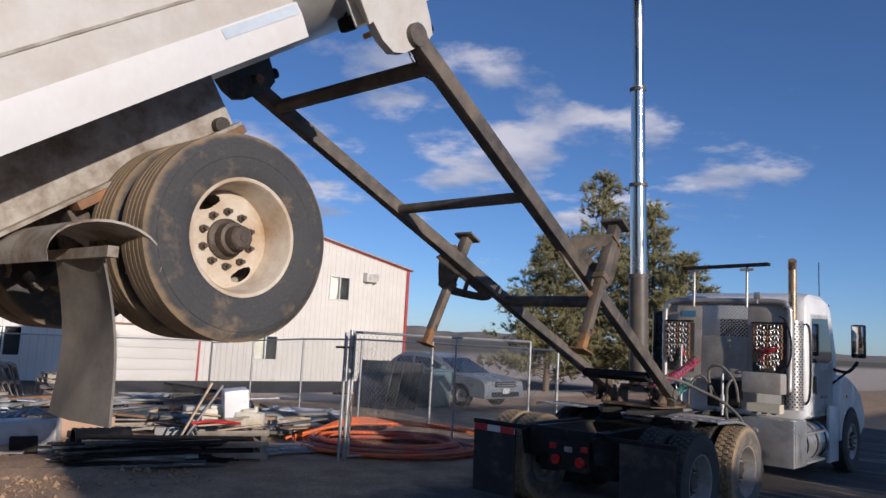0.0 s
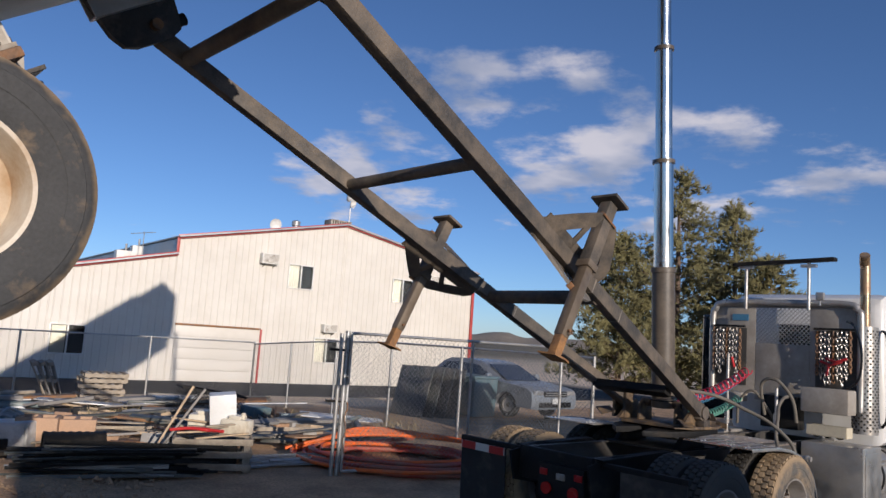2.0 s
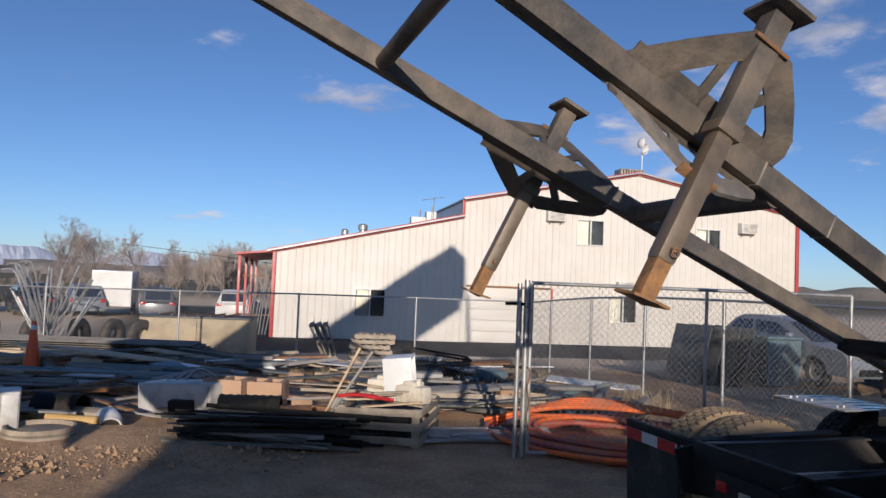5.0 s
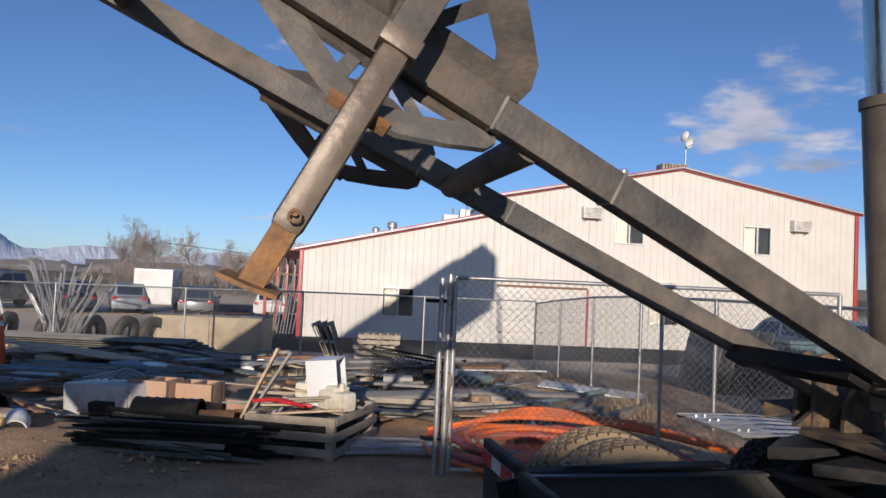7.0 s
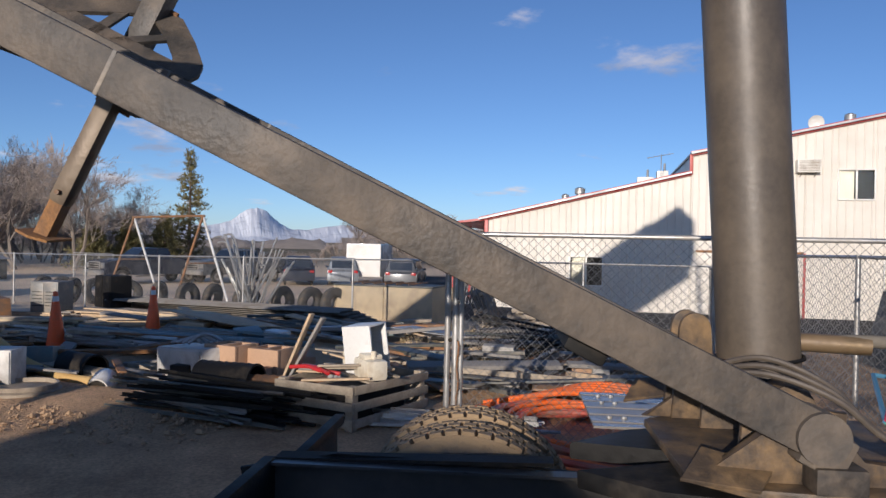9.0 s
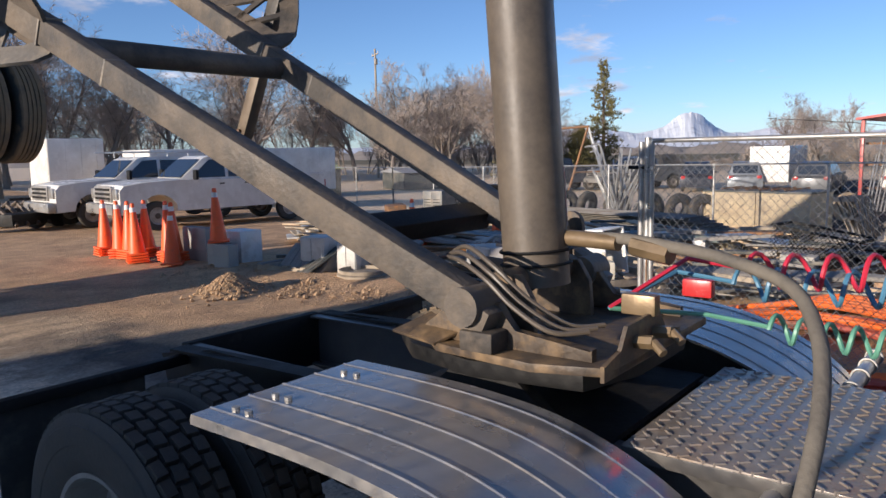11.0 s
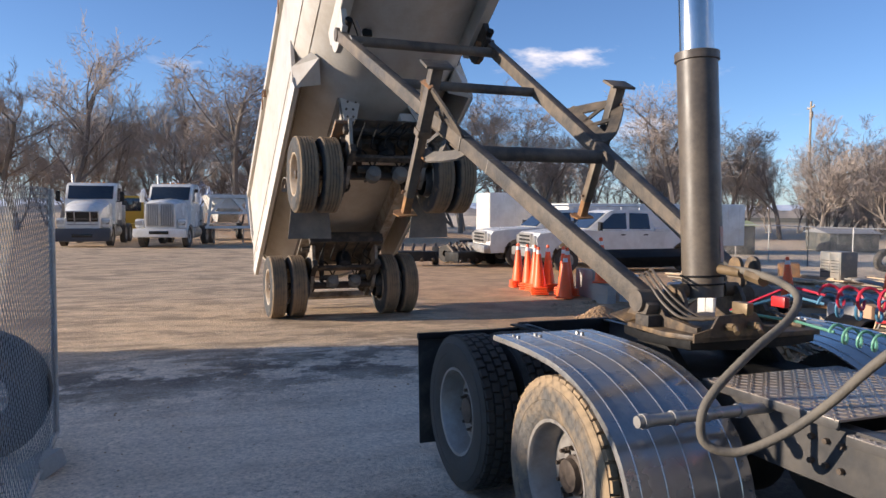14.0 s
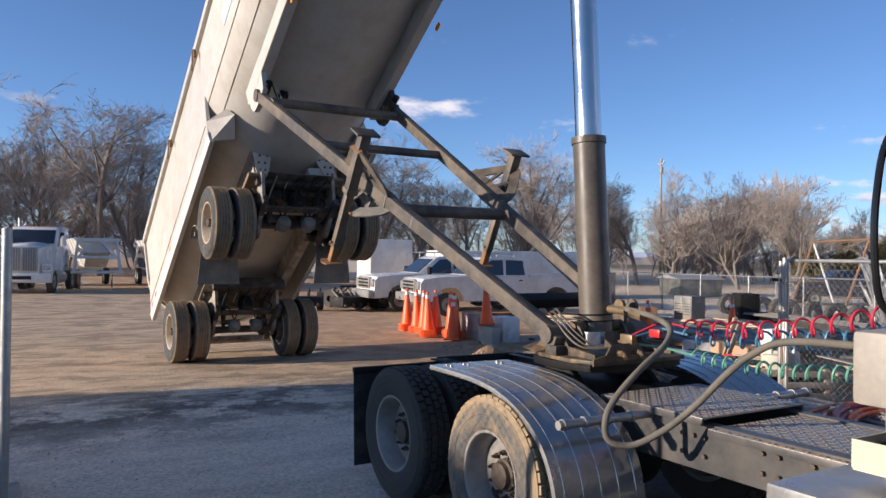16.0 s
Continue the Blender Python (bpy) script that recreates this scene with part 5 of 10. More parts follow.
    # thin cables that hang in loops by the arm top
    for k, (dx, dz) in enumerate(((0.0, 0.0), (0.05, 0.03))):
        bm = BM()
        rod(bm, spline([(0.84 - dx, -5.42, 4.22), (0.8 - dx, -5.3, 4.0 + dz), (0.84 - dx, -5.16, 3.86 + dz), (0.92, -5.06, 3.87 + dz), (0.95, -5.1, 3.96)]), 0.008, 6)
        part("cable", bm, M_alum if k else M_black, root, "thin looped cable")
    bm = BM()
    box(bm, (0.56, -5.76, 4.15), (0.13, 0.1, 0.11), Euler((radians(30), 0, 0)).to_matrix(), bev=0.03)
    lm = part("work_lamp", bm, M_black, root, "small black lamp under the nose")
    bm = BM()
    bar(bm, (0.56, -5.78, 4.2), (0.56, -5.84, 4.4), 0.03, 0.012)
    part("lamp_bracket", bm, M_black, lm)

    # ---- telescopic hoist ----
    base, topv = Vector((0.003, 0, 1.38)), Vector((0.035, -0.44, 8.0))
    ax = (topv - base).normalized()
    hm = Matrix.Translation(base) @ ax.to_track_quat("X", "Z").to_matrix().to_4x4()
    stages = ((0.0, 1.52, 0.124, M_hoist), (1.52, 2.72, 0.104, M_chrome), (2.72, 4.0, 0.091, M_chrome), (4.0, 5.3, 0.076, M_chrome), (5.3, 6.5, 0.063, M_chrome))
    for i, (a, b, r, mt) in enumerate(stages):
        bm = BM()
        lathe(bm, [(0.001, a), (r, a), (r, b - 0.06), (r + 0.012, b - 0.055), (r + 0.012, b - 0.005), (r * 0.9, b), (0.001, b)], hm, 40, close=False)
        st = part("hoist_barrel" if i == 0 else "hoist_stage", bm, mt, root, "dusty brown hoist barrel" if i == 0 else "bright steel hoist stage")
        if i:
            bm = BM()
            lathe(bm, [(r + 0.013, b - 0.052), (r + 0.018, b - 0.05), (r + 0.018, b - 0.01), (r + 0.013, b - 0.008)], hm, 40)
            part("gland_ring", bm, M_hoist, st)
    bm = BM()
    for k in range(2):
        rod(bm, [hm @ Vector((0.08 + 0.05 * k, 0.132 * math.cos(a * math.tau / 24), 0.132 * math.sin(a * math.tau / 24))) for a in range(24)], 0.006, 6, closed=True)
    part("strap", bm, M_black, root)
    bm = BM()
    rows = []
    for z in (1.6, 1.82):
        cen = base + ax * ((z - base.z) / ax.z)
        rows.append([cen + Vector((math.cos(a), math.sin(a), 0)) * r for r in (0.1245, 0.127) for a in [radians(108 + 5 * (k if r < 0.126 else 8 - k)) for k in range(9)]])
    loft(bm, rows)
    part("warning_label", bm, surf("faded_warning_label", (0.45, 0.33, 0.27), 0.6, dirt=(0.5, 0.12, 0.08), amount=0.35, dscale=12), root)
    # cradle on the fifth wheel that carries arms and hoist
    bm = BM()
    slab(bm, [(-0.32, -0.3), (0.32, -0.3), (0.46, -0.14), (0.5, 0.26), (0.42, 0.5), (-0.42, 0.5), (-0.5, 0.26), (-0.46, -0.14)], 0.03, pose(0, 0, 1.2), bev=0.006)
    cr = part("cradle", bm, M_cradle, root, "dusty brown hoist cradle plate")
    for sx in (-1, 1):
        bm = BM()
        slab(bm, [(-0.3, 0), (0.42, 0), (0.42, 0.04), (0.14, 0.06), (0.08, 0.15), (-0.1, 0.15), (-0.2, 0.06)], 0.035, Matrix(((0, 0, 1, sx * 0.38 - 0.017), (1, 0, 0, 0), (0, 1, 0, 1.23), (0, 0, 0, 1))), bev=0.006)
        part("ear", bm, M_cradle, cr)
        bm = BM()
        rod(bm, [(sx * 0.14, 0, 1.42), (sx * 0.25, 0, 1.42)], 0.045, 18)
        part("trunnion", bm, M_cradle, cr)
        bm = BM()
        slab(bm, [(-0.13, 0), (0.12, 0), (0.11, 0.14), (0.06, 0.22), (-0.06, 0.22), (-0.12, 0.14)], 0.03, Matrix(((0, 0, 1, sx * 0.22 - 0.015), (1, 0, 0, 0), (0, 1, 0, 1.23), (0, 0, 0, 1))), bev=0.004)
        part("trunnion_plate", bm, M_cradle, cr)
    # rounded lugs beside the far pivot, box blocks under the pins and a lit angle plate
    for x in (-0.36, -0.5):
        bm = BM()
        arc = [(-0.12 + 0.055 * math.cos(radians(a)), 0.33 + 0.055 * math.sin(radians(a))) for a in range(0, 181, 20)]
        slab(bm, [(-0.2, 0.0), (-0.04, 0.0)] + arc, 0.03, Matrix(((0, 0, 1, x - 0.015), (1, 0, 0, 0), (0, 1, 0, 1.23), (0, 0, 0, 1))), bev=0.004)
        part("lug", bm, M_cradle, cr)
    for sx in (-1, 1):
        bm = BM()
        box(bm, (sx * 0.43, 0.05, 1.265), (0.13, 0.13, 0.07), bev=0.01)
        part("pin_block", bm, M_under, cr)
        bm = BM()
        slab(bm, [(0, 0), (0.2, 0.02), (0.24, 0.13), (0.05, 0.15)], 0.012, pose(sx * 0.5 - 0.05, -0.34, 1.24, 24, 8 * sx, 80), bev=0.002)
        part("angle_plate", bm, M_cradle, cr)
    bm = BM()
    slab(bm, [(0.0, 0.0), (0.62, 0.0), (0.62, 0.05), (0.5, 0.07), (0.46, 0.14), (0.2, 0.15), (0.14, 0.07), (0.0, 0.05)], 0.014, Matrix(((1, 0, 0, -0.14), (0, 0, -1, 0.5), (0, 1, 0, 1.2), (0, 0, 0, 1))), bev=0.003)
    part("front_plate", bm, M_cradle, cr, "turned-up rusty front edge")
    for x in (0.1, 0.26):
        bm = BM()
        rod(bm, [(x, 0.49, 1.28), (x, 0.56, 1.285)], 0.022, 6)
        rod(bm, [(x, 0.56, 1.285), (x + 0.02, 0.6, 1.26)], 0.015, 8)
        part("pipe_fitting", bm, M_brass, cr, "brown brass pipe fitting")
    return root


trailer = build_trailer()


# ---- tractor ----
TRK = pose(2.286, 9.771, 0, 0, 0, -28.3)
RA, FA, SA = -0.97, 0.40, 5.72  # rear, front drive and steer axles
M_deck = surf("worn_tread_plate", (0.34, 0.33, 0.315), 0.36, 0.55, var=0.25, big=3, fine=30, bump=0.15, dirt=(0.27, 0.19, 0.12), amount=0.45, dscale=3.5, edge=0.2)
M_rackpl = surf("dusty_aluminium_rack", (0.46, 0.415, 0.35), 0.55, 0.1, var=0.14, big=2, fine=20, bump=0.05, dirt=(0.19, 0.16, 0.125), amount=0.4, dscale=2.2, edge=0.25)
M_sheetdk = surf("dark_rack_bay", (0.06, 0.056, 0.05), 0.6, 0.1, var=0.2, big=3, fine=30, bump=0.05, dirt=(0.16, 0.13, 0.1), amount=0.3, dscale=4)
M_hoseg = surf("dusty_hydraulic_hose", (0.10, 0.09, 0.076), 0.8, var=0.2, big=6, fine=60, bump=0.2, dirt=(0.2, 0.175, 0.135), amount=0.45, dscale=6, edge=0.25)
M_rail = surf("dusty_chassis_paint", (0.055, 0.056, 0.058), 0.38, var=0.2, big=2, fine=30, bump=0.08, dirt=(0.14, 0.12, 0.095), amount=0.3, dscale=2, edge=0.25)
M_fixtray = surf('cream_tray_paint', (0.6, 0.53, 0.38), 0.5, var=0.1, bump=0.05, dirt=(0.3, 0.24, 0.15), amount=0.3)
M_lens = surf("red_lamp_lens", (0.42, 0.015, 0.015), 0.25, var=0.1, bump=0.02)
M_coilr = surf("red_air_coil", (0.55, 0.03, 0.06), 0.4, var=0.1, bump=0.03)
M_coilb = surf("blue_air_coil", (0.08, 0.22, 0.34), 0.4, var=0.1, bump=0.03)
M_coilg = surf("green_cable_coil", (0.13, 0.34, 0.24), 0.45, var=0.15, bump=0.05)


def build_tractor():
    root = thing("semi_tractor", "white day-cab semi tractor with a headache rack, parked in the yard", "truck", TRK)

    def p(name, bm, mt, label="", parent=None, smooth=38):
        return part(name, bm, mt, parent or root, label, None, smooth)

    # frame rails
    for sx in (-1, 1):
        bm = BM()
        box(bm, (sx * 0.43, 2.05, 0.84), (0.012, 7.5, 0.28))
        for z in (0.705, 0.975):
            box(bm, (sx * 0.40, 2.05, z), (0.075, 7.5, 0.012))
        rail = p("frame_rail", bm, M_rail, "dusty grey steel frame rail")
        for y in (1.25, 1.33, 1.41, 1.25 + 0.55, 1.9, 2.1):
            for z in (0.79, 0.9):
                bm = BM()
                rod(bm, [(sx * 0.435, y, z), (sx * 0.46, y, z)], 0.014, 6)
                part("bolt", bm, M_hub, rail)
    bm = BM()
    box(bm, (0, -1.72, 0.84), (0.86, 0.05, 0.3), bev=0.01)
    p("tail_member", bm, M_black)
    # raised guide ramps behind the fifth wheel
    for sx in (-1, 1):
        bm = BM()
        slab(bm, [(-1.78, 0.66), (-1.45, 0.60), (-0.55, 0.66), (-0.4, 0.97), (-0.9, 0.995), (-1.45, 1.005), (-1.85, 0.93)], 0.022, Matrix(((0, 0, 1, sx * 0.46 - 0.011), (1, 0, 0, 0), (0, 1, 0, 0), (0, 0, 0, 1))))
        box(bm, (sx * 0.47, -1.15, 0.993), (0.10, 1.1, 0.014), Euler((radians(1.5), 0, 0)).to_matrix())
        p("tail_ramp", bm, M_black, "dark tail ramp plate")
    # suspension bits
    for y in (RA, FA):
        bm = BM()
        rod(bm, [(-1.0, y, 0.5), (1.0, y, 0.5)], 0.075, 16)
        bmesh.ops.create_uvsphere(bm, u_segments=20, v_segments=12, radius=0.2, matrix=Matrix.Translation((0, y, 0.5)))
        p("drive_axle", bm, M_black)
        for sx in (-1, 1):
            bm = BM()
            lathe(bm, [(0.001, 0.0), (0.12, 0.0), (0.14, 0.06), (0.12, 0.12), (0.14, 0.18), (0.10, 0.24), (0.001, 0.24)], Matrix.Translation((sx * 0.4, y - 0.35, 0.45)) @ pose(0, 0, 0, 0, -90, 0), 18, close=False)
            p("air_spring", bm, M_black)
    for y in (RA, FA):
        for sx in (-1, 1):
            for dx in (1.165, 0.825):
                wheel(root, (sx * dx, y, 0.522), sx, "dusty" if y == FA and dx > 1 and sx > 0 else ("worn" if y == RA and sx < 0 else "drive"), spin=37 * y + 11, hub=dx > 1)
    for sx in (-1, 1):
        wheel(root, (sx * 1.05, SA, 0.522), sx, "steer", spin=20)
    # mud flaps with a lamp bar
    for sx in (-1, 1):
        bm = BM()
        slab(bm, [(-0.32, 0), (0.32, 0), (0.31, -0.82), (-0.31, -0.82)], 0.012, Matrix.Translation((sx * 1.0, -1.66, 0.92)) @ pose(0, 0, 0, 91, 0, 0))
        fl = p("mud_flap", bm, M_tflap, "black rubber mud flap")
        bm = BM()
        box(bm, (sx * 0.9, -1.65, 0.935), (0.86, 0.05, 0.05), bev=0.008)
        part("flap_bar", bm, M_black, fl)
        if sx > 0:
            continue
        bm = BM()
        box(bm, (sx * 1.0, -1.682, 0.87), (0.62, 0.006, 0.075))
        part("white_tape", bm, M_cab, fl, "white reflective tape")
        for k in (-1, 1):
            bm = BM()
            box(bm, (sx * 1.0 + k * 0.2, -1.686, 0.87), (0.2, 0.006, 0.075))
            part("red_tape", bm, M_red, fl, "red reflective tape")
    # tail lamp box
    bm = BM()
    slab(bm, [(-0.22, 0.0), (0.22, 0.0), (0.26, 0.05), (0.26, 0.33), (-0.26, 0.33), (-0.26, 0.05)], 0.1, Matrix.Translation((0.13, -1.70, 0.55)) @ pose(0, 0, 0, 90, 0, 0), bev=0.008)
    lb = p("lamp_panel", bm, M_black)
    for x in (-0.025, 0.285):
        bm = BM()
        rod(bm, [(x, -1.795, 0.66), (x, -1.822, 0.66)], 0.055, 20)
        part("tail_lamp", bm, M_lens, lb, "round red tail lamp")
    for x in (-0.07, 0.33):
        bm = BM()
        box(bm, (x, -1.80, 0.80), (0.09, 0.02, 0.06), bev=0.01)
        part("marker_lamp", bm, M_lens, lb, "small red lamp")
    bm = BM()
    box(bm, (0.13, -1.80, 0.78), (0.1, 0.02, 0.06), bev=0.01)
    part("plate_lamp", bm, M_frame, lb)
    # ribbed stainless half fenders
    for sx in (-1, 1):
        path = [(-0.44, 1.13), (-0.1, 1.128), (0.15, 1.118), (0.38, 1.09), (0.58, 1.03), (0.76, 0.94), (0.90, 0.82), (0.99, 0.67), (1.035, 0.52), (1.045, 0.42)]
        pv = spline([(0, y, z) for y, z in path], 4)
        x0, x1 = 0.55, 1.25
        nrib = 5
        xs = []
        for i in range(nrib):
            a = x0 + (x1 - x0) * i / nrib
            wv = (x1 - x0) / nrib
            xs += [(a, 0.0), (a + wv * 0.46, 0.0), (a + wv * 0.485, 0.004), (a + wv * 0.515, 0.004), (a + wv * 0.54, 0.0)]
        xs.append((x1, 0.0))
        xs.append((x1 + 0.004, -0.02))
        top, bot = [], []
        for j, q in enumerate(pv):
            t = (pv[min(j + 1, len(pv) - 1)] - pv[max(j - 1, 0)]).normalized()
            nrm = Vector((0, -t.z, t.y))
            top.append([q + nrm * (0.006 + h) + Vector((sx * x, 0, 0)) for x, h in xs])
            bot.append([q + nrm * (h - 0.004) + Vector((sx * x, 0, 0)) for x, h in xs])
        bm = BM()
        loft(bm, [a + b[::-1] for a, b in zip(top, bot)])
        fe = p("fender", bm, M_stain, "ribbed stainless steel half fender", smooth=16)
        bm = BM()
        rod(bm, [(sx * 0.36, 0.985, 0.965), (sx * 1.2, 0.985, 0.965)], 0.028, 16)
        mb = part("fender_bar", bm, M_alum, fe, "round metal mounting bar")
        for x in (0.62, 0.82, 1.0, 1.16):
            bm = BM()
            lathe(bm, [(0.03, -0.012), (0.036, -0.012), (0.036, 0.012), (0.03, 0.012)], Matrix.Translation((sx * x, 0.985, 0.965)), 18)
            part("clamp", bm, M_zinc, fe)
        for x in (0.7, 1.0, 1.15):
            for y in (-0.36, -0.3):
                bm = BM()
                rod(bm, [(sx * x, y, 1.128), (sx * x, y, 1.146)], 0.012, 8)
                part("bolt", bm, M_zinc, fe)
    # fifth wheel
    bm = BM()
    slab(bm, [(-0.45, 0.42), (-0.47, 0.0), (-0.36, -0.34), (-0.16, -0.56), (-0.06, -0.2), (0.06, -0.2), (0.16, -0.56), (0.36, -0.34), (0.47, 0.0), (0.45, 0.42), (0.2, 0.5), (-0.2, 0.5)], 0.06, pose(0, 0, 1.125, 2, 0, 0), bev=0.01)
    fw = p("fifth_wheel", bm, M_black, "greasy black fifth-wheel plate")
    for sx in (-1, 1):
        bm = BM()
        slab(bm, [(-0.3, 0.98), (0.3, 0.98), (0.12, 1.13), (-0.12, 1.13)], 0.06, Matrix(((0, 0, 1, sx * 0.36 - 0.03), (1, 0, 0, 0), (0, 1, 0, 0), (0, 0, 0, 1))), bev=0.006)
        part("pedestal", bm, M_black, fw)
    bm = BM()
    box(bm, (0, 0.05, 0.985), (0.84, 0.9, 0.02))
    part("slide_plate", bm, M_black, fw)
    # deck plates with raised tread
    for k, (y0, y1) in enumerate(((0.56, 1.42), (1.46, 2.3))):
        bm = BM()
        dz = (0.022, -0.03)[k]
        box(bm, (0.0, (y0 + y1) / 2, 0.992 + dz), (0.96, y1 - y0, 0.012), bev=0.003)
        dk = p("deck_plate", bm, M_deck, "worn diamond tread deck plate")
        for sx in (-1, 1):
            bm = BM()
            box(bm, (sx * 0.476, (y0 + y1) / 2, 0.972 + dz), (0.012, y1 - y0, 0.04), bev=0.002)
            part("deck_edge", bm, M_rail, dk, "dark folded edge of the deck plate")
        bm = BM()
        nx, ny = 20, 17
        for i in range(nx):
            for j in range(ny):
                x = -0.465 + 0.93 * i / (nx - 1)
                y = y0 + 0.03 + (y1 - y0 - 0.06) * j / (ny - 1)
                ang = 45 if (i + j) % 2 else -45
                box(bm, (x, y, 0.9985 + dz), (0.042, 0.015, 0.008), Euler((0, 0, radians(ang))).to_matrix(), taper=(0.7, 0.4))
        dk2 = part("tread", bm, M_deck, dk, smooth=0)
        dk2["kind"] = "stuff"
    # headache rack
    RY = 2.98
    bm = BM()
    hoop = spline([(-1.02, RY, 1.40), (-1.03, RY, 2.50), (-0.99, RY, 2.67), (-0.85, RY, 2.75), (0.0, RY, 2.76), (0.80, RY, 2.75), (0.94, RY, 2.67), (0.98, RY, 2.50), (0.97, RY, 1.40)], 6)
    rod(bm, hoop, 0.045, 14)
    rk = p("headache_rack", bm, M_alum, "dusty aluminium headache rack with chains")
    bm = BM()
    for a, c, z0, z1 in ((-1.0, -0.402, 1.5, 2.72), (0.342, 0.96, 1.5, 2.72), (-0.398, 0.338, 1.42, 2.2), (-0.398, 0.338, 2.69, 2.72)):
        bm = BM()
        box(bm, ((a + c) / 2, RY + 0.03, (z0 + z1) / 2), (c - a, 0.02, z1 - z0), bev=0.003)
        part("rack_panel", bm, M_rackpl, rk)
    # expanded mesh window
    bm = BM()
    for sgn in (-1, 1):
        k = -0.6
        while k < 0.85:
            xa, za, xb, zb = -0.4 + k, 2.2, -0.4 + k + 0.49, 2.69
            if xa < -0.4:
                za += -0.4 - xa
                xa = -0.4
            if xb > 0.34:
                zb -= xb - 0.34
                xb = 0.34
            if xb > xa + 0.02:
                if sgn < 0:
                    xa, xb = -0.06 - xa, -0.06 - xb
                bar(bm, (xa, RY + 0.03, za), (xb, RY + 0.03, zb), 0.006, 0.014, (0, 1, 0))
            k += 0.058
    part("mesh_window", bm, M_alum, rk, smooth=0)
    # chain bundles and racks
    rng = random.Random(3)
    for x0, x1 in ((-1.0, -0.56), (0.44, 0.9)):
        n = 9
        for i in range(n):
            x = x0 + (x1 - x0) * (i + 0.5) / n
            bm = BM()
            z, j = 2.38 - 0.04 * rng.random(), 0
            end = 1.68 + 0.2 * rng.random()
            while z > end:
                ring = [(x + (0.018 * math.cos(a) if j % 2 else 0.004 * rng.random()), RY - 0.06 + (0.0 if j % 2 else 0.018 * math.cos(a)), z + 0.032 * math.sin(a)) for a in (k * math.tau / 8 for k in range(8))]
                rod(bm, ring, 0.008, 4, closed=True)
                z -= 0.046
                j += 1
            part("chain", bm, M_chain if i % 4 else M_rust, rk, "hanging steel tie-down chain")
    for x0, x1 in ((-0.99, -0.52), (0.42, 0.94)):
        bm = BM()
        bar(bm, (x0, RY - 0.05, 2.42), (x1, RY - 0.05, 2.42), 0.03, 0.03)
        part("chain_rail", bm, M_black, rk)
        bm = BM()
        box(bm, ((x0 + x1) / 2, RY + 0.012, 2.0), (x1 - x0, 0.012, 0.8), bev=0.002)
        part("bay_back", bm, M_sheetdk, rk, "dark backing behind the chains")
    bm = BM()
    for x, z in ((0.72, 2.02), (0.66, 1.98)):
        rod(bm, [(x - 0.13, RY - 0.1, z + 0.02), (x, RY - 0.12, z - 0.02), (x + 0.13, RY - 0.1, z + 0.03)], 0.018, 7)
    rod(bm, [(0.63, RY - 0.1, 1.98), (0.6, RY - 0.1, 1.82)], 0.015, 6)
    part("binder", bm, M_red, rk, "red chain binder")
    bm = BM()
    rod(bm, [(-0.68, RY - 0.1, 1.98), (-0.64, RY - 0.1, 1.84)], 0.018, 7)
    part("binder", bm, M_red, rk, "red chain binder")
    bm = BM()
    box(bm, (0.68, 2.74, 1.51), (0.58, 0.28, 0.31), bev=0.03)
    part("tool_tray", bm, M_rackpl, rk)
    bm = BM()
    box(bm, (-0.72, RY - 0.12, 1.44), (0.5, 0.18, 0.12), bev=0.012)
    part("tool_tray", bm, M_rackpl, rk)
    bm = BM()
    box(bm, (-0.62, RY + 0.015, 2.55), (0.24, 0.008, 0.09))
    part("rack_label", bm, M_coilb, rk)
    bm = BM()
    rod(bm, spline([(0.86, 2.86, 2.52), (0.98, 2.76, 2.46), (1.06, 2.75, 2.2), (1.06, 2.75, 1.92), (1.0, 2.76, 1.76), (0.86, 2.86, 1.68)]), 0.015, 8)
    part("grab_handle", bm, M_gloss, rk, "black tubular grab handle")
    bm = BM()
    slab(bm, [(0.48, 2.6), (0.95, 2.6), (0.95, 2.78), (0.48, 2.78)], 0.02, pose(0, 0, 1.08))
    for a, c in (((0.48, 2.6), (0.95, 2.6)), ((0.95, 2.6), (0.95, 2.78)), ((0.48, 2.78), (0.95, 2.78))):
        bar(bm, (*a, 1.15), (*c, 1.15), 0.012, 0.12)
    tr = p("parts_tray", bm, M_fixtray, "cream metal tray of small parts")
    for i, x in enumerate((0.56, 0.7, 0.84)):
        bm = BM()
        rod(bm, [(x, 2.66, 1.13), (x + 0.015, 2.69, 1.13)], 0.075, 18)
        part("disc", bm, M_black, tr)
    # hose stands and gladhands on the rack's foot
    for x in (-0.46, 0.2):
        bm = BM()
        rod(bm, [(x, RY - 0.62, 1.0), (x, RY - 0.62, 1.62 if x > 0 else 2.02)], 0.02, 10)
        rod(bm, [(x, RY - 0.62, 1.1), (x, RY - 0.62, 1.3)], 0.035, 10)
        p("hose_stand", bm, M_alum, "chrome hose stand")
    bm = BM()
    box(bm, (0.05, RY - 0.12, 1.3), (0.5, 0.2, 0.42), bev=0.02)
    p("valve_box", bm, M_black)
    bm = BM()
    rod(bm, spline([(-0.1, RY - 0.3, 1.25), (-0.1, RY - 0.4, 1.65), (0.1, RY - 0.42, 1.72), (0.3, RY - 0.4, 1.5), (0.34, RY - 0.35, 1.2)]), 0.022, 8)
    rod(bm, spline([(0.0, RY - 0.25, 1.2), (-0.2, RY - 0.4, 1.55), (-0.4, RY - 0.4, 1.4), (-0.45, RY - 0.35, 1.1)]), 0.018, 8)
    p("hydraulic_hose", bm, M_hoseg)
    # the long hose loop from the hoist to the pump
    bm = BM()
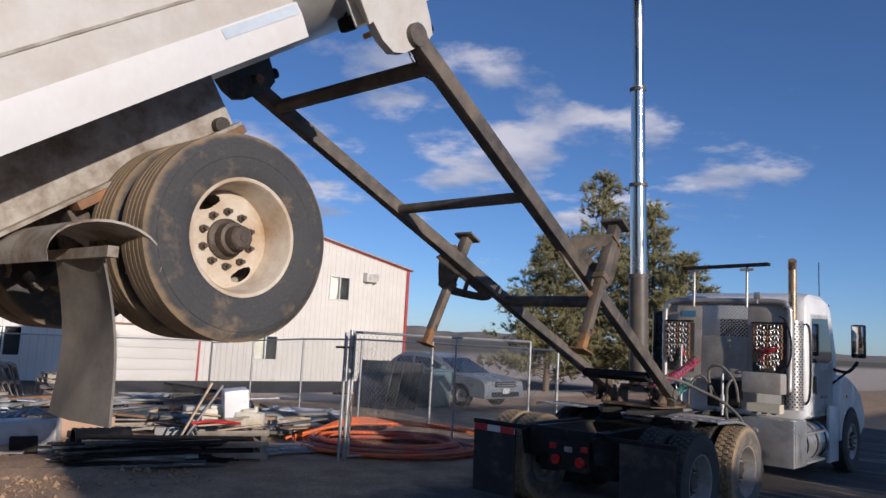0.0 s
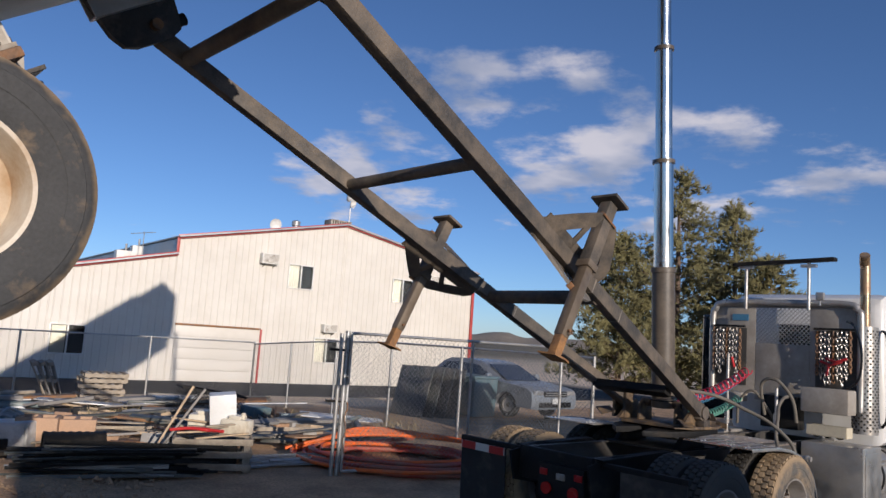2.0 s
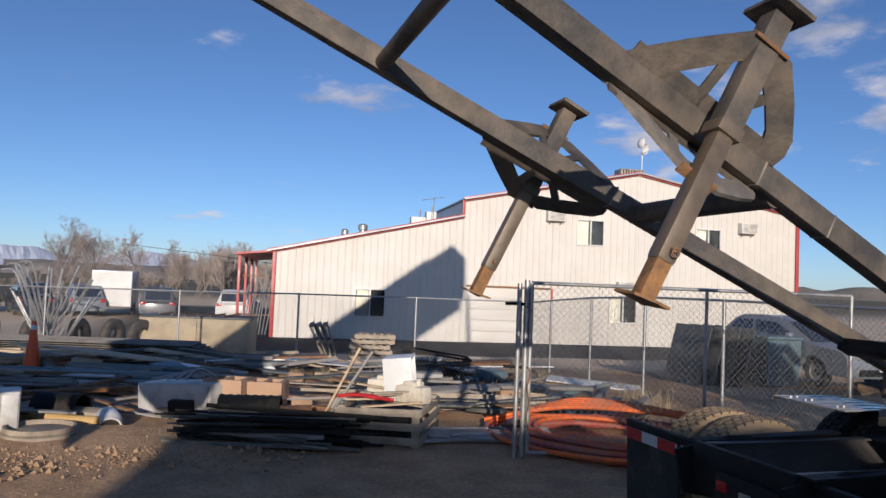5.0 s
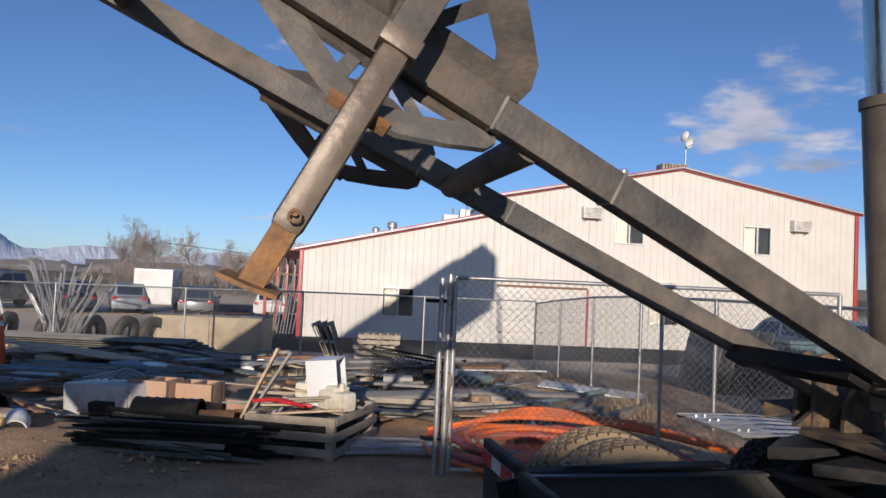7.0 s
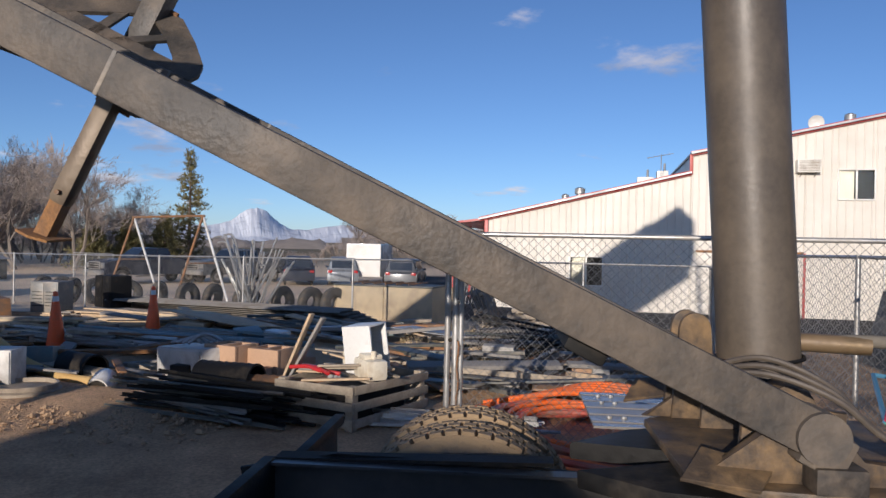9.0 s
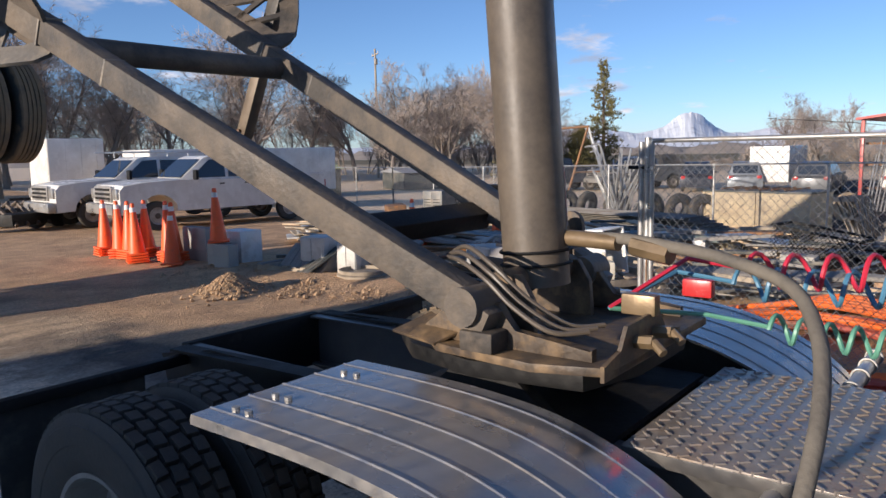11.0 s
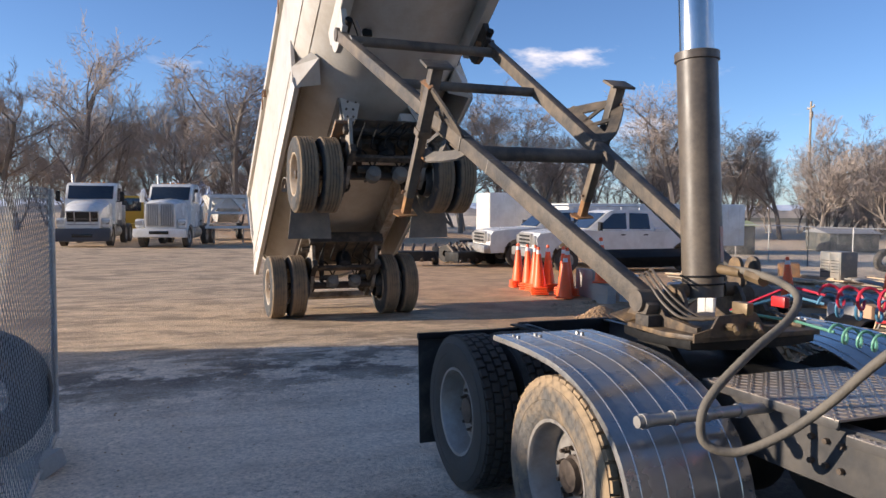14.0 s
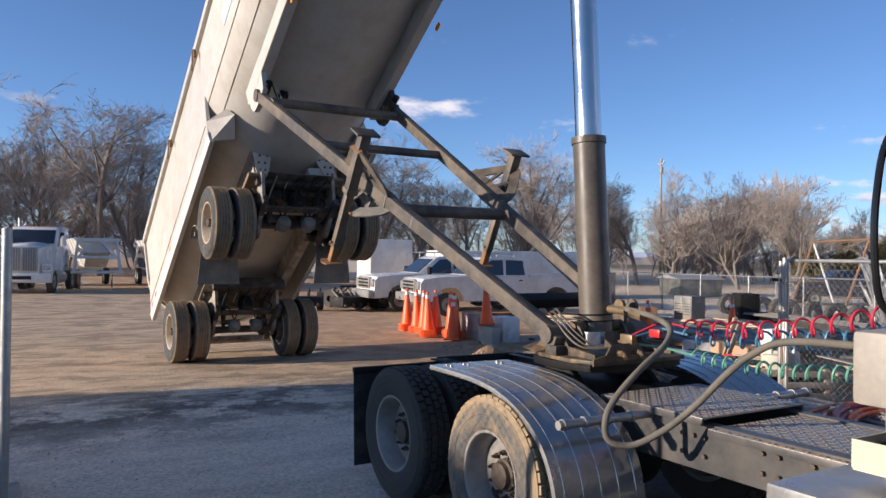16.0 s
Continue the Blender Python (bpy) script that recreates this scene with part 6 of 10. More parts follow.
    hs = [(-0.00, 0.14, 1.56), (0.03, 0.34, 1.57), (0.06, 0.51, 1.56), (0.14, 0.74, 1.54), (0.24, 0.95, 1.49), (0.41, 1.06, 1.40), (0.66, 1.12, 1.29), (0.87, 1.13, 1.14), (0.96, 1.13, 1.02), (0.95, 1.14, 0.89), (0.84, 1.22, 0.86), (0.70, 1.34, 0.96), (0.60, 1.48, 1.12), (0.55, 1.63, 1.30), (0.50, 1.76, 1.43), (0.47, 1.95, 1.52), (0.36, 2.30, 1.53), (0.20, 2.65, 1.50)]
    rod(bm, spline(hs, 8), 0.0205, 12)
    hose = p("hoist_hose", bm, M_hoseg, "thick dusty rubber hoist hose")
    bm = BM()
    rod(bm, [(0.0, 0.1, 1.56), (0.03, 0.34, 1.555)], 0.03, 12)
    rod(bm, [(0.035, 0.4, 1.55), (0.06, 0.54, 1.53)], 0.038, 8)
    part("hose_fitting", bm, M_brass, hose, "brown brass hose fitting")
    # coiled lines
    for mt, a, b, n, lab in ((M_coilr, (-0.2, 0.72, 1.46), (-0.3, 2.6, 1.82), 16, "red"), (M_coilb, (-0.26, 0.66, 1.40), (-0.42, 2.6, 1.72), 17, "blue"), (M_coilg, (-0.18, 0.8, 1.27), (-0.4, 2.55, 1.44), 22, "green")):
        bm = BM()
        coil(bm, a, b, n, 0.058 if lab != "green" else 0.045, 0.0085, sag=0.09)
        rod(bm, [a, (a[0] + 0.05, a[1] - 0.2, a[2] + 0.03), (0.12, 0.35, 1.34)], 0.0085, 6)
        p("coiled_line", bm, mt, lab + " coiled air line")
    bm = BM()
    box(bm, (0.14, 0.47, 1.37), (0.05, 0.12, 0.07), bev=0.01)
    p("gladhand", bm, M_brass)
    bm = BM()
    box(bm, (0.02, 0.62, 1.42), (0.04, 0.1, 0.06), bev=0.01)
    p("gladhand", bm, M_red, "red gladhand coupler")
    # light bar on posts
    bm = BM()
    bar(bm, (-0.68, 2.9, 3.29), (0.70, 2.9, 3.33), 0.13, 0.05, bev=0.012)
    lbar = p("light_bar", bm, M_black, "slim black roof light bar on posts")
    for x in (-0.5, 0.36):
        bm = BM()
        rod(bm, [(x, 2.9, 2.66), (x, 2.9, 3.30)], 0.022, 10)
        box(bm, (x, 2.9, 3.25), (0.2, 0.06, 0.04))
        part("bar_post", bm, M_alum, lbar)
    bm = BM()
    box(bm, (0.62, 2.62, 2.82), (0.1, 0.06, 0.1), bev=0.012)
    rod(bm, [(0.62, 2.62, 2.7), (0.62, 2.62, 2.8)], 0.012, 6)
    p("work_lamp", bm, M_alum)
    # exhaust pipe
    bm = BM()
    rod(bm, spline([(0.95, 3.2, 1.55), (0.95, 3.2, 2.4), (0.95, 3.2, 3.2), (0.95, 3.18, 3.3), (0.98, 3.1, 3.4)]), 0.062, 16)
    st = p("exhaust_pipe", bm, surf("heat_browned_chrome", (0.48, 0.33, 0.2), 0.28, 0.9, var=0.15, big=3, bump=0.03, dirt=(0.25, 0.16, 0.09), amount=0.4, dscale=3), "browned chrome exhaust stack")
    bm = BM()
    loft(bm, [[Vector((0.93 + 0.15 * math.cos(radians(a)) * k, 3.26 + 0.17 * math.sin(radians(a)) * k, z)) for k in (1.0, 0.96) for a in (range(-180, 61, 20) if k == 1.0 else range(60, -181, -20))] for z in (1.12, 2.48)])
    hsd = part("heat_shield", bm, M_alum, st, "perforated bright heat shield")
    bm = BM()
    for i in range(9):
        for j in range(34):
            a = radians(-170 + 25 * i + (12.5 if j % 2 else 0))
            q = Vector((0.93 + 0.1515 * math.cos(a), 3.26 + 0.1715 * math.sin(a), 1.17 + 0.038 * j))
            n = Vector((math.cos(a), math.sin(a), 0))
            rod(bm, [q - n * 0.004, q + n * 0.001], 0.014, 6)
    part("perforation", bm, M_black, hsd)["kind"] = "stuff"
    # cab shell
    CB, HW = 3.58, 1.04
    prof = [(CB, 0.95), (CB, 2.78), (CB + 0.06, 2.88), (CB + 0.25, 2.95), (CB + 0.9, 2.96), (CB + 1.2, 2.9), (CB + 1.35, 2.78), (CB + 1.72, 1.98), (CB + 1.74, 1.2), (CB + 1.6, 0.95)]
    bm = BM()
    secs = []
    for x, k in ((-HW, 0.93), (-HW + 0.05, 0.985), (-HW + 0.14, 1.0), (HW - 0.14, 1.0), (HW - 0.05, 0.985), (HW, 0.93)):
        secs.append([Vector((x, CB + 0.87 + (y - CB - 0.87) * k, 1.9 + (z - 1.9) * k)) for y, z in prof])
    loft(bm, secs)
    cab = p("cab", bm, M_cab, "white painted steel cab")
    for sx in (-1, 1):
        bm = BM()
        slab(bm, [(CB + 0.28, 1.85), (CB + 0.28, 2.55), (CB + 1.12, 2.58), (CB + 1.38, 1.92), (CB + 1.2, 1.85)], 0.02, Matrix(((0, 0, 1, sx * (HW + 0.002) - 0.01), (1, 0, 0, 0), (0, 1, 0, 0), (0, 0, 0, 1))))
        part("side_window", bm, M_glass, cab, "dark side window")
        bm = BM()
        slab(bm, [(CB + 0.2, 1.0), (CB + 0.2, 2.62), (CB + 1.15, 2.65), (CB + 1.46, 1.9), (CB + 1.46, 1.0)], 0.012, Matrix(((0, 0, 1, sx * (HW - 0.006) - 0.006), (1, 0, 0, 0), (0, 1, 0, 0), (0, 0, 0, 1))), bev=0.004)
        if sx > 0:
            part("door", bm, M_cab, cab)
        else:
            bm.free()
        bm = BM()
        box(bm, (sx * (HW + 0.03), CB + 0.34, 1.5), (0.04, 0.05, 0.28), bev=0.015)
        part("door_handle", bm, M_black, cab)
        bm = BM()
        box(bm, (sx * (HW + 0.012), CB + 0.9, 1.3), (0.008, 0.36, 0.05))
        part("door_lettering", bm, M_frame, cab)
        # fuel tank, step box
        bm = BM()
        rod(bm, [(sx * 0.86, 3.0, 0.62), (sx * 0.86, 4.35, 0.62)], 0.31, 28)
        tk = p("fuel_tank", bm, M_alum, "dull aluminium fuel tank")
        for y in (3.2, 3.7, 4.15):
            bm = BM()
            lathe(bm, [(0.311, -0.03), (0.318, -0.03), (0.318, 0.03), (0.311, 0.03)], Matrix.Translation((sx * 0.86, y, 0.62)) @ pose(0, 0, 0, 0, 0, 90), 28)
            part("tank_strap", bm, M_black, tk)
        bm = BM()
        box(bm, (sx * 1.08, 3.4, 0.38), (0.28, 1.3, 0.03), bev=0.008)
        box(bm, (sx * 1.12, 3.4, 0.8), (0.2, 1.2, 0.03), bev=0.008)
        part("step", bm, M_alum, tk)
        bm = BM()
        box(bm, (sx * 0.86, 2.68, 0.68), (0.72, 0.6, 0.66), bev=0.02)
        bx = p("step_box", bm, M_alum, "aluminium tool box step")
        bm = BM()
        box(bm, (sx * 1.226, 2.68, 0.68), (0.012, 0.5, 0.54), bev=0.01)
        part("box_door", bm, M_alum, bx)
        # mirror
        bm = BM()
        box(bm, (sx * 1.42, CB + 1.55, 2.24), (0.22, 0.1, 0.56), bev=0.03)
        mi = p("mirror", bm, M_gloss, "black door mirror on arms")
        bm = BM()
        box(bm, (sx * 1.42, CB + 1.495, 2.26), (0.17, 0.01, 0.46), bev=0.004)
        part("mirror_face", bm, M_mirror, mi)
        bm = BM()
        rod(bm, spline([(sx * 1.02, CB + 1.5, 1.75), (sx * 1.25, CB + 1.55, 1.72), (sx * 1.4, CB + 1.57, 1.9)]), 0.028, 8)
        rod(bm, [(sx * 1.02, CB + 1.45, 1.5), (sx * 1.4, CB + 1.57, 1.86)], 0.018, 8)
        part("mirror_arm", bm, M_gloss, mi)
        # grab hoop and steps behind the cab door
        bm = BM()
        rod(bm, spline([(sx * 1.02, CB + 0.02, 1.2), (sx * 1.1, CB - 0.03, 1.4), (sx * 1.1, CB - 0.03, 2.3), (sx * 1.02, CB + 0.02, 2.45)]), 0.018, 8)
        p("grab_rail", bm, M_gloss)
    bm = BM()
    slab(bm, [(-0.32, 1.95), (0.32, 1.95), (0.32, 2.5), (-0.32, 2.5)], 0.02, Matrix(((1, 0, 0, 0), (0, 0, -1, CB + 0.005), (0, 1, 0, 0), (0, 0, 0, 1))))
    part("rear_window", bm, M_glass, cab, "dark rear window")
    bm = BM()
    m = Matrix.Translation((0, CB + 1.545, 2.36)) @ pose(0, 0, 0, 24.5, 0, 0)
    box(bm, (0, 0, 0), (1.8, 0.02, 0.74), m.to_3x3())
    bmesh.ops.translate(bm, verts=bm.verts, vec=m.translation)
    part("windscreen", bm, M_glass, cab, "dark windscreen")
    bm = BM()
    bar(bm, (-0.95, CB + 1.5, 2.84), (0.95, CB + 1.5, 2.84), 0.28, 0.03, bev=0.01)
    p("sun_visor", bm, M_gloss)
    # the far door stands open
    bm = BM()
    dm = Matrix.Translation((-1.05, CB + 1.3, 0)) @ pose(0, 0, 0, 0, 0, 48)
    for c2, s2 in (((-0.55, 0, 1.45), (1.1, 0.06, 0.9)), ((-1.06, 0, 2.25), (0.08, 0.06, 0.72)), ((-0.06, 0, 2.25), (0.08, 0.06, 0.72)), ((-0.56, 0, 2.6), (1.08, 0.06, 0.08))):
        box(bm, c2, s2, bev=0.012)
    od = part("open_door", bm, M_gloss, cab, "open cab door with a dark frame", dm)
    bm = BM()
    box(bm, (-0.56, 0, 2.23), (0.94, 0.012, 0.68))
    part("door_window", bm, M_glass, od, "", dm)
    # bonnet and wings
    bm = BM()
    HB = CB + 1.7
    secs = []
    for y, w, zt in ((HB, 0.92, 1.95), (HB + 0.5, 0.86, 1.86), (HB + 1.1, 0.78, 1.74), (HB + 1.6, 0.68, 1.56), (HB + 1.78, 0.6, 1.35)):
        secs.append([Vector((x * w, y, z)) for x, z in ((-1, 0.75), (-1.02, 1.3), (-0.94, zt - 0.12), (-0.75, zt - 0.02), (0, zt + 0.03), (0.75, zt - 0.02), (0.94, zt - 0.12), (1.02, 1.3), (1, 0.75))])
    loft(bm, secs)
    hood = p("bonnet", bm, M_cab, "white sloped bonnet")
    for sx in (-1, 1):
        bm = BM()
        arch = [(SA + 0.62 * math.cos(radians(a)), 0.5 + 0.62 * math.sin(radians(a))) for a in range(5, 176, 10)]
        flank = [(SA - 0.68, 0.62), (SA - 0.72, 1.2), (SA - 0.6, 1.58), (SA - 0.25, 1.65), (SA + 0.25, 1.52), (SA + 0.7, 1.3), (SA + 0.95, 1.02), (SA + 0.98, 0.74)] + arch
        loft(bm, [[Vector((sx * x, SA + (y - SA) * k, 0.9 + (z - 0.9) * k)) for y, z in flank] for x, k in ((0.7, 1.0), (1.02, 1.0), (1.11, 0.985), (1.15, 0.95))])
        part("wing", bm, M_cab, hood, "white front wing")
        bm = BM()
        slab(bm, [(-0.3, 0.24), (0.22, 0.24), (0.24, 1.14), (-0.3, 1.16)], 0.05, Matrix(((0, 0, 1, sx * 1.09 - 0.025), (1, 0, 0, SA - 0.86), (0, 1, 0, 0), (0, 0, 0, 1))), bev=0.01)
        part("step_fairing", bm, M_cab, hood, "white fairing behind the front wheel")
        bm = BM()
        box(bm, (sx * 0.8, HB + 1.6, 1.12), (0.34, 0.2, 0.26), bev=0.06)
        part("headlamp", bm, M_alum, hood)
        bm = BM()
        box(bm, (sx * 1.15, SA - 0.24, 1.3), (0.02, 0.1, 0.05), bev=0.01)
        part("side_marker", bm, M_amber, hood, "amber side lamp")
    bm = BM()
    box(bm, (0, HB + 1.72, 0.6), (1.9, 0.2, 0.36), bev=0.06)
    p("bumper", bm, M_cab, "white front bumper")
    bm = BM()
    box(bm, (0, HB + 1.8, 1.15), (1.0, 0.04, 0.6), bev=0.05)
    p("grille", bm, M_gloss)
    # aerial
    bm = BM()
    rod(bm, [(0.9, CB + 1.2, 2.9), (0.9, CB + 1.18, 3.55)], 0.008, 5)
    p("aerial", bm, M_gloss)
    bm = BM()
    for x in (-0.3, 0.0, 0.3):
        box(bm, (x, CB + 1.15, 2.985), (0.12, 0.09, 0.05), bev=0.015)
    p("roof_marker", bm, M_amber, "amber roof lamps")
    return root


tractor = build_tractor()


# ---- unseen hall added behind the camera to shade the drive ----
def build_hall():
    # local x runs away from the sun's side edge, local y towards the sun
    n, s = Vector((0.646, 0.763, 0)), Vector((0.763, -0.646, 0))
    m = Matrix.Translation(s * 22.0) @ Matrix(((n.x, s.x, 0, 0), (n.y, s.y, 0, 0), (0, 0, 1, 0), (0, 0, 0, 1)))
    root = thing("shade_hall", "plain tan unseen hall added to shade the drive", "building", m)
    # roof steps are set by where the shade must end on yard and tractor
    prof = [(2.1, 0.0), (2.1, 7.1), (7.6, 6.8), (8.5, 6.0), (12.25, 5.4), (12.3, 8.15), (23.3, 8.15), (23.3, 0.0)]
    bm = BM()
    loft(bm, [[Vector((x, y, z)) for x, z in prof] for y in (0.0, 14.0)])
    part("wall", bm, M_siding, root)
    bm = BM()
    for (xa, za), (xb, zb) in ((prof[1], prof[2]), (prof[2], prof[3]), (prof[3], prof[4]), (prof[5], prof[6])):
        bar(bm, (xa, 7.0, za + 0.05), (xb, 7.0, zb + 0.05), 14.3, 0.08, (0, 0, 1))
    part("roof", bm, M_roof, root)


build_hall()

# ---- scrap yard ----
M_wood = surf("weathered_wood", (0.46, 0.385, 0.285), 0.8, var=0.25, big=3, fine=40, bump=0.3, dirt=(0.19, 0.155, 0.12), amount=0.4, dscale=4, edge=0.25)
M_wood2 = surf("fresh_lumber", (0.55, 0.41, 0.26), 0.75, var=0.2, big=3, fine=40, bump=0.2, dirt=(0.33, 0.25, 0.17), amount=0.3, dscale=4)
M_wood3 = surf("grey_board", (0.27, 0.25, 0.225), 0.85, var=0.25, big=3, fine=40, bump=0.3)
M_card = surf("tan_clay_block", (0.47, 0.30, 0.19), 0.85, var=0.15, big=3, fine=50, bump=0.2, dirt=(0.30, 0.19, 0.12), amount=0.3)
M_fix = surf("cream_porcelain", (0.72, 0.66, 0.53), 0.3, var=0.06, big=2, fine=20, bump=0.02, dirt=(0.45, 0.36, 0.24), amount=0.25, dscale=4)
M_whitem = surf("scuffed_white_enamel", (0.74, 0.74, 0.72), 0.35, var=0.06, bump=0.03, dirt=(0.42, 0.38, 0.32), amount=0.25, dscale=3)
M_greyw = surf("grimy_white_enamel", (0.56, 0.55, 0.52), 0.45, var=0.1, bump=0.05, dirt=(0.32, 0.29, 0.25), amount=0.35, dscale=3)
M_orange = surf("orange_conduit", (0.85, 0.16, 0.02), 0.45, var=0.12, big=3, fine=30, bump=0.05, dirt=(0.4, 0.17, 0.09), amount=0.3)
M_redpipe = surf("dusty_red_conduit", (0.45, 0.075, 0.05), 0.5, var=0.15, bump=0.05, dirt=(0.34, 0.19, 0.13), amount=0.4)
M_green = surf("green_pvc_pipe", (0.06, 0.52, 0.30), 0.4, var=0.1, bump=0.04)
M_teal = surf("grey_teal_plastic", (0.10, 0.16, 0.18), 0.45, var=0.12, bump=0.05, dirt=(0.22, 0.22, 0.19), amount=0.3)
M_bluep = surf("dusty_blue_pipe", (0.17, 0.245, 0.265), 0.45, var=0.12, bump=0.05, dirt=(0.3, 0.27, 0.22), amount=0.3)
M_tanhose = surf("tan_rubber_hose", (0.55, 0.36, 0.14), 0.6, var=0.15, bump=0.05)
M_conc = surf("grey_concrete", (0.40, 0.38, 0.345), 0.9, var=0.15, big=3, fine=50, bump=0.3)
M_sheet = surf("dark_sheet_metal", (0.075, 0.085, 0.08), 0.5, 0.2, var=0.25, big=2, fine=30, bump=0.1, dirt=(0.22, 0.19, 0.15), amount=0.35)
M_oldsheet = surf("weathered_ribbed_sheet", (0.25, 0.235, 0.21), 0.6, 0.15, var=0.2, big=1.5, fine=25, bump=0.1, dirt=(0.15, 0.12, 0.09), amount=0.35)
M_tanbox = surf("tan_crate_paint", (0.52, 0.42, 0.27), 0.7, var=0.12, bump=0.1, dirt=(0.33, 0.26, 0.18), amount=0.3)
M_cone = surf("orange_cone_plastic", (0.95, 0.13, 0.025), 0.45, var=0.06, bump=0.03, dirt=(0.6, 0.14, 0.06), amount=0.2, dscale=5)
M_refl = surf("white_reflective_band", (0.75, 0.75, 0.73), 0.4, var=0.06, bump=0.02)
M_straw = surf("dry_grass", (0.42, 0.33, 0.19), 0.9, var=0.25, bump=0)
M_mud = surf("clod_dirt", (0.40, 0.265, 0.155), 0.95, var=0.25, big=4, fine=40, bump=0.4)


def slatted_crate(x, y, yaw, w, d, h, z=0.0):
    root = thing("wooden_crate", "weathered slatted wooden crate full of scrap", "crate", pose(x, y, z, 0, 0, yaw))
    for sx in (-1, 1):
        for sy in (-1, 1):
            bm = BM()
            box(bm, (sx * (w / 2 - 0.06), sy * (d / 2 - 0.06), h / 2), (0.09, 0.09, h), bev=0.006)
            part("post", bm, M_wood, root)
    for k in range(4):
        zc = 0.06 + k * (h - 0.11) / 3
        for s in (-1, 1):
            bm = BM()
            box(bm, (0, s * d / 2, zc), (w + 0.02, 0.03, 0.085), Euler((0, radians(0.7 * (k - 1) * s), 0)).to_matrix(), bev=0.005)
            part("slat", bm, M_wood, root)
            bm = BM()
            box(bm, (s * w / 2, 0, zc), (0.03, d - 0.04, 0.085), Euler((radians(0.6 * (1 - k) * s), 0, 0)).to_matrix(), bev=0.005)
            part("slat", bm, M_wood, root)
    for k in range(7):
        bm = BM()
        box(bm, (-w / 2 + 0.1 + k * (w - 0.2) / 6, 0, 0.02), (0.11, d - 0.05, 0.03))
        part("floor_slat", bm, M_wood, root)
    # black block that stands for the shade between the slats
    bm = BM()
    box(bm, (0, 0, h * 0.42), (w - 0.34, d - 0.34, h * 0.7), bev=0.03)
    part("filling_shade", bm, M_dark, root)
    return root


CR = (-3.72, 10.2)  # middle of the crate
CRY = 36.0
slatted_crate(*CR, CRY, 1.0, 1.33, 0.58, -0.14)
CRM = pose(*CR, 0.40, 0, 0, CRY)


def loose(name, bm, mt, label, cat, m, group=""):
    return lone(name, bm, mt, label, cat, m, group)


def crate_top():
    rng = random.Random(11)
    for i in range(9):
        bm = BM()
        L = rng.uniform(0.5, 0.95)
        box(bm, (0, 0, 0), (L, rng.uniform(0.05, 0.09), 0.022), bev=0.004)
        loose("wood_offcut", bm, M_wood2 if i % 2 else M_wood, "short splintered wood offcut on the crate", "wood", CRM @ pose(rng.uniform(-0.25, 0.2), rng.uniform(-0.5, 0.2), 0.03 + 0.018 * i, rng.uniform(-4, 4), rng.uniform(-5, 5), rng.uniform(-35, 35)), "wood offcuts")
    # upright white cabinet shell, open at one side
    root = thing("white_cabinet", "tilted white enamel cabinet shell on the crate", "cabinet", CRM @ pose(0.12, 0.1, 0.03, 4, -6, 2))
    for c, s in (((0, -0.15, 0.27), (0.36, 0.018, 0.54)), ((0, 0.15, 0.27), (0.36, 0.018, 0.54)), ((-0.17, 0, 0.27), (0.018, 0.3, 0.54)), ((0, 0, 0.53), (0.36, 0.3, 0.02)), ((0, 0, 0.01), (0.36, 0.3, 0.02))):
        bm = BM()
        box(bm, c, s, bev=0.004)
        part("panel", bm, M_whitem, root)
    for x, y, w, yaw in ((-0.14, 0.34, 0.46, -6), (0.3, -0.12, 0.42, -31)):
        root = thing("cistern", "cream porcelain toilet cistern lying on the crate", "cistern", CRM @ pose(x, y, 0.03, 0, 0, yaw), group="cisterns")
        bm = BM()
        box(bm, (0, 0, 0.11), (w, 0.24, 0.22), bev=0.06)
        part("tank", bm, M_fix, root)
        bm = BM()
        box(bm, (0, 0, 0.235), (w * 0.45, 0.2, 0.06), bev=0.025)
        part("lid", bm, M_fix, root)
        bm = BM()
        rod(bm, [(w * 0.2, 0, 0.2), (w * 0.2, 0, 0.3)], 0.03, 12)
        part("spout", bm, M_fix, root)
    bm = BM()
    rod(bm, spline([(-0.35, 0, 0), (-0.1, 0.02, 0.03), (0.12, -0.02, 0.02), (0.34, 0.06, 0.0)]), 0.022, 8)
    rod(bm, spline([(-0.3, 0.16, 0), (-0.05, 0.05, 0.03), (0.1, 0.0, 0.03), (0.33, -0.1, 0.02)]), 0.02, 8)
    loose("bolt_cutter", bm, M_red, "red long-handled bolt cutter on the crate", "tool", CRM @ pose(-0.22, -0.42, 0.1, 0, 0, -6))
    for i, (dx, ang) in enumerate(((0.0, 64), (0.1, 58))):
        bm = BM()
        box(bm, (0, 0, 0), (1.25, 0.07, 0.03), bev=0.004)
        loose("leaning_board", bm, M_wood3 if i else M_wood2, "pale board leaning on the crate", "wood", CRM @ pose(-0.6 + dx, -0.35, 0.12, 0, -ang, 4), "leaning boards")


crate_top()


def hollow_block(x, y, z, yaw, w, d, h):
    root = thing("flue_block", "tan hollow clay flue block in the scrap pile", "block", pose(x, y, z, 0, 0, yaw), group="clay blocks")
    for c, s in (((0, -d / 2 + 0.03, h / 2), (w, 0.06, h)), ((0, d / 2 - 0.03, h / 2), (w, 0.06, h)), ((-w / 2 + 0.03, 0, h / 2), (0.06, d - 0.12, h)), ((w / 2 - 0.03, 0, h / 2), (0.06, d - 0.12, h)), ((0, 0, h / 2), (0.06, d - 0.12, h))):
        bm = BM()
        box(bm, c, s, bev=0.008)
        part("wall", bm, M_card, root)


hollow_block(-5.84, 9.18, -0.02, 40, 0.52, 0.44, 0.54)
hollow_block(-5.64, 9.66, -0.02, 43, 0.5, 0.44, 0.5)
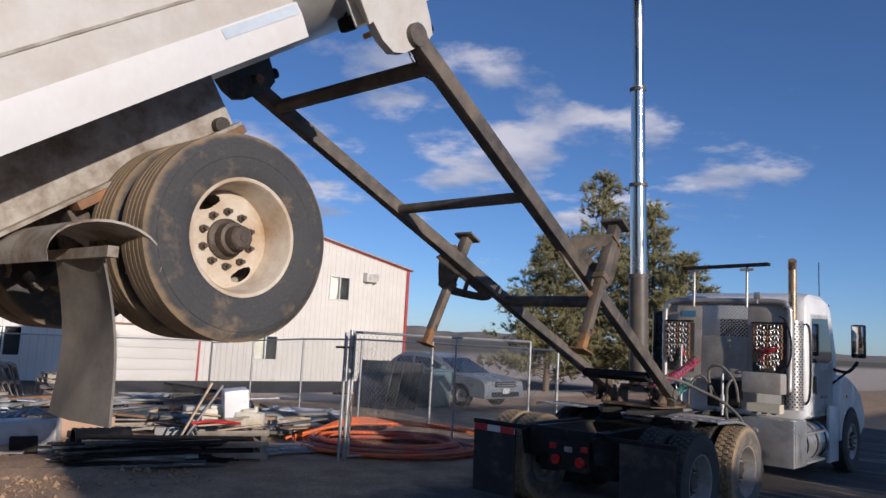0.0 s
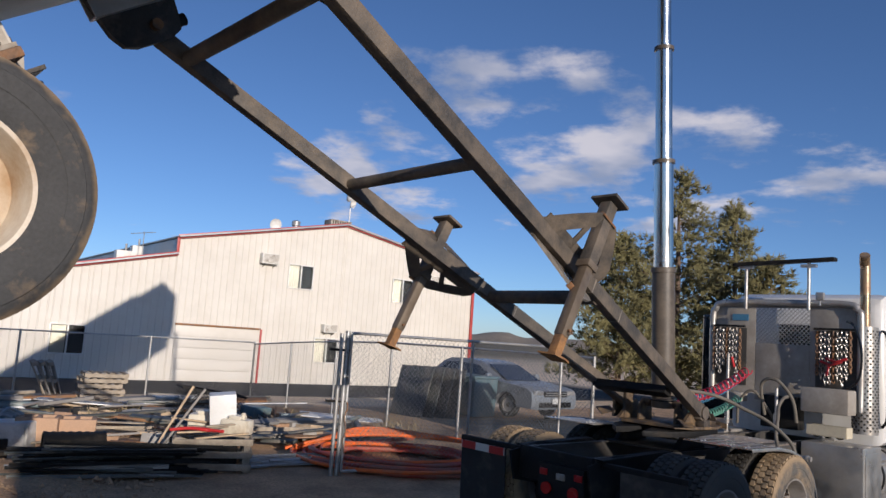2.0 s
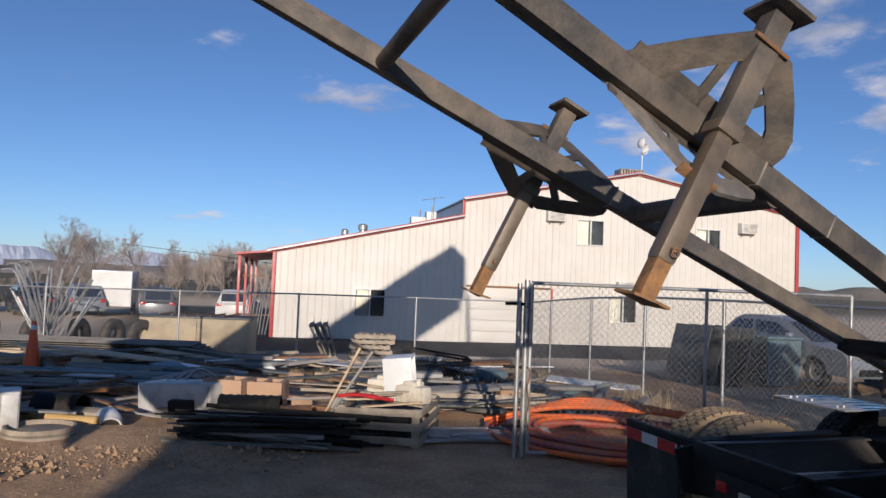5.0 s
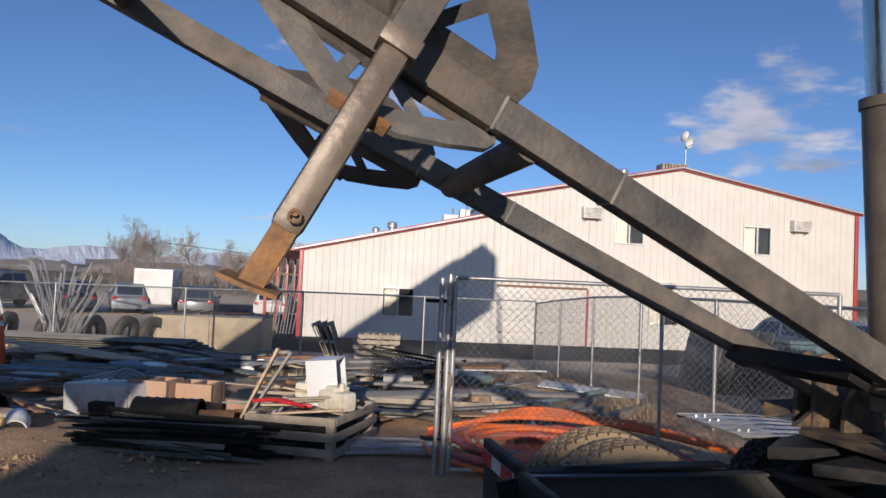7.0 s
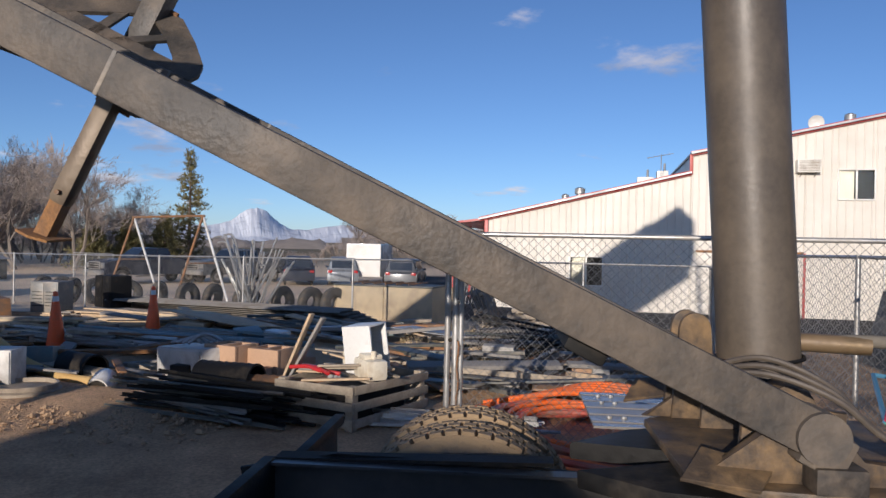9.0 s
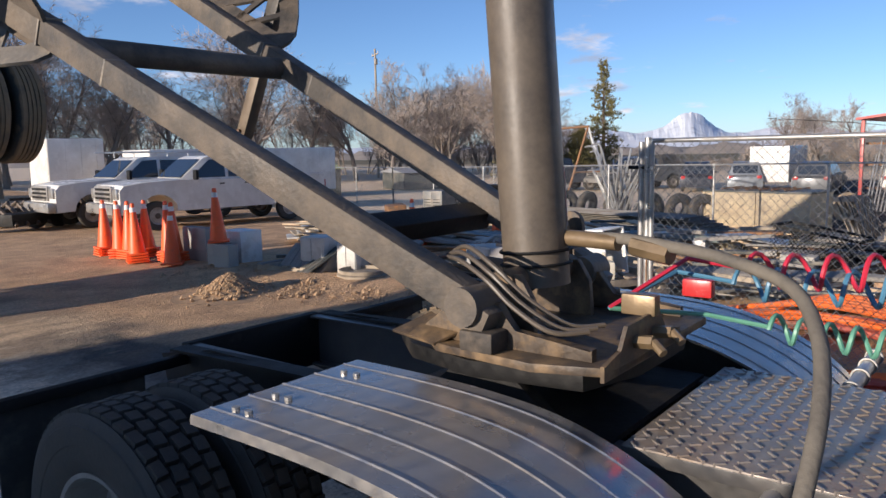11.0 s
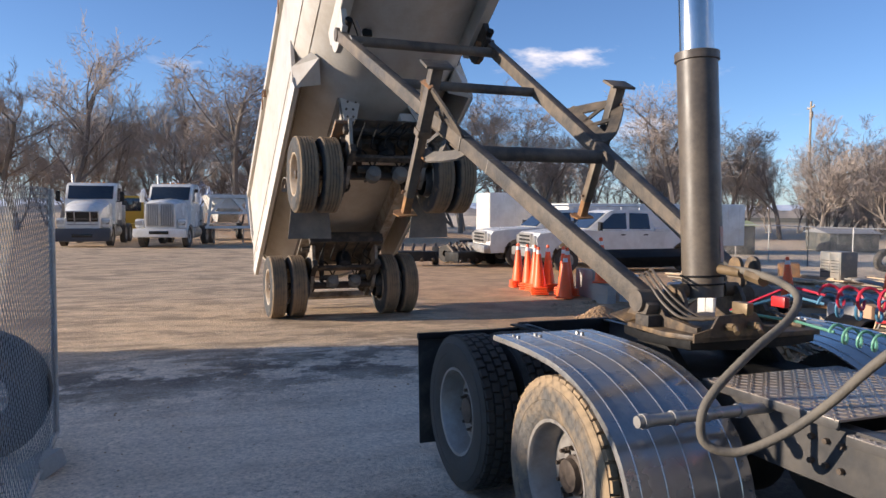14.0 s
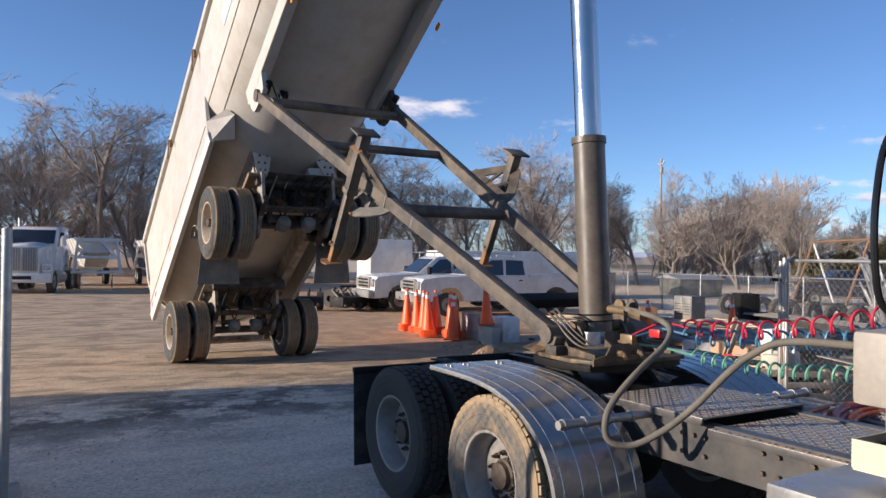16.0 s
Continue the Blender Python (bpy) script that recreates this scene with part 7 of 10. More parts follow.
hollow_block(-5.42, 9.42, -0.03, 40, 0.36, 0.3, 0.3)


def appliance(x, y, yaw):
    root = thing("appliance", "white enamel appliance on its side in the scrap pile", "appliance", pose(x, y, -0.03, 0, -4, yaw))
    bm = BM()
    box(bm, (0, 0, 0.24), (1.16, 0.52, 0.48), bev=0.02)
    part("body", bm, M_greyw, root)
    bm = BM()
    box(bm, (0, -0.27, 0.24), (1.1, 0.02, 0.42), bev=0.008)
    part("front_panel", bm, M_greyw, root)
    for i in range(4):
        bm = BM()
        rod(bm, spline([(-0.3 + 0.15 * i, -0.2, 0.53), (-0.1 + 0.1 * i, 0.0, 0.58 + 0.02 * i), (0.3, 0.1 * i - 0.1, 0.54)]), 0.02, 7)
        part("pipe_scrap", bm, M_zinc, root)


appliance(-6.2, 8.8, 24)


def barrel(x, y, z, yaw, r, L, mt, lab):
    root = thing("pipe_section", lab, "pipe", pose(x, y, z + r, 0, 0, yaw))
    bm = BM()
    prof = [(r - 0.025, -L / 2), (r, -L / 2)]
    n = int(L / 0.05)
    for i in range(n):
        prof.append((r - (0.012 if i % 2 else 0), -L / 2 + (i + 0.5) * L / n))
    prof += [(r, L / 2), (r - 0.025, L / 2)]
    lathe(bm, prof, Matrix(), 30)
    part("shell", bm, mt, root)


barrel(-5.05, 9.05, -0.05, 50, 0.23, 0.75, M_black, "black ribbed drain pipe section")
barrel(-4.75, 9.45, -0.05, 62, 0.17, 0.5, M_rust, "rusty steel pipe section")
barrel(-6.75, 7.4, -0.06, 35, 0.2, 0.6, M_black, "black drain pipe section in the pile")


def bucket():
    root = thing("pipe_elbow", "white plastic pipe elbow lying on the dirt", "pipe", pose(-5.98, 7.68, 0.03, 0, 0, 25))
    bm = BM()
    rod(bm, spline([(-0.16, 0.12, 0.03), (-0.05, 0.04, 0.07), (0.08, -0.04, 0.06), (0.17, -0.14, 0.01)]), 0.13, 18)
    part("elbow", bm, M_whitem, root)
    bm = BM()
    rod(bm, [(0.165, -0.135, 0.01), (0.185, -0.157, 0.0)], 0.11, 18)
    part("mouth", bm, M_black, root)


bucket()
bm = BM()
rod(bm, spline([(-9.0, 5.6, 0.55), (-8.0, 6.2, 0.42), (-7.1, 6.7, 0.2), (-6.4, 7.2, 0.09), (-5.95, 7.6, 0.08)]), 0.065, 12)
lone("rubber_hose", bm, M_tanhose, "thick tan rubber hose lying in a bend", "hose")
bm = BM()
lathe(bm, [(0.001, 0.1), (0.36, 0.1), (0.4, 0.08), (0.4, 0.0), (0.001, 0.0)], pose(-5.75, 6.85, 0.0, 0, -90, 0), 30, close=False)
lathe(bm, [(0.34, 0.15), (0.37, 0.15), (0.37, 0.1), (0.34, 0.1)], pose(-5.75, 6.85, 0.0, 0, -90, 0), 30)
lone("manhole_cover", bm, M_wood, "round brown manhole cover on the dirt", "cover")

# long dark sheets of siding piled across the yard
for i in range(6):
    bm = BM()
    L, n = 8.2 - 0.3 * i, 14
    rows = []
    for a, xx in ((0, -L / 2), (1, L / 2)):
        rows.append([Vector((xx, -0.45 + 0.9 * k / n, 0.05 * (k % 2))) for k in range(n + 1)] + [Vector((xx, -0.45 + 0.9 * k / n, 0.05 * (k % 2) - 0.012)) for k in range(n, -1, -1)])
    loft(bm, rows)
    lone("siding_sheet", bm, M_oldsheet, "long grey-brown ribbed metal sheet in a pile", "metal sheet", pose(-17.2 + 0.25 * i, 10.9 - 0.12 * i, -0.2 + 0.075 * i, 0, 0.4, 44 + 1.5 * i), "siding sheets")
bm = BM()
rod(bm, [(-17.6, 9.6, 0.02), (-15.2, 12.3, 0.02)], 0.11, 12)
lone("green_pipe", bm, M_green, "bright green plastic drain pipe on the pile", "pipe")
bm = BM()
rod(bm, [(-10.9, 11.2, 0.12), (-9.6, 12.9, 0.1)], 0.06, 12)
lone("pale_pipe", bm, M_bluep, "pale blue plastic pipe on the pile", "pipe")


def pallet(m, lab="weathered wooden pallet in a stack", tilt=False):
    root = thing("pallet", lab, "pallet", m, group="pallets")
    for k in range(6):
        bm = BM()
        box(bm, (-0.5 + 0.2 * k, 0, 0.12), (0.1, 1.0, 0.02))
        part("slat", bm, M_wood if k % 2 else M_wood3, root)
    for k in range(3):
        bm = BM()
        box(bm, (0, -0.45 + 0.45 * k, 0.06), (1.1, 0.09, 0.095))
        part("stringer", bm, M_wood, root)
    for k in range(3):
        bm = BM()
        box(bm, (-0.45 + 0.45 * k, 0, 0.008), (0.1, 1.0, 0.016))
        part("bottom_slat", bm, M_wood, root)
    return root


p0 = pallet(pose(-12.9, 17.5, -0.42, 0, 0, 52))
for i in range(1, 6):
    copy_thing(p0, pose(-12.9 + 0.04 * ((i * 7) % 3), 17.5 + 0.03 * i, -0.42 + 0.14 * i, 0, 0, 52 + 5 * ((i * 5) % 3 - 1)))
for i in range(3):
    copy_thing(p0, pose(-13.7 - 0.12 * i, 16.7 - 0.1 * i, 0.15, 72 - 4 * i, 0, 142))
for i, (x, y, z, w) in enumerate(((-10.4, 6.4, 0.1, 12), (-11.2, 7.6, 0.0, -20), (-12.4, 7.0, 0.02, 40), (-7.7, 14.2, -0.1, 30), (-6.6, 5.6, 0.0, 64))):
    copy_thing(p0, pose(x, y, z, 0, 0, w))


def tyre_stack(pts):
    bm = BM()
    lathe(bm, [(0.22, -0.1), (0.3, -0.12), (0.46, -0.11), (0.5, -0.08), (0.5, 0.08), (0.46, 0.11), (0.3, 0.12), (0.22, 0.1)], Matrix(), 26)
    bmesh.ops.recalc_face_normals(bm, faces=bm.faces)
    me = bpy.data.meshes.new("old_tyre")
    bm.to_mesh(me)
    bm.free()
    me.materials.append(M_rubdust)
    me.polygons.foreach_set("use_smooth", [True] * len(me.polygons))
    for x, y, z, rx, ry, rz in pts:
        ob = new("old_tyre", me)
        ob.matrix_basis = pose(x, y, ground_z(x, y) + z, rx, ry, rz)
        tagged(ob, "dusty used tyre standing behind the fence", "tyre", "used tyres")


tyre_stack([(-20.4, 13.5, 0.5, 0, 8, 30), (-20.9, 12.7, 0.5, 0, -6, 38), (-21.4, 11.6, 0.5, 0, 5, 25), (-22.3, 10.6, 0.5, 0, 9, 50), (-23.4, 9.9, 0.5, 0, -5, 40),
            (-25.8, 8.0, 0.5, 0, 6, 20), (-26.6, 7.6, 0.5, 0, 4, 35), (-27.6, 6.8, 0.5, 0, -8, 44), (-28.3, 6.0, 0.5, 0, 8, 60), (-20.0, 14.2, 0.5, 0, 4, 20),
            (4.95, 5.3, 0.5, 0, 6, 62), (-29.5, 5.6, 0.5, 0, -4, 30), (-30.3, 4.8, 0.5, 0, 7, 52), (-24.6, 9.0, 0.5, 0, 3, 60)])


def rod_fan():
    root = thing("post_bundle", "bundle of bent galvanised fence posts splayed upright", "post bundle", pose(-20.3, 11.6, ground_z(-20.3, 11.6), 0, 0, 40))
    rng = random.Random(8)
    for i in range(30):
        a = rng.uniform(-0.5, 0.55)
        L = rng.uniform(1.7, 2.7)
        b = rng.uniform(-0.25, 0.25)
        base = Vector((rng.uniform(-0.35, 0.35), rng.uniform(-0.25, 0.25), 0))
        top = base + Vector((math.sin(a) * L, math.sin(b) * L, math.cos(a) * L))
        bm = BM()
        if i % 6 == 0:
            rod(bm, spline([base, base.lerp(top, 0.6), base.lerp(top, 0.95), top + Vector((-0.35, 0, -0.08))]), 0.03, 7)
        else:
            rod(bm, [base, top], rng.uniform(0.022, 0.04), 7)
        part("post", bm, M_zinc, root)


rod_fan()


def tan_box():
    root = thing("tan_container", "large tan wooden crate with a dark tarp lid behind the fence", "container", pose(-19.6, 16.0, ground_z(-19.6, 16.0), 0, 0, 50))
    bm = BM()
    box(bm, (0, 0, 0.55), (3.4, 1.5, 1.1), bev=0.02)
    part("body", bm, M_tanbox, root)
    for x in (-1.66, 0.0, 1.66):
        bm = BM()
        box(bm, (x, -0.77, 0.55), (0.09, 0.05, 1.1), bev=0.006)
        part("batten", bm, M_tanbox, root)
    bm = BM()
    box(bm, (0, 0, 1.13), (3.45, 1.55, 0.06), bev=0.02)
    part("lid", bm, M_sheet, root)
    for i in range(6):
        bm = BM()
        rod(bm, [(-1.2 + 0.4 * i, -0.5, 1.19), (-1.0 + 0.42 * i, 0.5, 1.22)], 0.03, 6)
        part("bar_scrap", bm, M_rust, root)


tan_box()


def spool_disc():
    bm = BM()
    lathe(bm, [(0.001, -0.03), (0.5, -0.03), (0.5, 0.03), (0.001, 0.03)], Matrix(), 30, close=False)
    lone("spool_end", bm, M_wood2, "round wooden cable spool end leaning by the building", "spool", pose(-22.2, 19.2, ground_z(-22.2, 19.2) + 0.5, 0, 10, 20))


spool_disc()


# conduit coils
def conduit_coil():
    rng = random.Random(21)
    for i in range(16):
        r = 1.36 - 0.06 * (i % 8)
        z = 0.04 + 0.05 * (i // 6)
        cx, cy = -1.75 + rng.uniform(-0.1, 0.1), 12.15 + rng.uniform(-0.1, 0.1)
        pts = []
        for k in range(40):
            a = k * math.tau / 40
            pts.append((cx + r * 1.12 * math.cos(a), cy + r * 0.9 * math.sin(a) + 0.15 * math.cos(a), z + 0.02 * math.sin(a * 2 + i) + rng.uniform(0, 0.008)))
        bm = BM()
        rod(bm, pts, 0.028, 8, closed=True)
        mt = M_orange if i in (8, 11, 14, 15) else M_redpipe
        lone("conduit_coil", bm, mt, "coil of orange and red plastic conduit on the ground", "conduit", group="conduit coils")
    for i in range(5):
        bm = BM()
        o = 0.06 * i
        rod(bm, spline([(-3.4 + o, 11.6 + o, 0.1), (-2.6, 12.3 + o, 0.32 + 0.02 * i), (-1.4, 12.9 + o, 0.34), (-0.2 + o, 13.3, 0.22), (0.5, 13.6 + o, 0.1)]), 0.03, 8)
        lone("conduit", bm, M_orange, "loose strand of bright orange conduit", "conduit", group="conduit strands")


conduit_coil()

# rod and angle-iron bundles on the ground
def bundle(x, y, yaw, n, L, spread, mt, lab, z0=0.03, seed=1, r=0.018):
    rng = random.Random(seed)
    for i in range(n):
        bm = BM()
        l = L * rng.uniform(0.75, 1.05)
        if i % 3:
            rod(bm, [(-l / 2, 0, 0), (l / 2, 0, 0)], r * rng.uniform(0.7, 1.3), 6)
        else:
            box(bm, (0, 0, 0), (l, 0.04, 0.008))
            box(bm, (0, 0.018, 0.018), (l, 0.006, 0.04))
        lone("steel_bar", bm, mt if i % 4 else (M_sheet if mt is M_black else M_zinc), lab, "bar", pose(x + rng.uniform(-0.25, 0.25), y + rng.uniform(-spread, spread), ground_z(x, y) + z0 + 0.022 * (i // 3), rng.uniform(-20, 20), rng.uniform(-1.5, 1.5), yaw + rng.uniform(-9, 9)), "scrap bars")


bundle(-4.15, 8.8, 45, 46, 2.1, 0.3, M_black, "dark steel bar in a loose bundle on the dirt", seed=2, r=0.015)
bundle(-4.3, 8.55, 32, 14, 1.7, 0.12, M_sheet, "dark steel bar in a loose bundle on the dirt", seed=12, r=0.016)
bundle(-2.75, 10.9, 60, 12, 1.6, 0.3, M_zinc, "thin metal bar beside the crate", seed=3)
bundle(-8.8, 8.9, 44, 16, 3.4, 0.6, M_bluep, "dusty blue pipe in the scrap pile", z0=0.2, seed=4, r=0.035)
bundle(-9.6, 7.6, 40, 18, 3.6, 0.7, M_zinc, "galvanised pipe in the scrap pile", z0=0.15, seed=5, r=0.03)
bundle(-5.6, 14.2, 130, 20, 3.0, 1.0, M_rust, "rusty bar behind the wire fence", z0=0.06, seed=6, r=0.03)
bundle(-8.2, 15.6, 125, 24, 3.4, 1.1, M_black, "dark bar behind the wire fence", z0=0.06, seed=7, r=0.025)
bundle(-11.5, 12.4, 50, 22, 3.0, 0.8, M_sheet, "dark metal bar in the pile", z0=0.12, seed=8, r=0.03)


def scatter_boards():
    rng = random.Random(5)
    mats = [M_wood, M_wood2, M_wood3, M_whitem, M_sheet, M_rust, M_conc]
    labs = ["weathered board", "pale lumber board", "grey old board", "white panel strip", "dark metal strip", "rusty steel strip", "grey concrete piece"]
    for i in range(170):
        f, r = rng.uniform(-8.5, 1.5), rng.uniform(-14.5, -6.2)
        x, y = 2.317 + 0.8829 * r + 0.4695 * f, 9.77 - 0.4695 * r + 0.8829 * f
        k = rng.choices(range(7), (4, 2.5, 4, 0.8, 6, 4, 1))[0]
        L = rng.uniform(0.5, 2.4) if k < 6 else rng.uniform(0.2, 0.5)
        bm = BM()
        box(bm, (0, 0, 0), (L, rng.uniform(0.06, 0.24), rng.uniform(0.02, 0.07) if k < 6 else 0.18), bev=0.004)
        near = smooth01(6, 11, -r)
        lone("scrap_board", bm, mats[k], labs[k] + " lying in the scrap pile", "scrap", pose(x, y, ground_z(x, y) + 0.06 + rng.uniform(0, 0.30) * (0.5 + 0.5 * near), rng.uniform(-14, 14), rng.uniform(-6, 6), 45 + rng.gauss(0, 28)), "scrap boards")
    for i in range(26):
        f, r = rng.uniform(-7.5, 1.0), rng.uniform(-12.5, -6.5)
        x, y = 2.317 + 0.8829 * r + 0.4695 * f, 9.77 - 0.4695 * r + 0.8829 * f
        s = rng.uniform(0.22, 0.5)
        bm = BM()
        box(bm, (0, 0, s * 0.35), (s, s * rng.uniform(0.6, 1.1), s * 0.7), bev=0.015)
        lone("scrap_box", bm, [M_card, M_conc, M_whitem, M_teal, M_black, M_wood2][i % 6], "battered box in the scrap pile", "box", pose(x, y, ground_z(x, y) + 0.02, rng.uniform(-8, 8), rng.uniform(-8, 8), rng.uniform(0, 90)), "scrap boxes")


scatter_boards()


# ---- lumber, panels and boxes at the open end of the scrap pile ----
def lumber_stack(x, y, z, yaw, n, L, w, mt, seed, lab):
    rng = random.Random(seed)
    for i in range(n):
        bm = BM()
        box(bm, (0, 0, 0), (L * rng.uniform(0.7, 1.1), w * rng.uniform(0.7, 1.3), 0.035), bev=0.004)
        lone("lumber_board", bm, mt[i % len(mt)], lab, "board", pose(x + rng.gauss(0, 0.12), y + rng.gauss(0, 0.12), ground_z(x, y) + z + 0.037 * (i // 2), rng.uniform(-3, 3), rng.uniform(-2, 2), yaw + rng.gauss(0, 6)), "lumber boards")


lumber_stack(-11.6, 5.6, 0.12, 72, 12, 2.4, 0.16, (M_wood2, M_wood2, M_wood), 1, "pale lumber board stacked on the pile")
lumber_stack(-9.9, 7.1, 0.10, 40, 10, 1.9, 0.14, (M_wood3, M_wood2, M_whitem), 2, "grey and white board on the pile")
lumber_stack(-13.4, 8.8, 0.12, 68, 12, 2.6, 0.22, (M_wood2, M_tanbox, M_wood2), 3, "tan plank lying across pallets")
lumber_stack(-10.5, 4.2, 0.08, 25, 12, 1.3, 0.2, (M_wood2, M_wood, M_whitem), 4, "splintered cream board on the heap")
lumber_stack(-12.9, 6.9, 0.06, 55, 10, 2.2, 0.15, (M_wood, M_wood2, M_wood3), 5, "loose lumber board on the dirt")
lumber_stack(-16.2, 5.6, 0.06, 60, 10, 2.4, 0.2, (M_wood2, M_wood, M_wood3), 6, "loose lumber board on the dirt")
lumber_stack(-14.6, 4.0, 0.05, 110, 8, 2.0, 0.16, (M_wood, M_rust, M_wood2), 7, "old board lying on the dirt")


def ribbed_panel():
    root = thing("ribbed_panel", "grey ribbed sheet panel leaning on the scrap pile", "panel", pose(-6.35, 5.75, 0.2, 30, 0, 40))
    bm = BM()
    box(bm, (0, 0, 0), (1.25, 0.85, 0.02), bev=0.003)
    part("sheet", bm, M_sheet, root)
    for k in range(9):
        bm = BM()
        box(bm, (-0.56 + 0.14 * k, 0, 0.016), (0.05, 0.84, 0.014), bev=0.004)
        part("rib", bm, M_sheet, root)


ribbed_panel()


M_oldwhite = surf("dirty_old_enamel", (0.5, 0.48, 0.44), 0.5, var=0.12, bump=0.08, dirt=(0.25, 0.2, 0.15), amount=0.45, dscale=4)


M_dullgrey = surf("dull_grey_metal", (0.17, 0.17, 0.16), 0.55, 0.2, var=0.15, bump=0.08, dirt=(0.28, 0.24, 0.19), amount=0.35, dscale=4)


def metal_cabinet(m, w, d, h, mt, lab, louvres=5):
    root = thing("scrap_cabinet", lab, "cabinet", m, group="scrap cabinets")
    bm = BM()
    box(bm, (0, 0, h / 2), (w, d, h), bev=0.015)
    part("case", bm, mt, root)
    for s in (-1, 1):
        bm = BM()
        box(bm, (s * w * 0.24, -d / 2 - 0.006, h * 0.5), (w * 0.44, 0.014, h * 0.9), bev=0.004)
        part("door", bm, mt, root)
        for k in range(louvres):
            bm = BM()
            box(bm, (s * w * 0.24, -d / 2 - 0.016, h * (0.3 + 0.1 * k)), (w * 0.36, 0.008, 0.016))
            part("louvre", bm, M_black, root)


metal_cabinet(pose(-7.3, 6.3, -0.02, 4, 0, 50), 0.55, 0.4, 0.34, M_oldwhite, "dented white metal cabinet in the scrap pile")
metal_cabinet(pose(-16.0, 6.3, -0.02, 0, 0, 60), 0.7, 0.6, 0.8, M_dullgrey, "old grey air-conditioning unit on the dirt")
metal_cabinet(pose(-18.0, 7.6, -0.02, 0, 0, 30), 0.8, 0.6, 0.85, M_black, "black metal box standing on the dirt")
metal_cabinet(pose(-15.4, 5.2, -0.02, 5, 0, 20), 0.9, 0.5, 0.45, M_rust, "rusty metal box lying on the dirt")

# sheets and plywood behind the gate
for i, (x, y, z, w, l, yaw, mt, lab) in enumerate(((-7.9, 16.0, 0.1, 1.0, 3.2, 150, M_whitem, "white sheet on scrap"), (-6.2, 14.6, 0.0, 1.2, 2.2, 140, M_card, "orange-brown plywood sheet on the ground"), (-4.2, 13.3, 0.02, 1.1, 1.8, 150, M_card, "brown plywood sheet leaning on scrap"),
                                                   (-9.2, 13.8, 0.15, 0.9, 2.4, 40, M_zinc, "grey metal sheet on the pile"), (-10.8, 9.6, 0.34, 1.2, 2.4, 30, M_wood2, "plywood sheet on the pile"), (-8.0, 5.8, 0.28, 0.8, 1.3, 60, M_wood3, "grey board panel leaning"))):
    bm = BM()
    box(bm, (0, 0, 0), (l, w, 0.02), bev=0.003)
    lone("scrap_sheet", bm, mt, lab, "sheet", pose(x, y, ground_z(x, y) + z + 0.08, 6 - 3 * i, 3, yaw), "scrap sheets")


def mesh_bin():
    root = thing("mesh_rack", "black expanded-metal rack leaning in the scrap", "rack", pose(-6.3, 13.4, -0.1, 0, 8, 50))
    bm = BM()
    for a, b in (((-0.6, -0.3, 0), (0.6, -0.3, 0)), ((-0.6, -0.3, 0.75), (0.6, -0.3, 0.75)), ((-0.6, -0.3, 0), (-0.6, -0.3, 0.75)), ((0.6, -0.3, 0), (0.6, -0.3, 0.75)), ((-0.6, 0.3, 0), (-0.6, 0.3, 0.75)), ((0.6, 0.3, 0), (0.6, 0.3, 0.75)), ((-0.6, 0.3, 0.75), (0.6, 0.3, 0.75)), ((0.6, -0.3, 0.75), (0.6, 0.3, 0.75)), ((-0.6, -0.3, 0.75), (-0.6, 0.3, 0.75))):
        bar(bm, a, b, 0.035, 0.035)
    part("frame", bm, M_black, root)
    for y in (-0.3, 0.3):
        ob = part("mesh", chain_mesh(1.2, 0.75, 0.045, 0.004), M_black, root, smooth=0)
        ob.matrix_basis = pose(-0.6, y, 0)


mesh_bin()


metal_cabinet(pose(-6.35, 6.0, 0.0, 0, 0, 66), 0.5, 0.42, 0.58, M_greyw, "white enamel cupboard standing in the scrap", 0)
metal_cabinet(pose(-6.2, 6.58, 0.0, 0, 0, 72), 0.36, 0.4, 0.5, M_greyw, "small white cupboard standing in the scrap", 0)
bm = BM()
for i in range(9):
    box(bm, (-0.4 + 0.1 * i, 0, 0.35), (0.092, 0.02 + 0.008 * (i % 2), 0.7), bev=0.003)
lone("siding_piece", bm, M_wood3, "grey grooved board leaning on the cupboard", "board", pose(-5.98, 5.7, 0.0, -52, 0, 70))
lumber_stack(-10.4, 5.0, 0.2, 78, 14, 2.2, 0.15, (M_wood2, M_wood, M_wood2), 14, "pale lumber board stacked on the pile")
lumber_stack(-11.4, 6.2, 0.24, 62, 10, 2.6, 0.2, (M_wood2, M_tanbox, M_wood), 15, "pale lumber board stacked on the pile")

lumber_stack(-15.2, 8.2, 0.15, 58, 10, 2.8, 0.24, (M_wood2, M_tanbox, M_wood2), 21, "tan plank lying across pallets")
lumber_stack(-14.4, 10.2, 0.1, 40, 9, 2.4, 0.2, (M_wood, M_wood2, M_wood3), 22, "tan plank lying across pallets")
for i, (x, y, yaw) in enumerate(((-14.0, 7.4, 20), (-15.6, 9.3, 64))):
    copy_thing(p0, pose(x, y, ground_z(x, y) + 0.02, 2, 0, yaw))

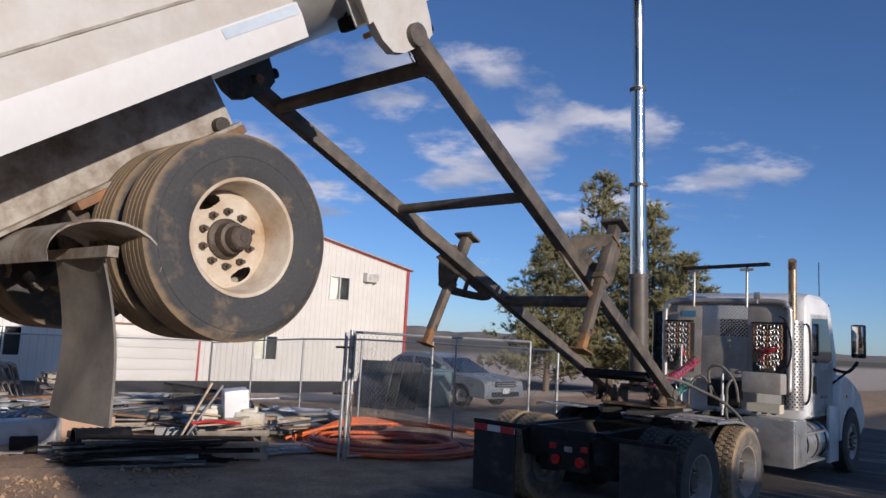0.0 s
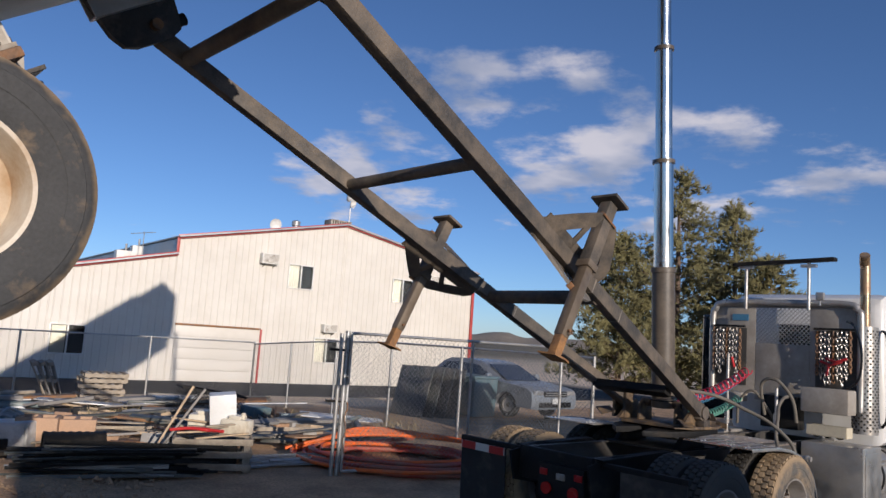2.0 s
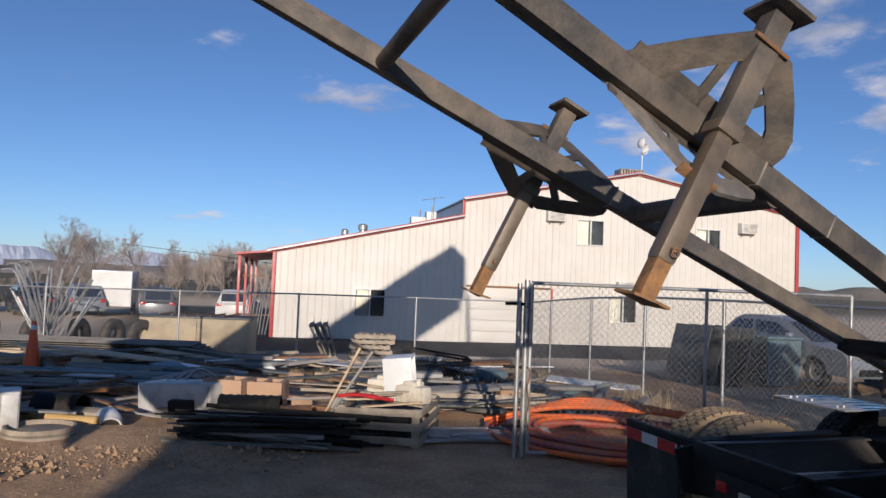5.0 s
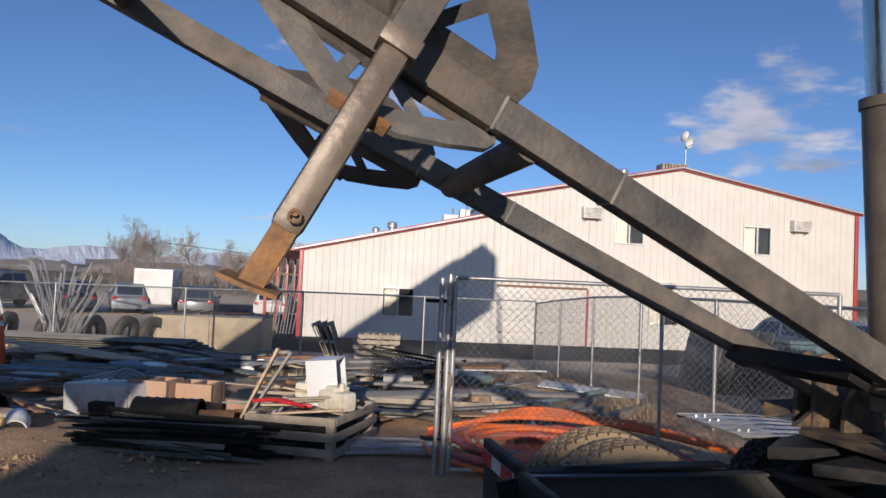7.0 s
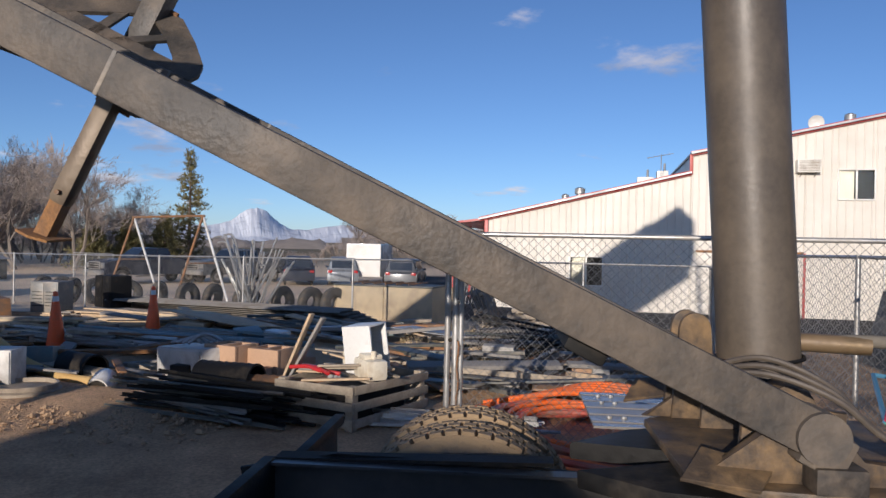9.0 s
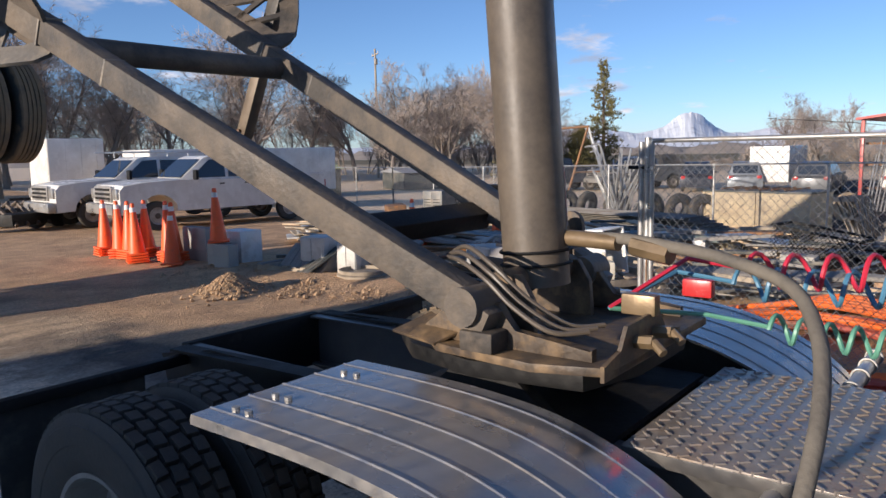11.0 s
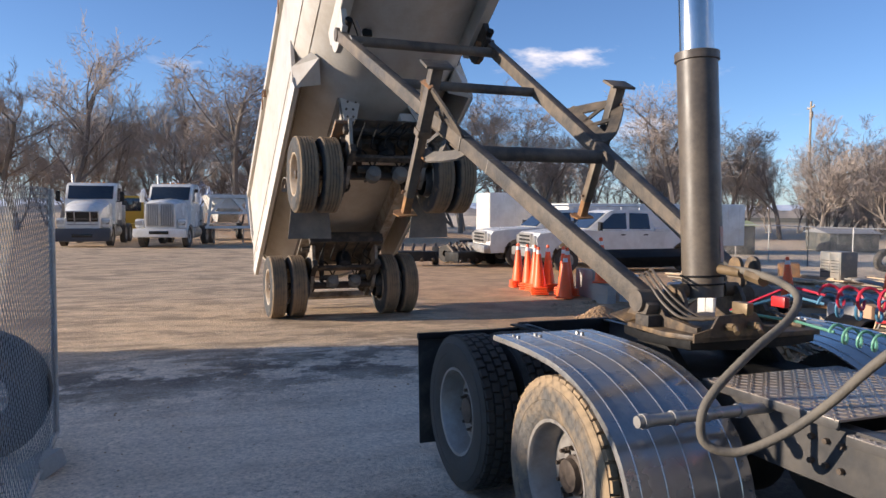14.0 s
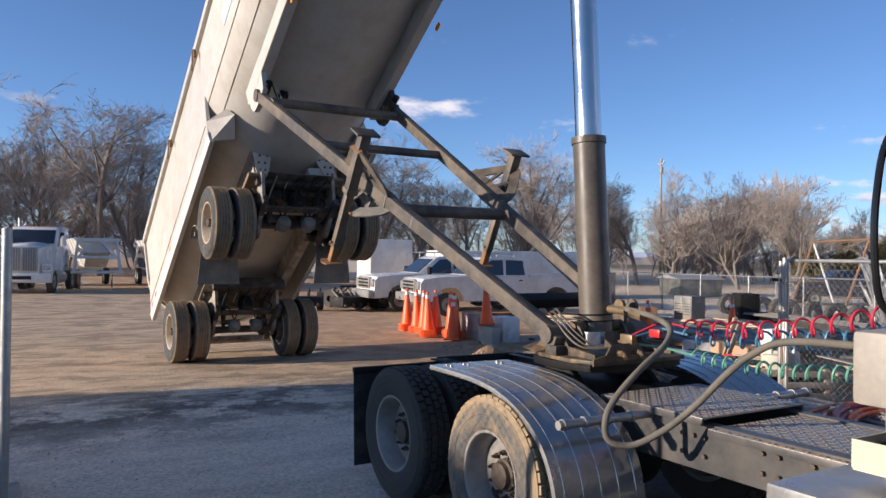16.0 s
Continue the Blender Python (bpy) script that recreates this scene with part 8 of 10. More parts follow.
# dark panels, wheeled bin and dry weeds by the gate
def leaning_panels():
    for i in range(4):
        root = thing("dark_panel", "black ribbed plastic panel leaning by the fence", "panel", pose(-4.7 + 0.24 * i, 19.6 + 0.16 * i, ground_z(-4.7, 19.6), 0, 0, 150) @ pose(0, 0, 0, 14, 0, 0), group="dark panels")
        bm = BM()
        box(bm, (0, 0, 0.66), (1.35, 0.03, 1.32), bev=0.004)
        part("sheet", bm, M_sheet, root)
        for k in range(7):
            bm = BM()
            box(bm, (-0.57 + 0.19 * k, -0.025, 0.66), (0.05, 0.02, 1.3), bev=0.006)
            part("rib", bm, M_gloss, root)
    root = thing("wheeled_bin", "dark blue-grey plastic wheeled bin", "bin", pose(-3.6, 21.2, ground_z(-3.6, 21.2), 0, 0, 150))
    bm = BM()
    box(bm, (0, 0, 0.55), (1.5, 0.8, 1.0), taper=(1.08, 1.08), bev=0.03)
    part("body", bm, M_teal, root)
    bm = BM()
    box(bm, (0, 0, 1.09), (1.65, 0.92, 0.07), bev=0.03)
    part("lid", bm, M_teal, root)


leaning_panels()


def weeds():
    rng = random.Random(9)
    bm = BM()
    spots = [(-3.0, 15.2, 0.45, 0.6), (-3.4, 15.6, 0.4, 0.5)] + [(rng.uniform(-14, -4), rng.uniform(12.5, 18), rng.uniform(0.15, 0.4), rng.uniform(0.15, 0.4)) for _ in range(34)]
    for x, y, h, r in spots:
        if -0.824 * x + 0.567 * y > 23:
            continue
        z = ground_z(x, y)
        for k in range(70):
            a = rng.uniform(0, math.tau)
            rr = r * math.sqrt(rng.random())
            p = Vector((x + rr * math.cos(a) * 0.6, y + rr * math.sin(a) * 0.6, z - 0.02))
            q = p + Vector((rng.gauss(0, 0.3) * h, rng.gauss(0, 0.3) * h, h * rng.uniform(0.5, 1.1)))
            w = Vector((rng.uniform(-1, 1), rng.uniform(-1, 1), 0)).normalized() * 0.004
            m = p.lerp(q, 0.55) + Vector((rng.gauss(0, 0.03), rng.gauss(0, 0.03), 0.02))
            v = [bm.verts.new(c) for c in (p - w, p + w, m + w * 0.7, m - w * 0.7, q)]
            bm.faces.new((v[0], v[1], v[2], v[3]))
            bm.faces.new((v[3], v[2], v[4]))
    lone("dry_weeds", bm, M_straw, "tufts of dry straw-coloured weeds along the fence", "weeds", kind="stuff", smooth=0)
    # clods along the edge of the drive
    bm = BM()
    for k in range(1500):
        f, r = rng.uniform(-9.5, -3.6), rng.gauss(-4.9, 0.5)
        x, y = 2.317 + 0.8829 * r + 0.4695 * f, 9.77 - 0.4695 * r + 0.8829 * f
        s = rng.uniform(0.006, 0.026) * (2.4 if rng.random() < 0.16 else 1)
        bmesh_clod(bm, Vector((x, y, 0.03 * smooth01(-4.6, -5.2, r))), s, rng)
    for k in range(700):
        a, rr = rng.uniform(0, math.tau), abs(rng.gauss(0, 0.24))
        x, y = -4.6 + rr * 1.3 * math.cos(a), 5.25 + rr * math.sin(a)
        bmesh_clod(bm, Vector((x, y, 0.24 * math.exp(-(rr / 0.28) ** 2))), rng.uniform(0.02, 0.05), rng)
    # crumbs scattered over the drive
    for k in range(1300):
        x, y = rng.uniform(-2.5, 5.5), rng.uniform(2.0, 9.0)
        if 0.8829 * x - 0.4695 * y > -2.6 and (k % 4 == 0 or 3.0 < 0.4695 * x + 0.8829 * y < 6.0):
            bmesh_clod(bm, Vector((x, y, 0.0)), rng.uniform(0.004, 0.014) * (1.8 if rng.random() < 0.06 else 1), rng)
    lone("dirt_clods", bm, M_mud, "brown dirt clods and a small sand heap on the yard", "dirt", kind="stuff")
    bm = BM()
    n, m = 20, 8
    rows = []
    for j in range(m + 1):
        rr = 0.75 * j / m
        rows.append([bm.verts.new((-4.6 + rr * 1.25 * math.cos(i * math.tau / n), 5.25 + rr * math.sin(i * math.tau / n), -0.02 + 0.27 * math.exp(-(rr / 0.3) ** 2) * (1 + 0.15 * noise.noise((rr * 9, i, 1))))) for i in range(n)])
    for a, b in zip(rows, rows[1:]):
        for i in range(n):
            bm.faces.new((a[i], a[(i + 1) % n], b[(i + 1) % n], b[i]))
    lone("sand_mound", bm, M_mud, "small heap of brown sand on the yard", "sand")


def bmesh_clod(bm, c, s, rng):
    v = [bm.verts.new(c + Vector((dx * s * rng.uniform(0.7, 1.3), dy * s * rng.uniform(0.7, 1.3), dz * s * rng.uniform(0.6, 1.1)))) for dx, dy, dz in ((1, 0, 0), (-1, 0, 0), (0, 1, 0), (0, -1, 0), (0, 0, 0.8), (0, 0, -0.6))]
    for a, b, d in ((0, 2, 4), (2, 1, 4), (1, 3, 4), (3, 0, 4), (2, 0, 5), (1, 2, 5), (3, 1, 5), (0, 3, 5)):
        bm.faces.new((v[a], v[b], v[d]))


weeds()


# ---- sheets, beams and pipes on the soil behind the gate ----
def behind_gate():
    for x, y, yaw, w, l, mt, name, lab in ((-6.3, 16.2, 20, 0.9, 2.3, M_wood2, "plywood_sheet", "brown plywood sheet lying on the soil"), (-5.2, 17.0, 32, 0.7, 1.9, M_whitem, "metal_sheet", "pale bent metal sheet lying on the soil"), (-4.0, 14.4, 62, 0.5, 1.3, M_card, "plywood_sheet", "brown plywood offcut lying on the soil")):
        bm = BM()
        box(bm, (0, 0, 0.02), (l, w, 0.022), bev=0.004)
        loose(name, bm, mt, lab, "sheet", pose(x, y, ground_z(x, y) + 0.03, 2, 3, yaw), "sheets behind the gate")
    for k, (x, y, yaw, L) in enumerate(((-3.9, 15.2, 118, 3.0), (-2.9, 14.9, 112, 2.6), (-4.6, 14.0, 125, 2.4), (-3.2, 14.1, 105, 1.8))):
        bm = BM()
        box(bm, (0, 0, 0.06), (L, 0.1 + 0.03 * (k % 2), 0.09), bev=0.008)
        loose("timber_beam", bm, (M_wood3, M_wood, M_sheet, M_wood3)[k], "weathered timber beam lying on the soil", "beam", pose(x, y, ground_z(x, y) + 0.02 + 0.05 * (k % 2), 0, 3, yaw), "beams behind the gate")
    for k, (x, y, yaw, L) in enumerate(((-3.5, 13.5, 138, 2.2), (-3.3, 13.7, 131, 2.0), (-4.4, 15.4, 96, 2.5), (-2.6, 13.6, 70, 1.6))):
        bm = BM()
        rod(bm, [(-L / 2, 0, 0.05), (L / 2, 0.05, 0.09)], 0.045, 12)
        loose("plastic_pipe", bm, (M_bluep, M_teal, M_bluep, M_redpipe)[k], "dusty plastic pipe lying on the soil", "pipe", pose(x, y, ground_z(x, y) + 0.02, 0, 0, yaw), "pipes behind the gate")


behind_gate()

# ---- cones and blocks ----
def cone(m, h=0.92, nest=0):
    root = thing("traffic_cone", "orange traffic cone with white reflective bands", "cone", m, group="traffic cones")
    bm = BM()
    lathe(bm, [(0.001, h), (0.028, h), (0.035, h - 0.015), (0.15, 0.035), (0.175, 0.03), (0.001, 0.03)], pose(0, 0, 0, 0, -90, 0), 24, close=False)
    part("body", bm, M_cone, root)
    for z0, z1 in ((h - 0.16, h - 0.07), (h - 0.31, h - 0.22)):
        bm = BM()
        def rad(z):
            return 0.035 + (0.125 - 0.035) * (h - 0.015 - z) / (h - 0.05) + 0.004
        lathe(bm, [(rad(z0), z0), (rad(z1), z1), (rad(z1) - 0.006, z1), (rad(z0) - 0.006, z0)], pose(0, 0, 0, 0, -90, 0), 24)
        part("band", bm, M_refl, root)
    bm = BM()
    box(bm, (0, 0, 0.016), (0.36, 0.36, 0.032), bev=0.01)
    part("base", bm, M_cone, root)
    # bases of the cones nested under this one
    for k in range(nest):
        bm = BM()
        box(bm, (0.004 * (k % 3 - 1), 0, -0.03 - 0.045 * k), (0.37, 0.37, 0.026), Euler((0, 0, radians(4 * (k % 3) - 4))).to_matrix(), bev=0.008)
        box(bm, (0, 0, -0.01 - 0.045 * k), (0.24, 0.24, 0.03))
        part("nested_base", bm, M_cone, root, "rim of a cone nested below")
    return root


c0 = cone(pose(-6.98, 3.08, 0.02, 0, 0, 20))
c1 = cone(pose(-8.0, 1.15, 0.17, 1, 1, 50), nest=3)
for x, y, z, rz in ((-7.75, 1.62, 0.17, 15), (-7.62, 1.9, 0.17, 70), (-7.85, 2.1, 0.17, 55), (-7.25, 2.25, 0.15, 35), (-7.5, 2.75, 0.17, 10), (-7.3, 2.95, 0.16, 60)):
    copy_thing(c1, pose(x, y, z, 2, 1, rz))
copy_thing(c0, pose(-6.9, 4.0, 0.42, 2, 1, 25))
copy_thing(c0, pose(-11.2, 8.4, 0.02, 2, 3, 30))
copy_thing(c0, pose(-9.4, 6.9, 0.05, 4, 2, 50))


def concrete_block(x, y, z, yaw, mt=None, s=(0.4, 0.2, 0.2)):
    root = thing("concrete_block", "grey hollow concrete block by the cones", "block", pose(x, y, z, 0, 0, yaw), group="concrete blocks")
    for c, q in (((0, -s[1] / 2 + 0.02, s[2] / 2), (s[0], 0.04, s[2])), ((0, s[1] / 2 - 0.02, s[2] / 2), (s[0], 0.04, s[2])), ((-s[0] / 2 + 0.02, 0, s[2] / 2), (0.04, s[1] - 0.08, s[2])), ((s[0] / 2 - 0.02, 0, s[2] / 2), (0.04, s[1] - 0.08, s[2])), ((0, 0, s[2] / 2), (0.04, s[1] - 0.08, s[2]))):
        bm = BM()
        box(bm, c, q, bev=0.005)
        part("web", bm, mt or M_conc, root)


for i in range(2):
    for j in range(3):
        concrete_block(-7.75 + 0.2 * i, 3.1 + 0.3 * i, 0.2 * j, 60)
for j in range(2):
    concrete_block(-6.9, 4.0, 0.2 * j, 65)
    concrete_block(-6.68, 4.22, 0.2 * j, 62)
bm = BM()
box(bm, (0, 0, 0.28), (0.6, 0.45, 0.56), bev=0.02)
lone("white_crate", bm, M_whitem, "white plastic crate by the concrete blocks", "crate", pose(-7.35, 4.2, 0.02, 0, 0, 60))


bm = BM()
box(bm, (0, 0, 0.06), (0.26, 0.2, 0.14), Euler((0.2, 0.15, 0)).to_matrix(), bev=0.03)
lone("concrete_chunk", bm, M_conc, "broken grey concrete chunk at the gate's foot", "rubble", pose(4.74, 5.92, 0.0, 0, 0, 30))


# ---- parked vehicles ----
M_silver = surf("silver_car_paint", (0.260, 0.279, 0.298), 0.28, 0.35, var=0.04, bump=0.01)
M_grey = surf("grey_car_paint", (0.14, 0.145, 0.15), 0.3, 0.3, var=0.05, bump=0.01)
M_darkcar = surf("dark_car_paint", (0.03, 0.035, 0.05), 0.25, 0.1, var=0.05, bump=0.01)
M_yellow = surf("yellow_machine_paint", (0.55, 0.33, 0.04), 0.5, var=0.1, bump=0.04)
M_plate = surf("plate_bar", (0.5, 0.5, 0.48), 0.5, var=0.05, bump=0.01)


def body_loft(bm, prof, hw, tuck=0.93, mid=None, cy=0.0, cz=0.8):
    """A body from its side outline (y, z), rounded towards both flanks."""
    secs = []
    for x, k in ((-hw, tuck), (-hw + 0.04, tuck + (1 - tuck) * 0.75), (-hw + 0.13, 1.0), (hw - 0.13, 1.0), (hw - 0.04, tuck + (1 - tuck) * 0.75), (hw, tuck)):
        secs.append([Vector((x, cy + (y - cy) * (0.985 if k < 1 else 1), cz + (z - cz) * k)) for y, z in prof])
    loft(bm, secs)


def arch_cut(prof_bottom, ys, r, z0):
    """Bottom edge of a body with round wheel arches, from back to front."""
    out = [(prof_bottom[0], z0)]
    for yc in ys:
        for i in range(9):
            a = math.pi - math.pi * i / 8
            out.append((yc + r * math.cos(a), z0 + 0.02 + r * math.sin(a) * 0.92))
    out.append((prof_bottom[1], z0))
    return out


def car_wheels(root, ys, hx, r, mat_rim=None):
    for y in ys:
        for sx in (-1, 1):
            tyre, rim, hubm = wheel_meshes("far")
            s = r / 0.525
            m = pose(sx * hx, y, r, 30 * y, 0, 0 if sx > 0 else 180) @ Matrix.Diagonal((s * 0.85, s, s, 1))
            w = share("wheel", rim, root, m)
            share("tyre", tyre, w)
            share("hub", hubm, w)


def side_glass(root, polys, hx, lean=6.0, zc=1.3):
    for sx in (-1, 1):
        for poly in polys:
            bm = BM()
            mt = Matrix.Translation((sx * hx, 0, zc)) @ pose(0, 0, 0, 0, -lean * sx, 0) @ Matrix.Translation((0, 0, -zc))
            slab(bm, poly, 0.02, mt @ Matrix(((0, 0, 1, -0.01), (1, 0, 0, 0), (0, 1, 0, 0), (0, 0, 0, 1))))
            part("side_window", bm, M_glass, root, "dark side window")


def pickup(m, mt, label, bed_rack=False):
    """A full-size crew-cab pickup; nose to +y."""
    root = thing("pickup_truck", label, "pickup", m, group="parked pickups")
    L0, L1 = -3.5, 3.1
    ys = (-2.15, 2.05)
    low = arch_cut((L0, L1), ys, 0.55, 0.5)
    prof = low + [(L1 + 0.02, 0.75), (L1 + 0.02, 1.16), (L1 - 0.1, 1.3), (2.4, 1.38), (1.3, 1.42), (1.1, 1.4), (-0.95, 1.4), (-1.0, 1.38), (L0, 1.38), (L0 - 0.02, 0.9)]
    bm = BM()
    body_loft(bm, prof, 1.0, 0.95)
    part("body", bm, mt, root)
    bm = BM()
    cab = [(-1.0, 1.34), (-1.02, 1.6), (-0.9, 2.0), (-0.6, 2.05), (0.35, 2.05), (0.58, 1.98), (1.3, 1.4)]
    secs = []
    for x, k in ((-0.96, 0.0), (-0.80, 1.0), (0.80, 1.0), (0.96, 0.0)):
        secs.append([Vector((x, y, 1.34 + (z - 1.34) * (1 if k else 0.02))) for y, z in cab])
    loft(bm, secs)
    part("cabin", bm, mt, root)
    side_glass(root, [[(-0.86, 1.42), (-0.82, 1.94), (-0.16, 1.96), (-0.12, 1.42)], [(-0.02, 1.42), (-0.04, 1.96), (0.42, 1.94), (0.98, 1.48), (0.96, 1.42)]], 0.888, 13.0, 1.68)
    bm = BM()
    w = Matrix.Translation((0, 0.965, 1.7)) @ pose(0, 0, 0, 51, 0, 0)
    box(bm, w.translation, (1.52, 0.02, 0.80), w.to_3x3(), taper=(0.94, 1))
    part("windscreen", bm, M_glass, root, "dark windscreen")
    # black box flush with the body stands for the shade in the bed
    bm = BM()
    box(bm, (0, -2.24, 1.25), (1.7, 2.3, 0.28))
    part("bed_shade", bm, M_dark, root)
    for sx in (-1, 1):
        bm = BM()
        box(bm, (sx * 0.93, -2.25, 1.4), (0.12, 2.44, 0.08), bev=0.02)
        part("bed_rail", bm, mt, root)
        bm = BM()
        box(bm, (sx * 0.8, L1 + 0.0, 1.06), (0.32, 0.1, 0.3), bev=0.05)
        part("headlamp", bm, M_alum, root)
        bm = BM()
        box(bm, (sx * 0.97, L1 - 0.08, 0.96), (0.05, 0.1, 0.1), bev=0.015)
        part("turn_lamp", bm, M_amber, root)
        bm = BM()
        box(bm, (sx * 0.9, L0 - 0.01, 1.05), (0.12, 0.04, 0.34), bev=0.015)
        part("tail_lamp", bm, M_lens, root)
        bm = BM()
        box(bm, (sx * 1.14, 0.98, 1.52), (0.2, 0.1, 0.28), bev=0.03)
        rod(bm, [(sx * 0.95, 0.95, 1.38), (sx * 1.1, 0.97, 1.4)], 0.02, 6)
        part("mirror", bm, M_black, root)
        for y in (-0.66, 0.14):
            bm = BM()
            box(bm, (sx * 1.0, y - 0.02, 1.24), (0.03, 0.15, 0.04), bev=0.008)
            part("door_handle", bm, M_black, root)
        for y in (-0.98, -0.06, 1.0):
            bm = BM()
            box(bm, (sx * 0.996, y, 0.9), (0.006, 0.012, 0.72))
            part("door_gap", bm, M_black, root)
        bm = BM()
        box(bm, (sx * 0.94, 0.05, 0.46), (0.14, 2.3, 0.05), bev=0.015)
        part("side_step", bm, M_black, root)
    bm = BM()
    box(bm, (0, L1 + 0.03, 1.06), (1.24, 0.08, 0.44), bev=0.05)
    gr = part("grille", bm, M_alum, root)
    for i in range(3):
        bm = BM()
        box(bm, (0, L1 + 0.07, 0.94 + 0.12 * i), (1.1, 0.012, 0.065))
        part("slot", bm, M_black, gr)
    bm = BM()
    box(bm, (0, L1 + 0.1, 0.66), (2.0, 0.24, 0.3), bev=0.08)
    part("bumper", bm, M_alum, root)
    bm = BM()
    box(bm, (0, L0 - 0.1, 0.62), (1.9, 0.16, 0.2), bev=0.03)
    part("rear_bumper", bm, M_alum, root)
    car_wheels(root, ys, 0.86, 0.42)
    if bed_rack:
        for x in (-0.7, 0.7):
            bm = BM()
            rod(bm, [(x, -3.0, 2.2), (x, 1.2, 2.2)], 0.025, 8)
            for y in (-2.9, -1.2, 0.6):
                rod(bm, [(x, y, 1.4 if y < -1.1 else 2.02), (x, y, 2.2)], 0.02, 8)
            part("ladder_rack", bm, M_whitem, root)
    return root


def pk_pose(x, y, yaw):
    return pose(x, y, ground_z(x, y), 0, 0, yaw)


pickup(pk_pose(-16.3, -0.75, -127.3), M_cab, "white crew-cab pickup parked beyond the cones")
pickup(pk_pose(-17.3, -3.5, -124), M_cab, "white work pickup with a ladder rack parked alongside", True)


def suv(m, mt, label, kind="suv"):
    root = thing("parked_car", label, "car", m, group="parked cars")
    h = 1.72 if kind == "suv" else 1.47
    L0, L1 = -2.35, 2.4
    ys = (-1.42, 1.48)
    low = arch_cut((L0, L1), ys, 0.40, 0.30)
    belt = 0.98 if kind == "suv" else 0.92
    prof = low + [(L1 + 0.03, 0.5), (L1, 0.72), (L1 - 0.15, 0.84), (1.35, belt + 0.03), (1.1, belt + 0.06), (-1.9, belt + 0.06), (-2.2, belt), (L0, 0.85), (L0 - 0.03, 0.55)]
    bm = BM()
    body_loft(bm, prof, 0.92, 0.93, cz=0.65)
    part("body", bm, mt, root)
    if kind == "suv":
        cab = [(-2.25, belt), (-2.1, h - 0.2), (-1.85, h - 0.04), (-0.8, h), (0.1, h - 0.03), (0.4, h - 0.12), (1.3, belt)]
        wins = [[(-1.95, 1.06), (-1.85, h - 0.2), (-1.15, h - 0.15), (-1.1, 1.06)], [(-1.0, 1.06), (-1.02, h - 0.14), (-0.25, h - 0.14), (-0.2, 1.06)], [(-0.1, 1.06), (-0.12, h - 0.14), (0.25, h - 0.18), (0.95, 1.06)]]
    else:
        cab = [(-1.95, belt), (-1.3, h - 0.12), (-1.0, h - 0.02), (-0.4, h), (0.1, h - 0.04), (0.35, h - 0.1), (1.25, belt)]
        wins = [[(-1.4, 1.02), (-1.15, h - 0.14), (-0.62, h - 0.12), (-0.56, 1.02)], [(-0.46, 1.02), (-0.5, h - 0.12), (0.2, h - 0.16), (0.85, 1.02)]]
    bm = BM()
    secs = []
    for x, k in ((-0.88, 0.02), (-0.68, 1.0), (0.68, 1.0), (0.88, 0.02)):
        secs.append([Vector((x, y, belt + (z - belt) * k)) for y, z in cab])
    loft(bm, secs)
    part("cabin", bm, mt, root)
    side_glass(root, wins, 0.79 if kind == "suv" else 0.78, 17, (belt + h) / 2)
    ang = math.degrees(math.atan2(1.3 - 0.4, h - 0.12 - belt))
    bm = BM()
    w = Matrix.Translation((0, 0.87, (belt + h - 0.08) / 2)) @ pose(0, 0, 0, ang, 0, 0)
    box(bm, w.translation, (1.36, 0.02, math.hypot(0.9, h - 0.12 - belt) * 0.9), w.to_3x3(), taper=(0.9, 1))
    part("windscreen", bm, M_glass, root, "dark windscreen")
    bm = BM()
    y0, z0, y1, z1 = (-2.2, belt + 0.08, -2.08, h - 0.22) if kind == "suv" else (-1.9, belt + 0.04, -1.36, h - 0.16)
    bar(bm, (0, y0 - 0.015, z0), (0, y1 - 0.015, z1), 1.3, 0.03, (0, -1, 0.3))
    part("rear_window", bm, M_glass, root)
    for sx in (-1, 1):
        bm = BM()
        box(bm, (sx * 0.66, L1 - 0.06, 0.72), (0.38, 0.14, 0.14), bev=0.04)
        part("headlamp", bm, M_alum, root)
        bm = BM()
        box(bm, (sx * 0.74, L0 + 0.04, 0.86), (0.26, 0.1, 0.18), bev=0.03)
        part("tail_lamp", bm, M_lens, root)
        bm = BM()
        box(bm, (sx * 1.0, 0.85, 1.06), (0.18, 0.1, 0.13), bev=0.03)
        part("mirror", bm, mt, root)
        for y in (-0.53, 0.95, -1.15):
            bm = BM()
            box(bm, (sx * 0.917, y, 0.68), (0.006, 0.01, 0.5))
            part("door_gap", bm, M_black, root)
    bm = BM()
    box(bm, (0, L1 + 0.02, 0.7), (0.95, 0.04, 0.15), bev=0.02)
    gr = part("grille", bm, M_black, root)
    for i in range(2):
        bm = BM()
        box(bm, (0, L1 + 0.042, 0.67 + 0.06 * i), (0.86, 0.01, 0.02))
        part("bar", bm, M_alum, gr)
    bm = BM()
    box(bm, (0, L1 + 0.01, 0.42), (1.3, 0.06, 0.14), bev=0.02)
    part("lower_grille", bm, M_black, root)
    bm = BM()
    box(bm, (0, L1 + 0.05, 0.52), (0.31, 0.01, 0.15))
    part("number_plate", bm, M_plate, root)
    car_wheels(root, ys, 0.78, 0.335)
    return root


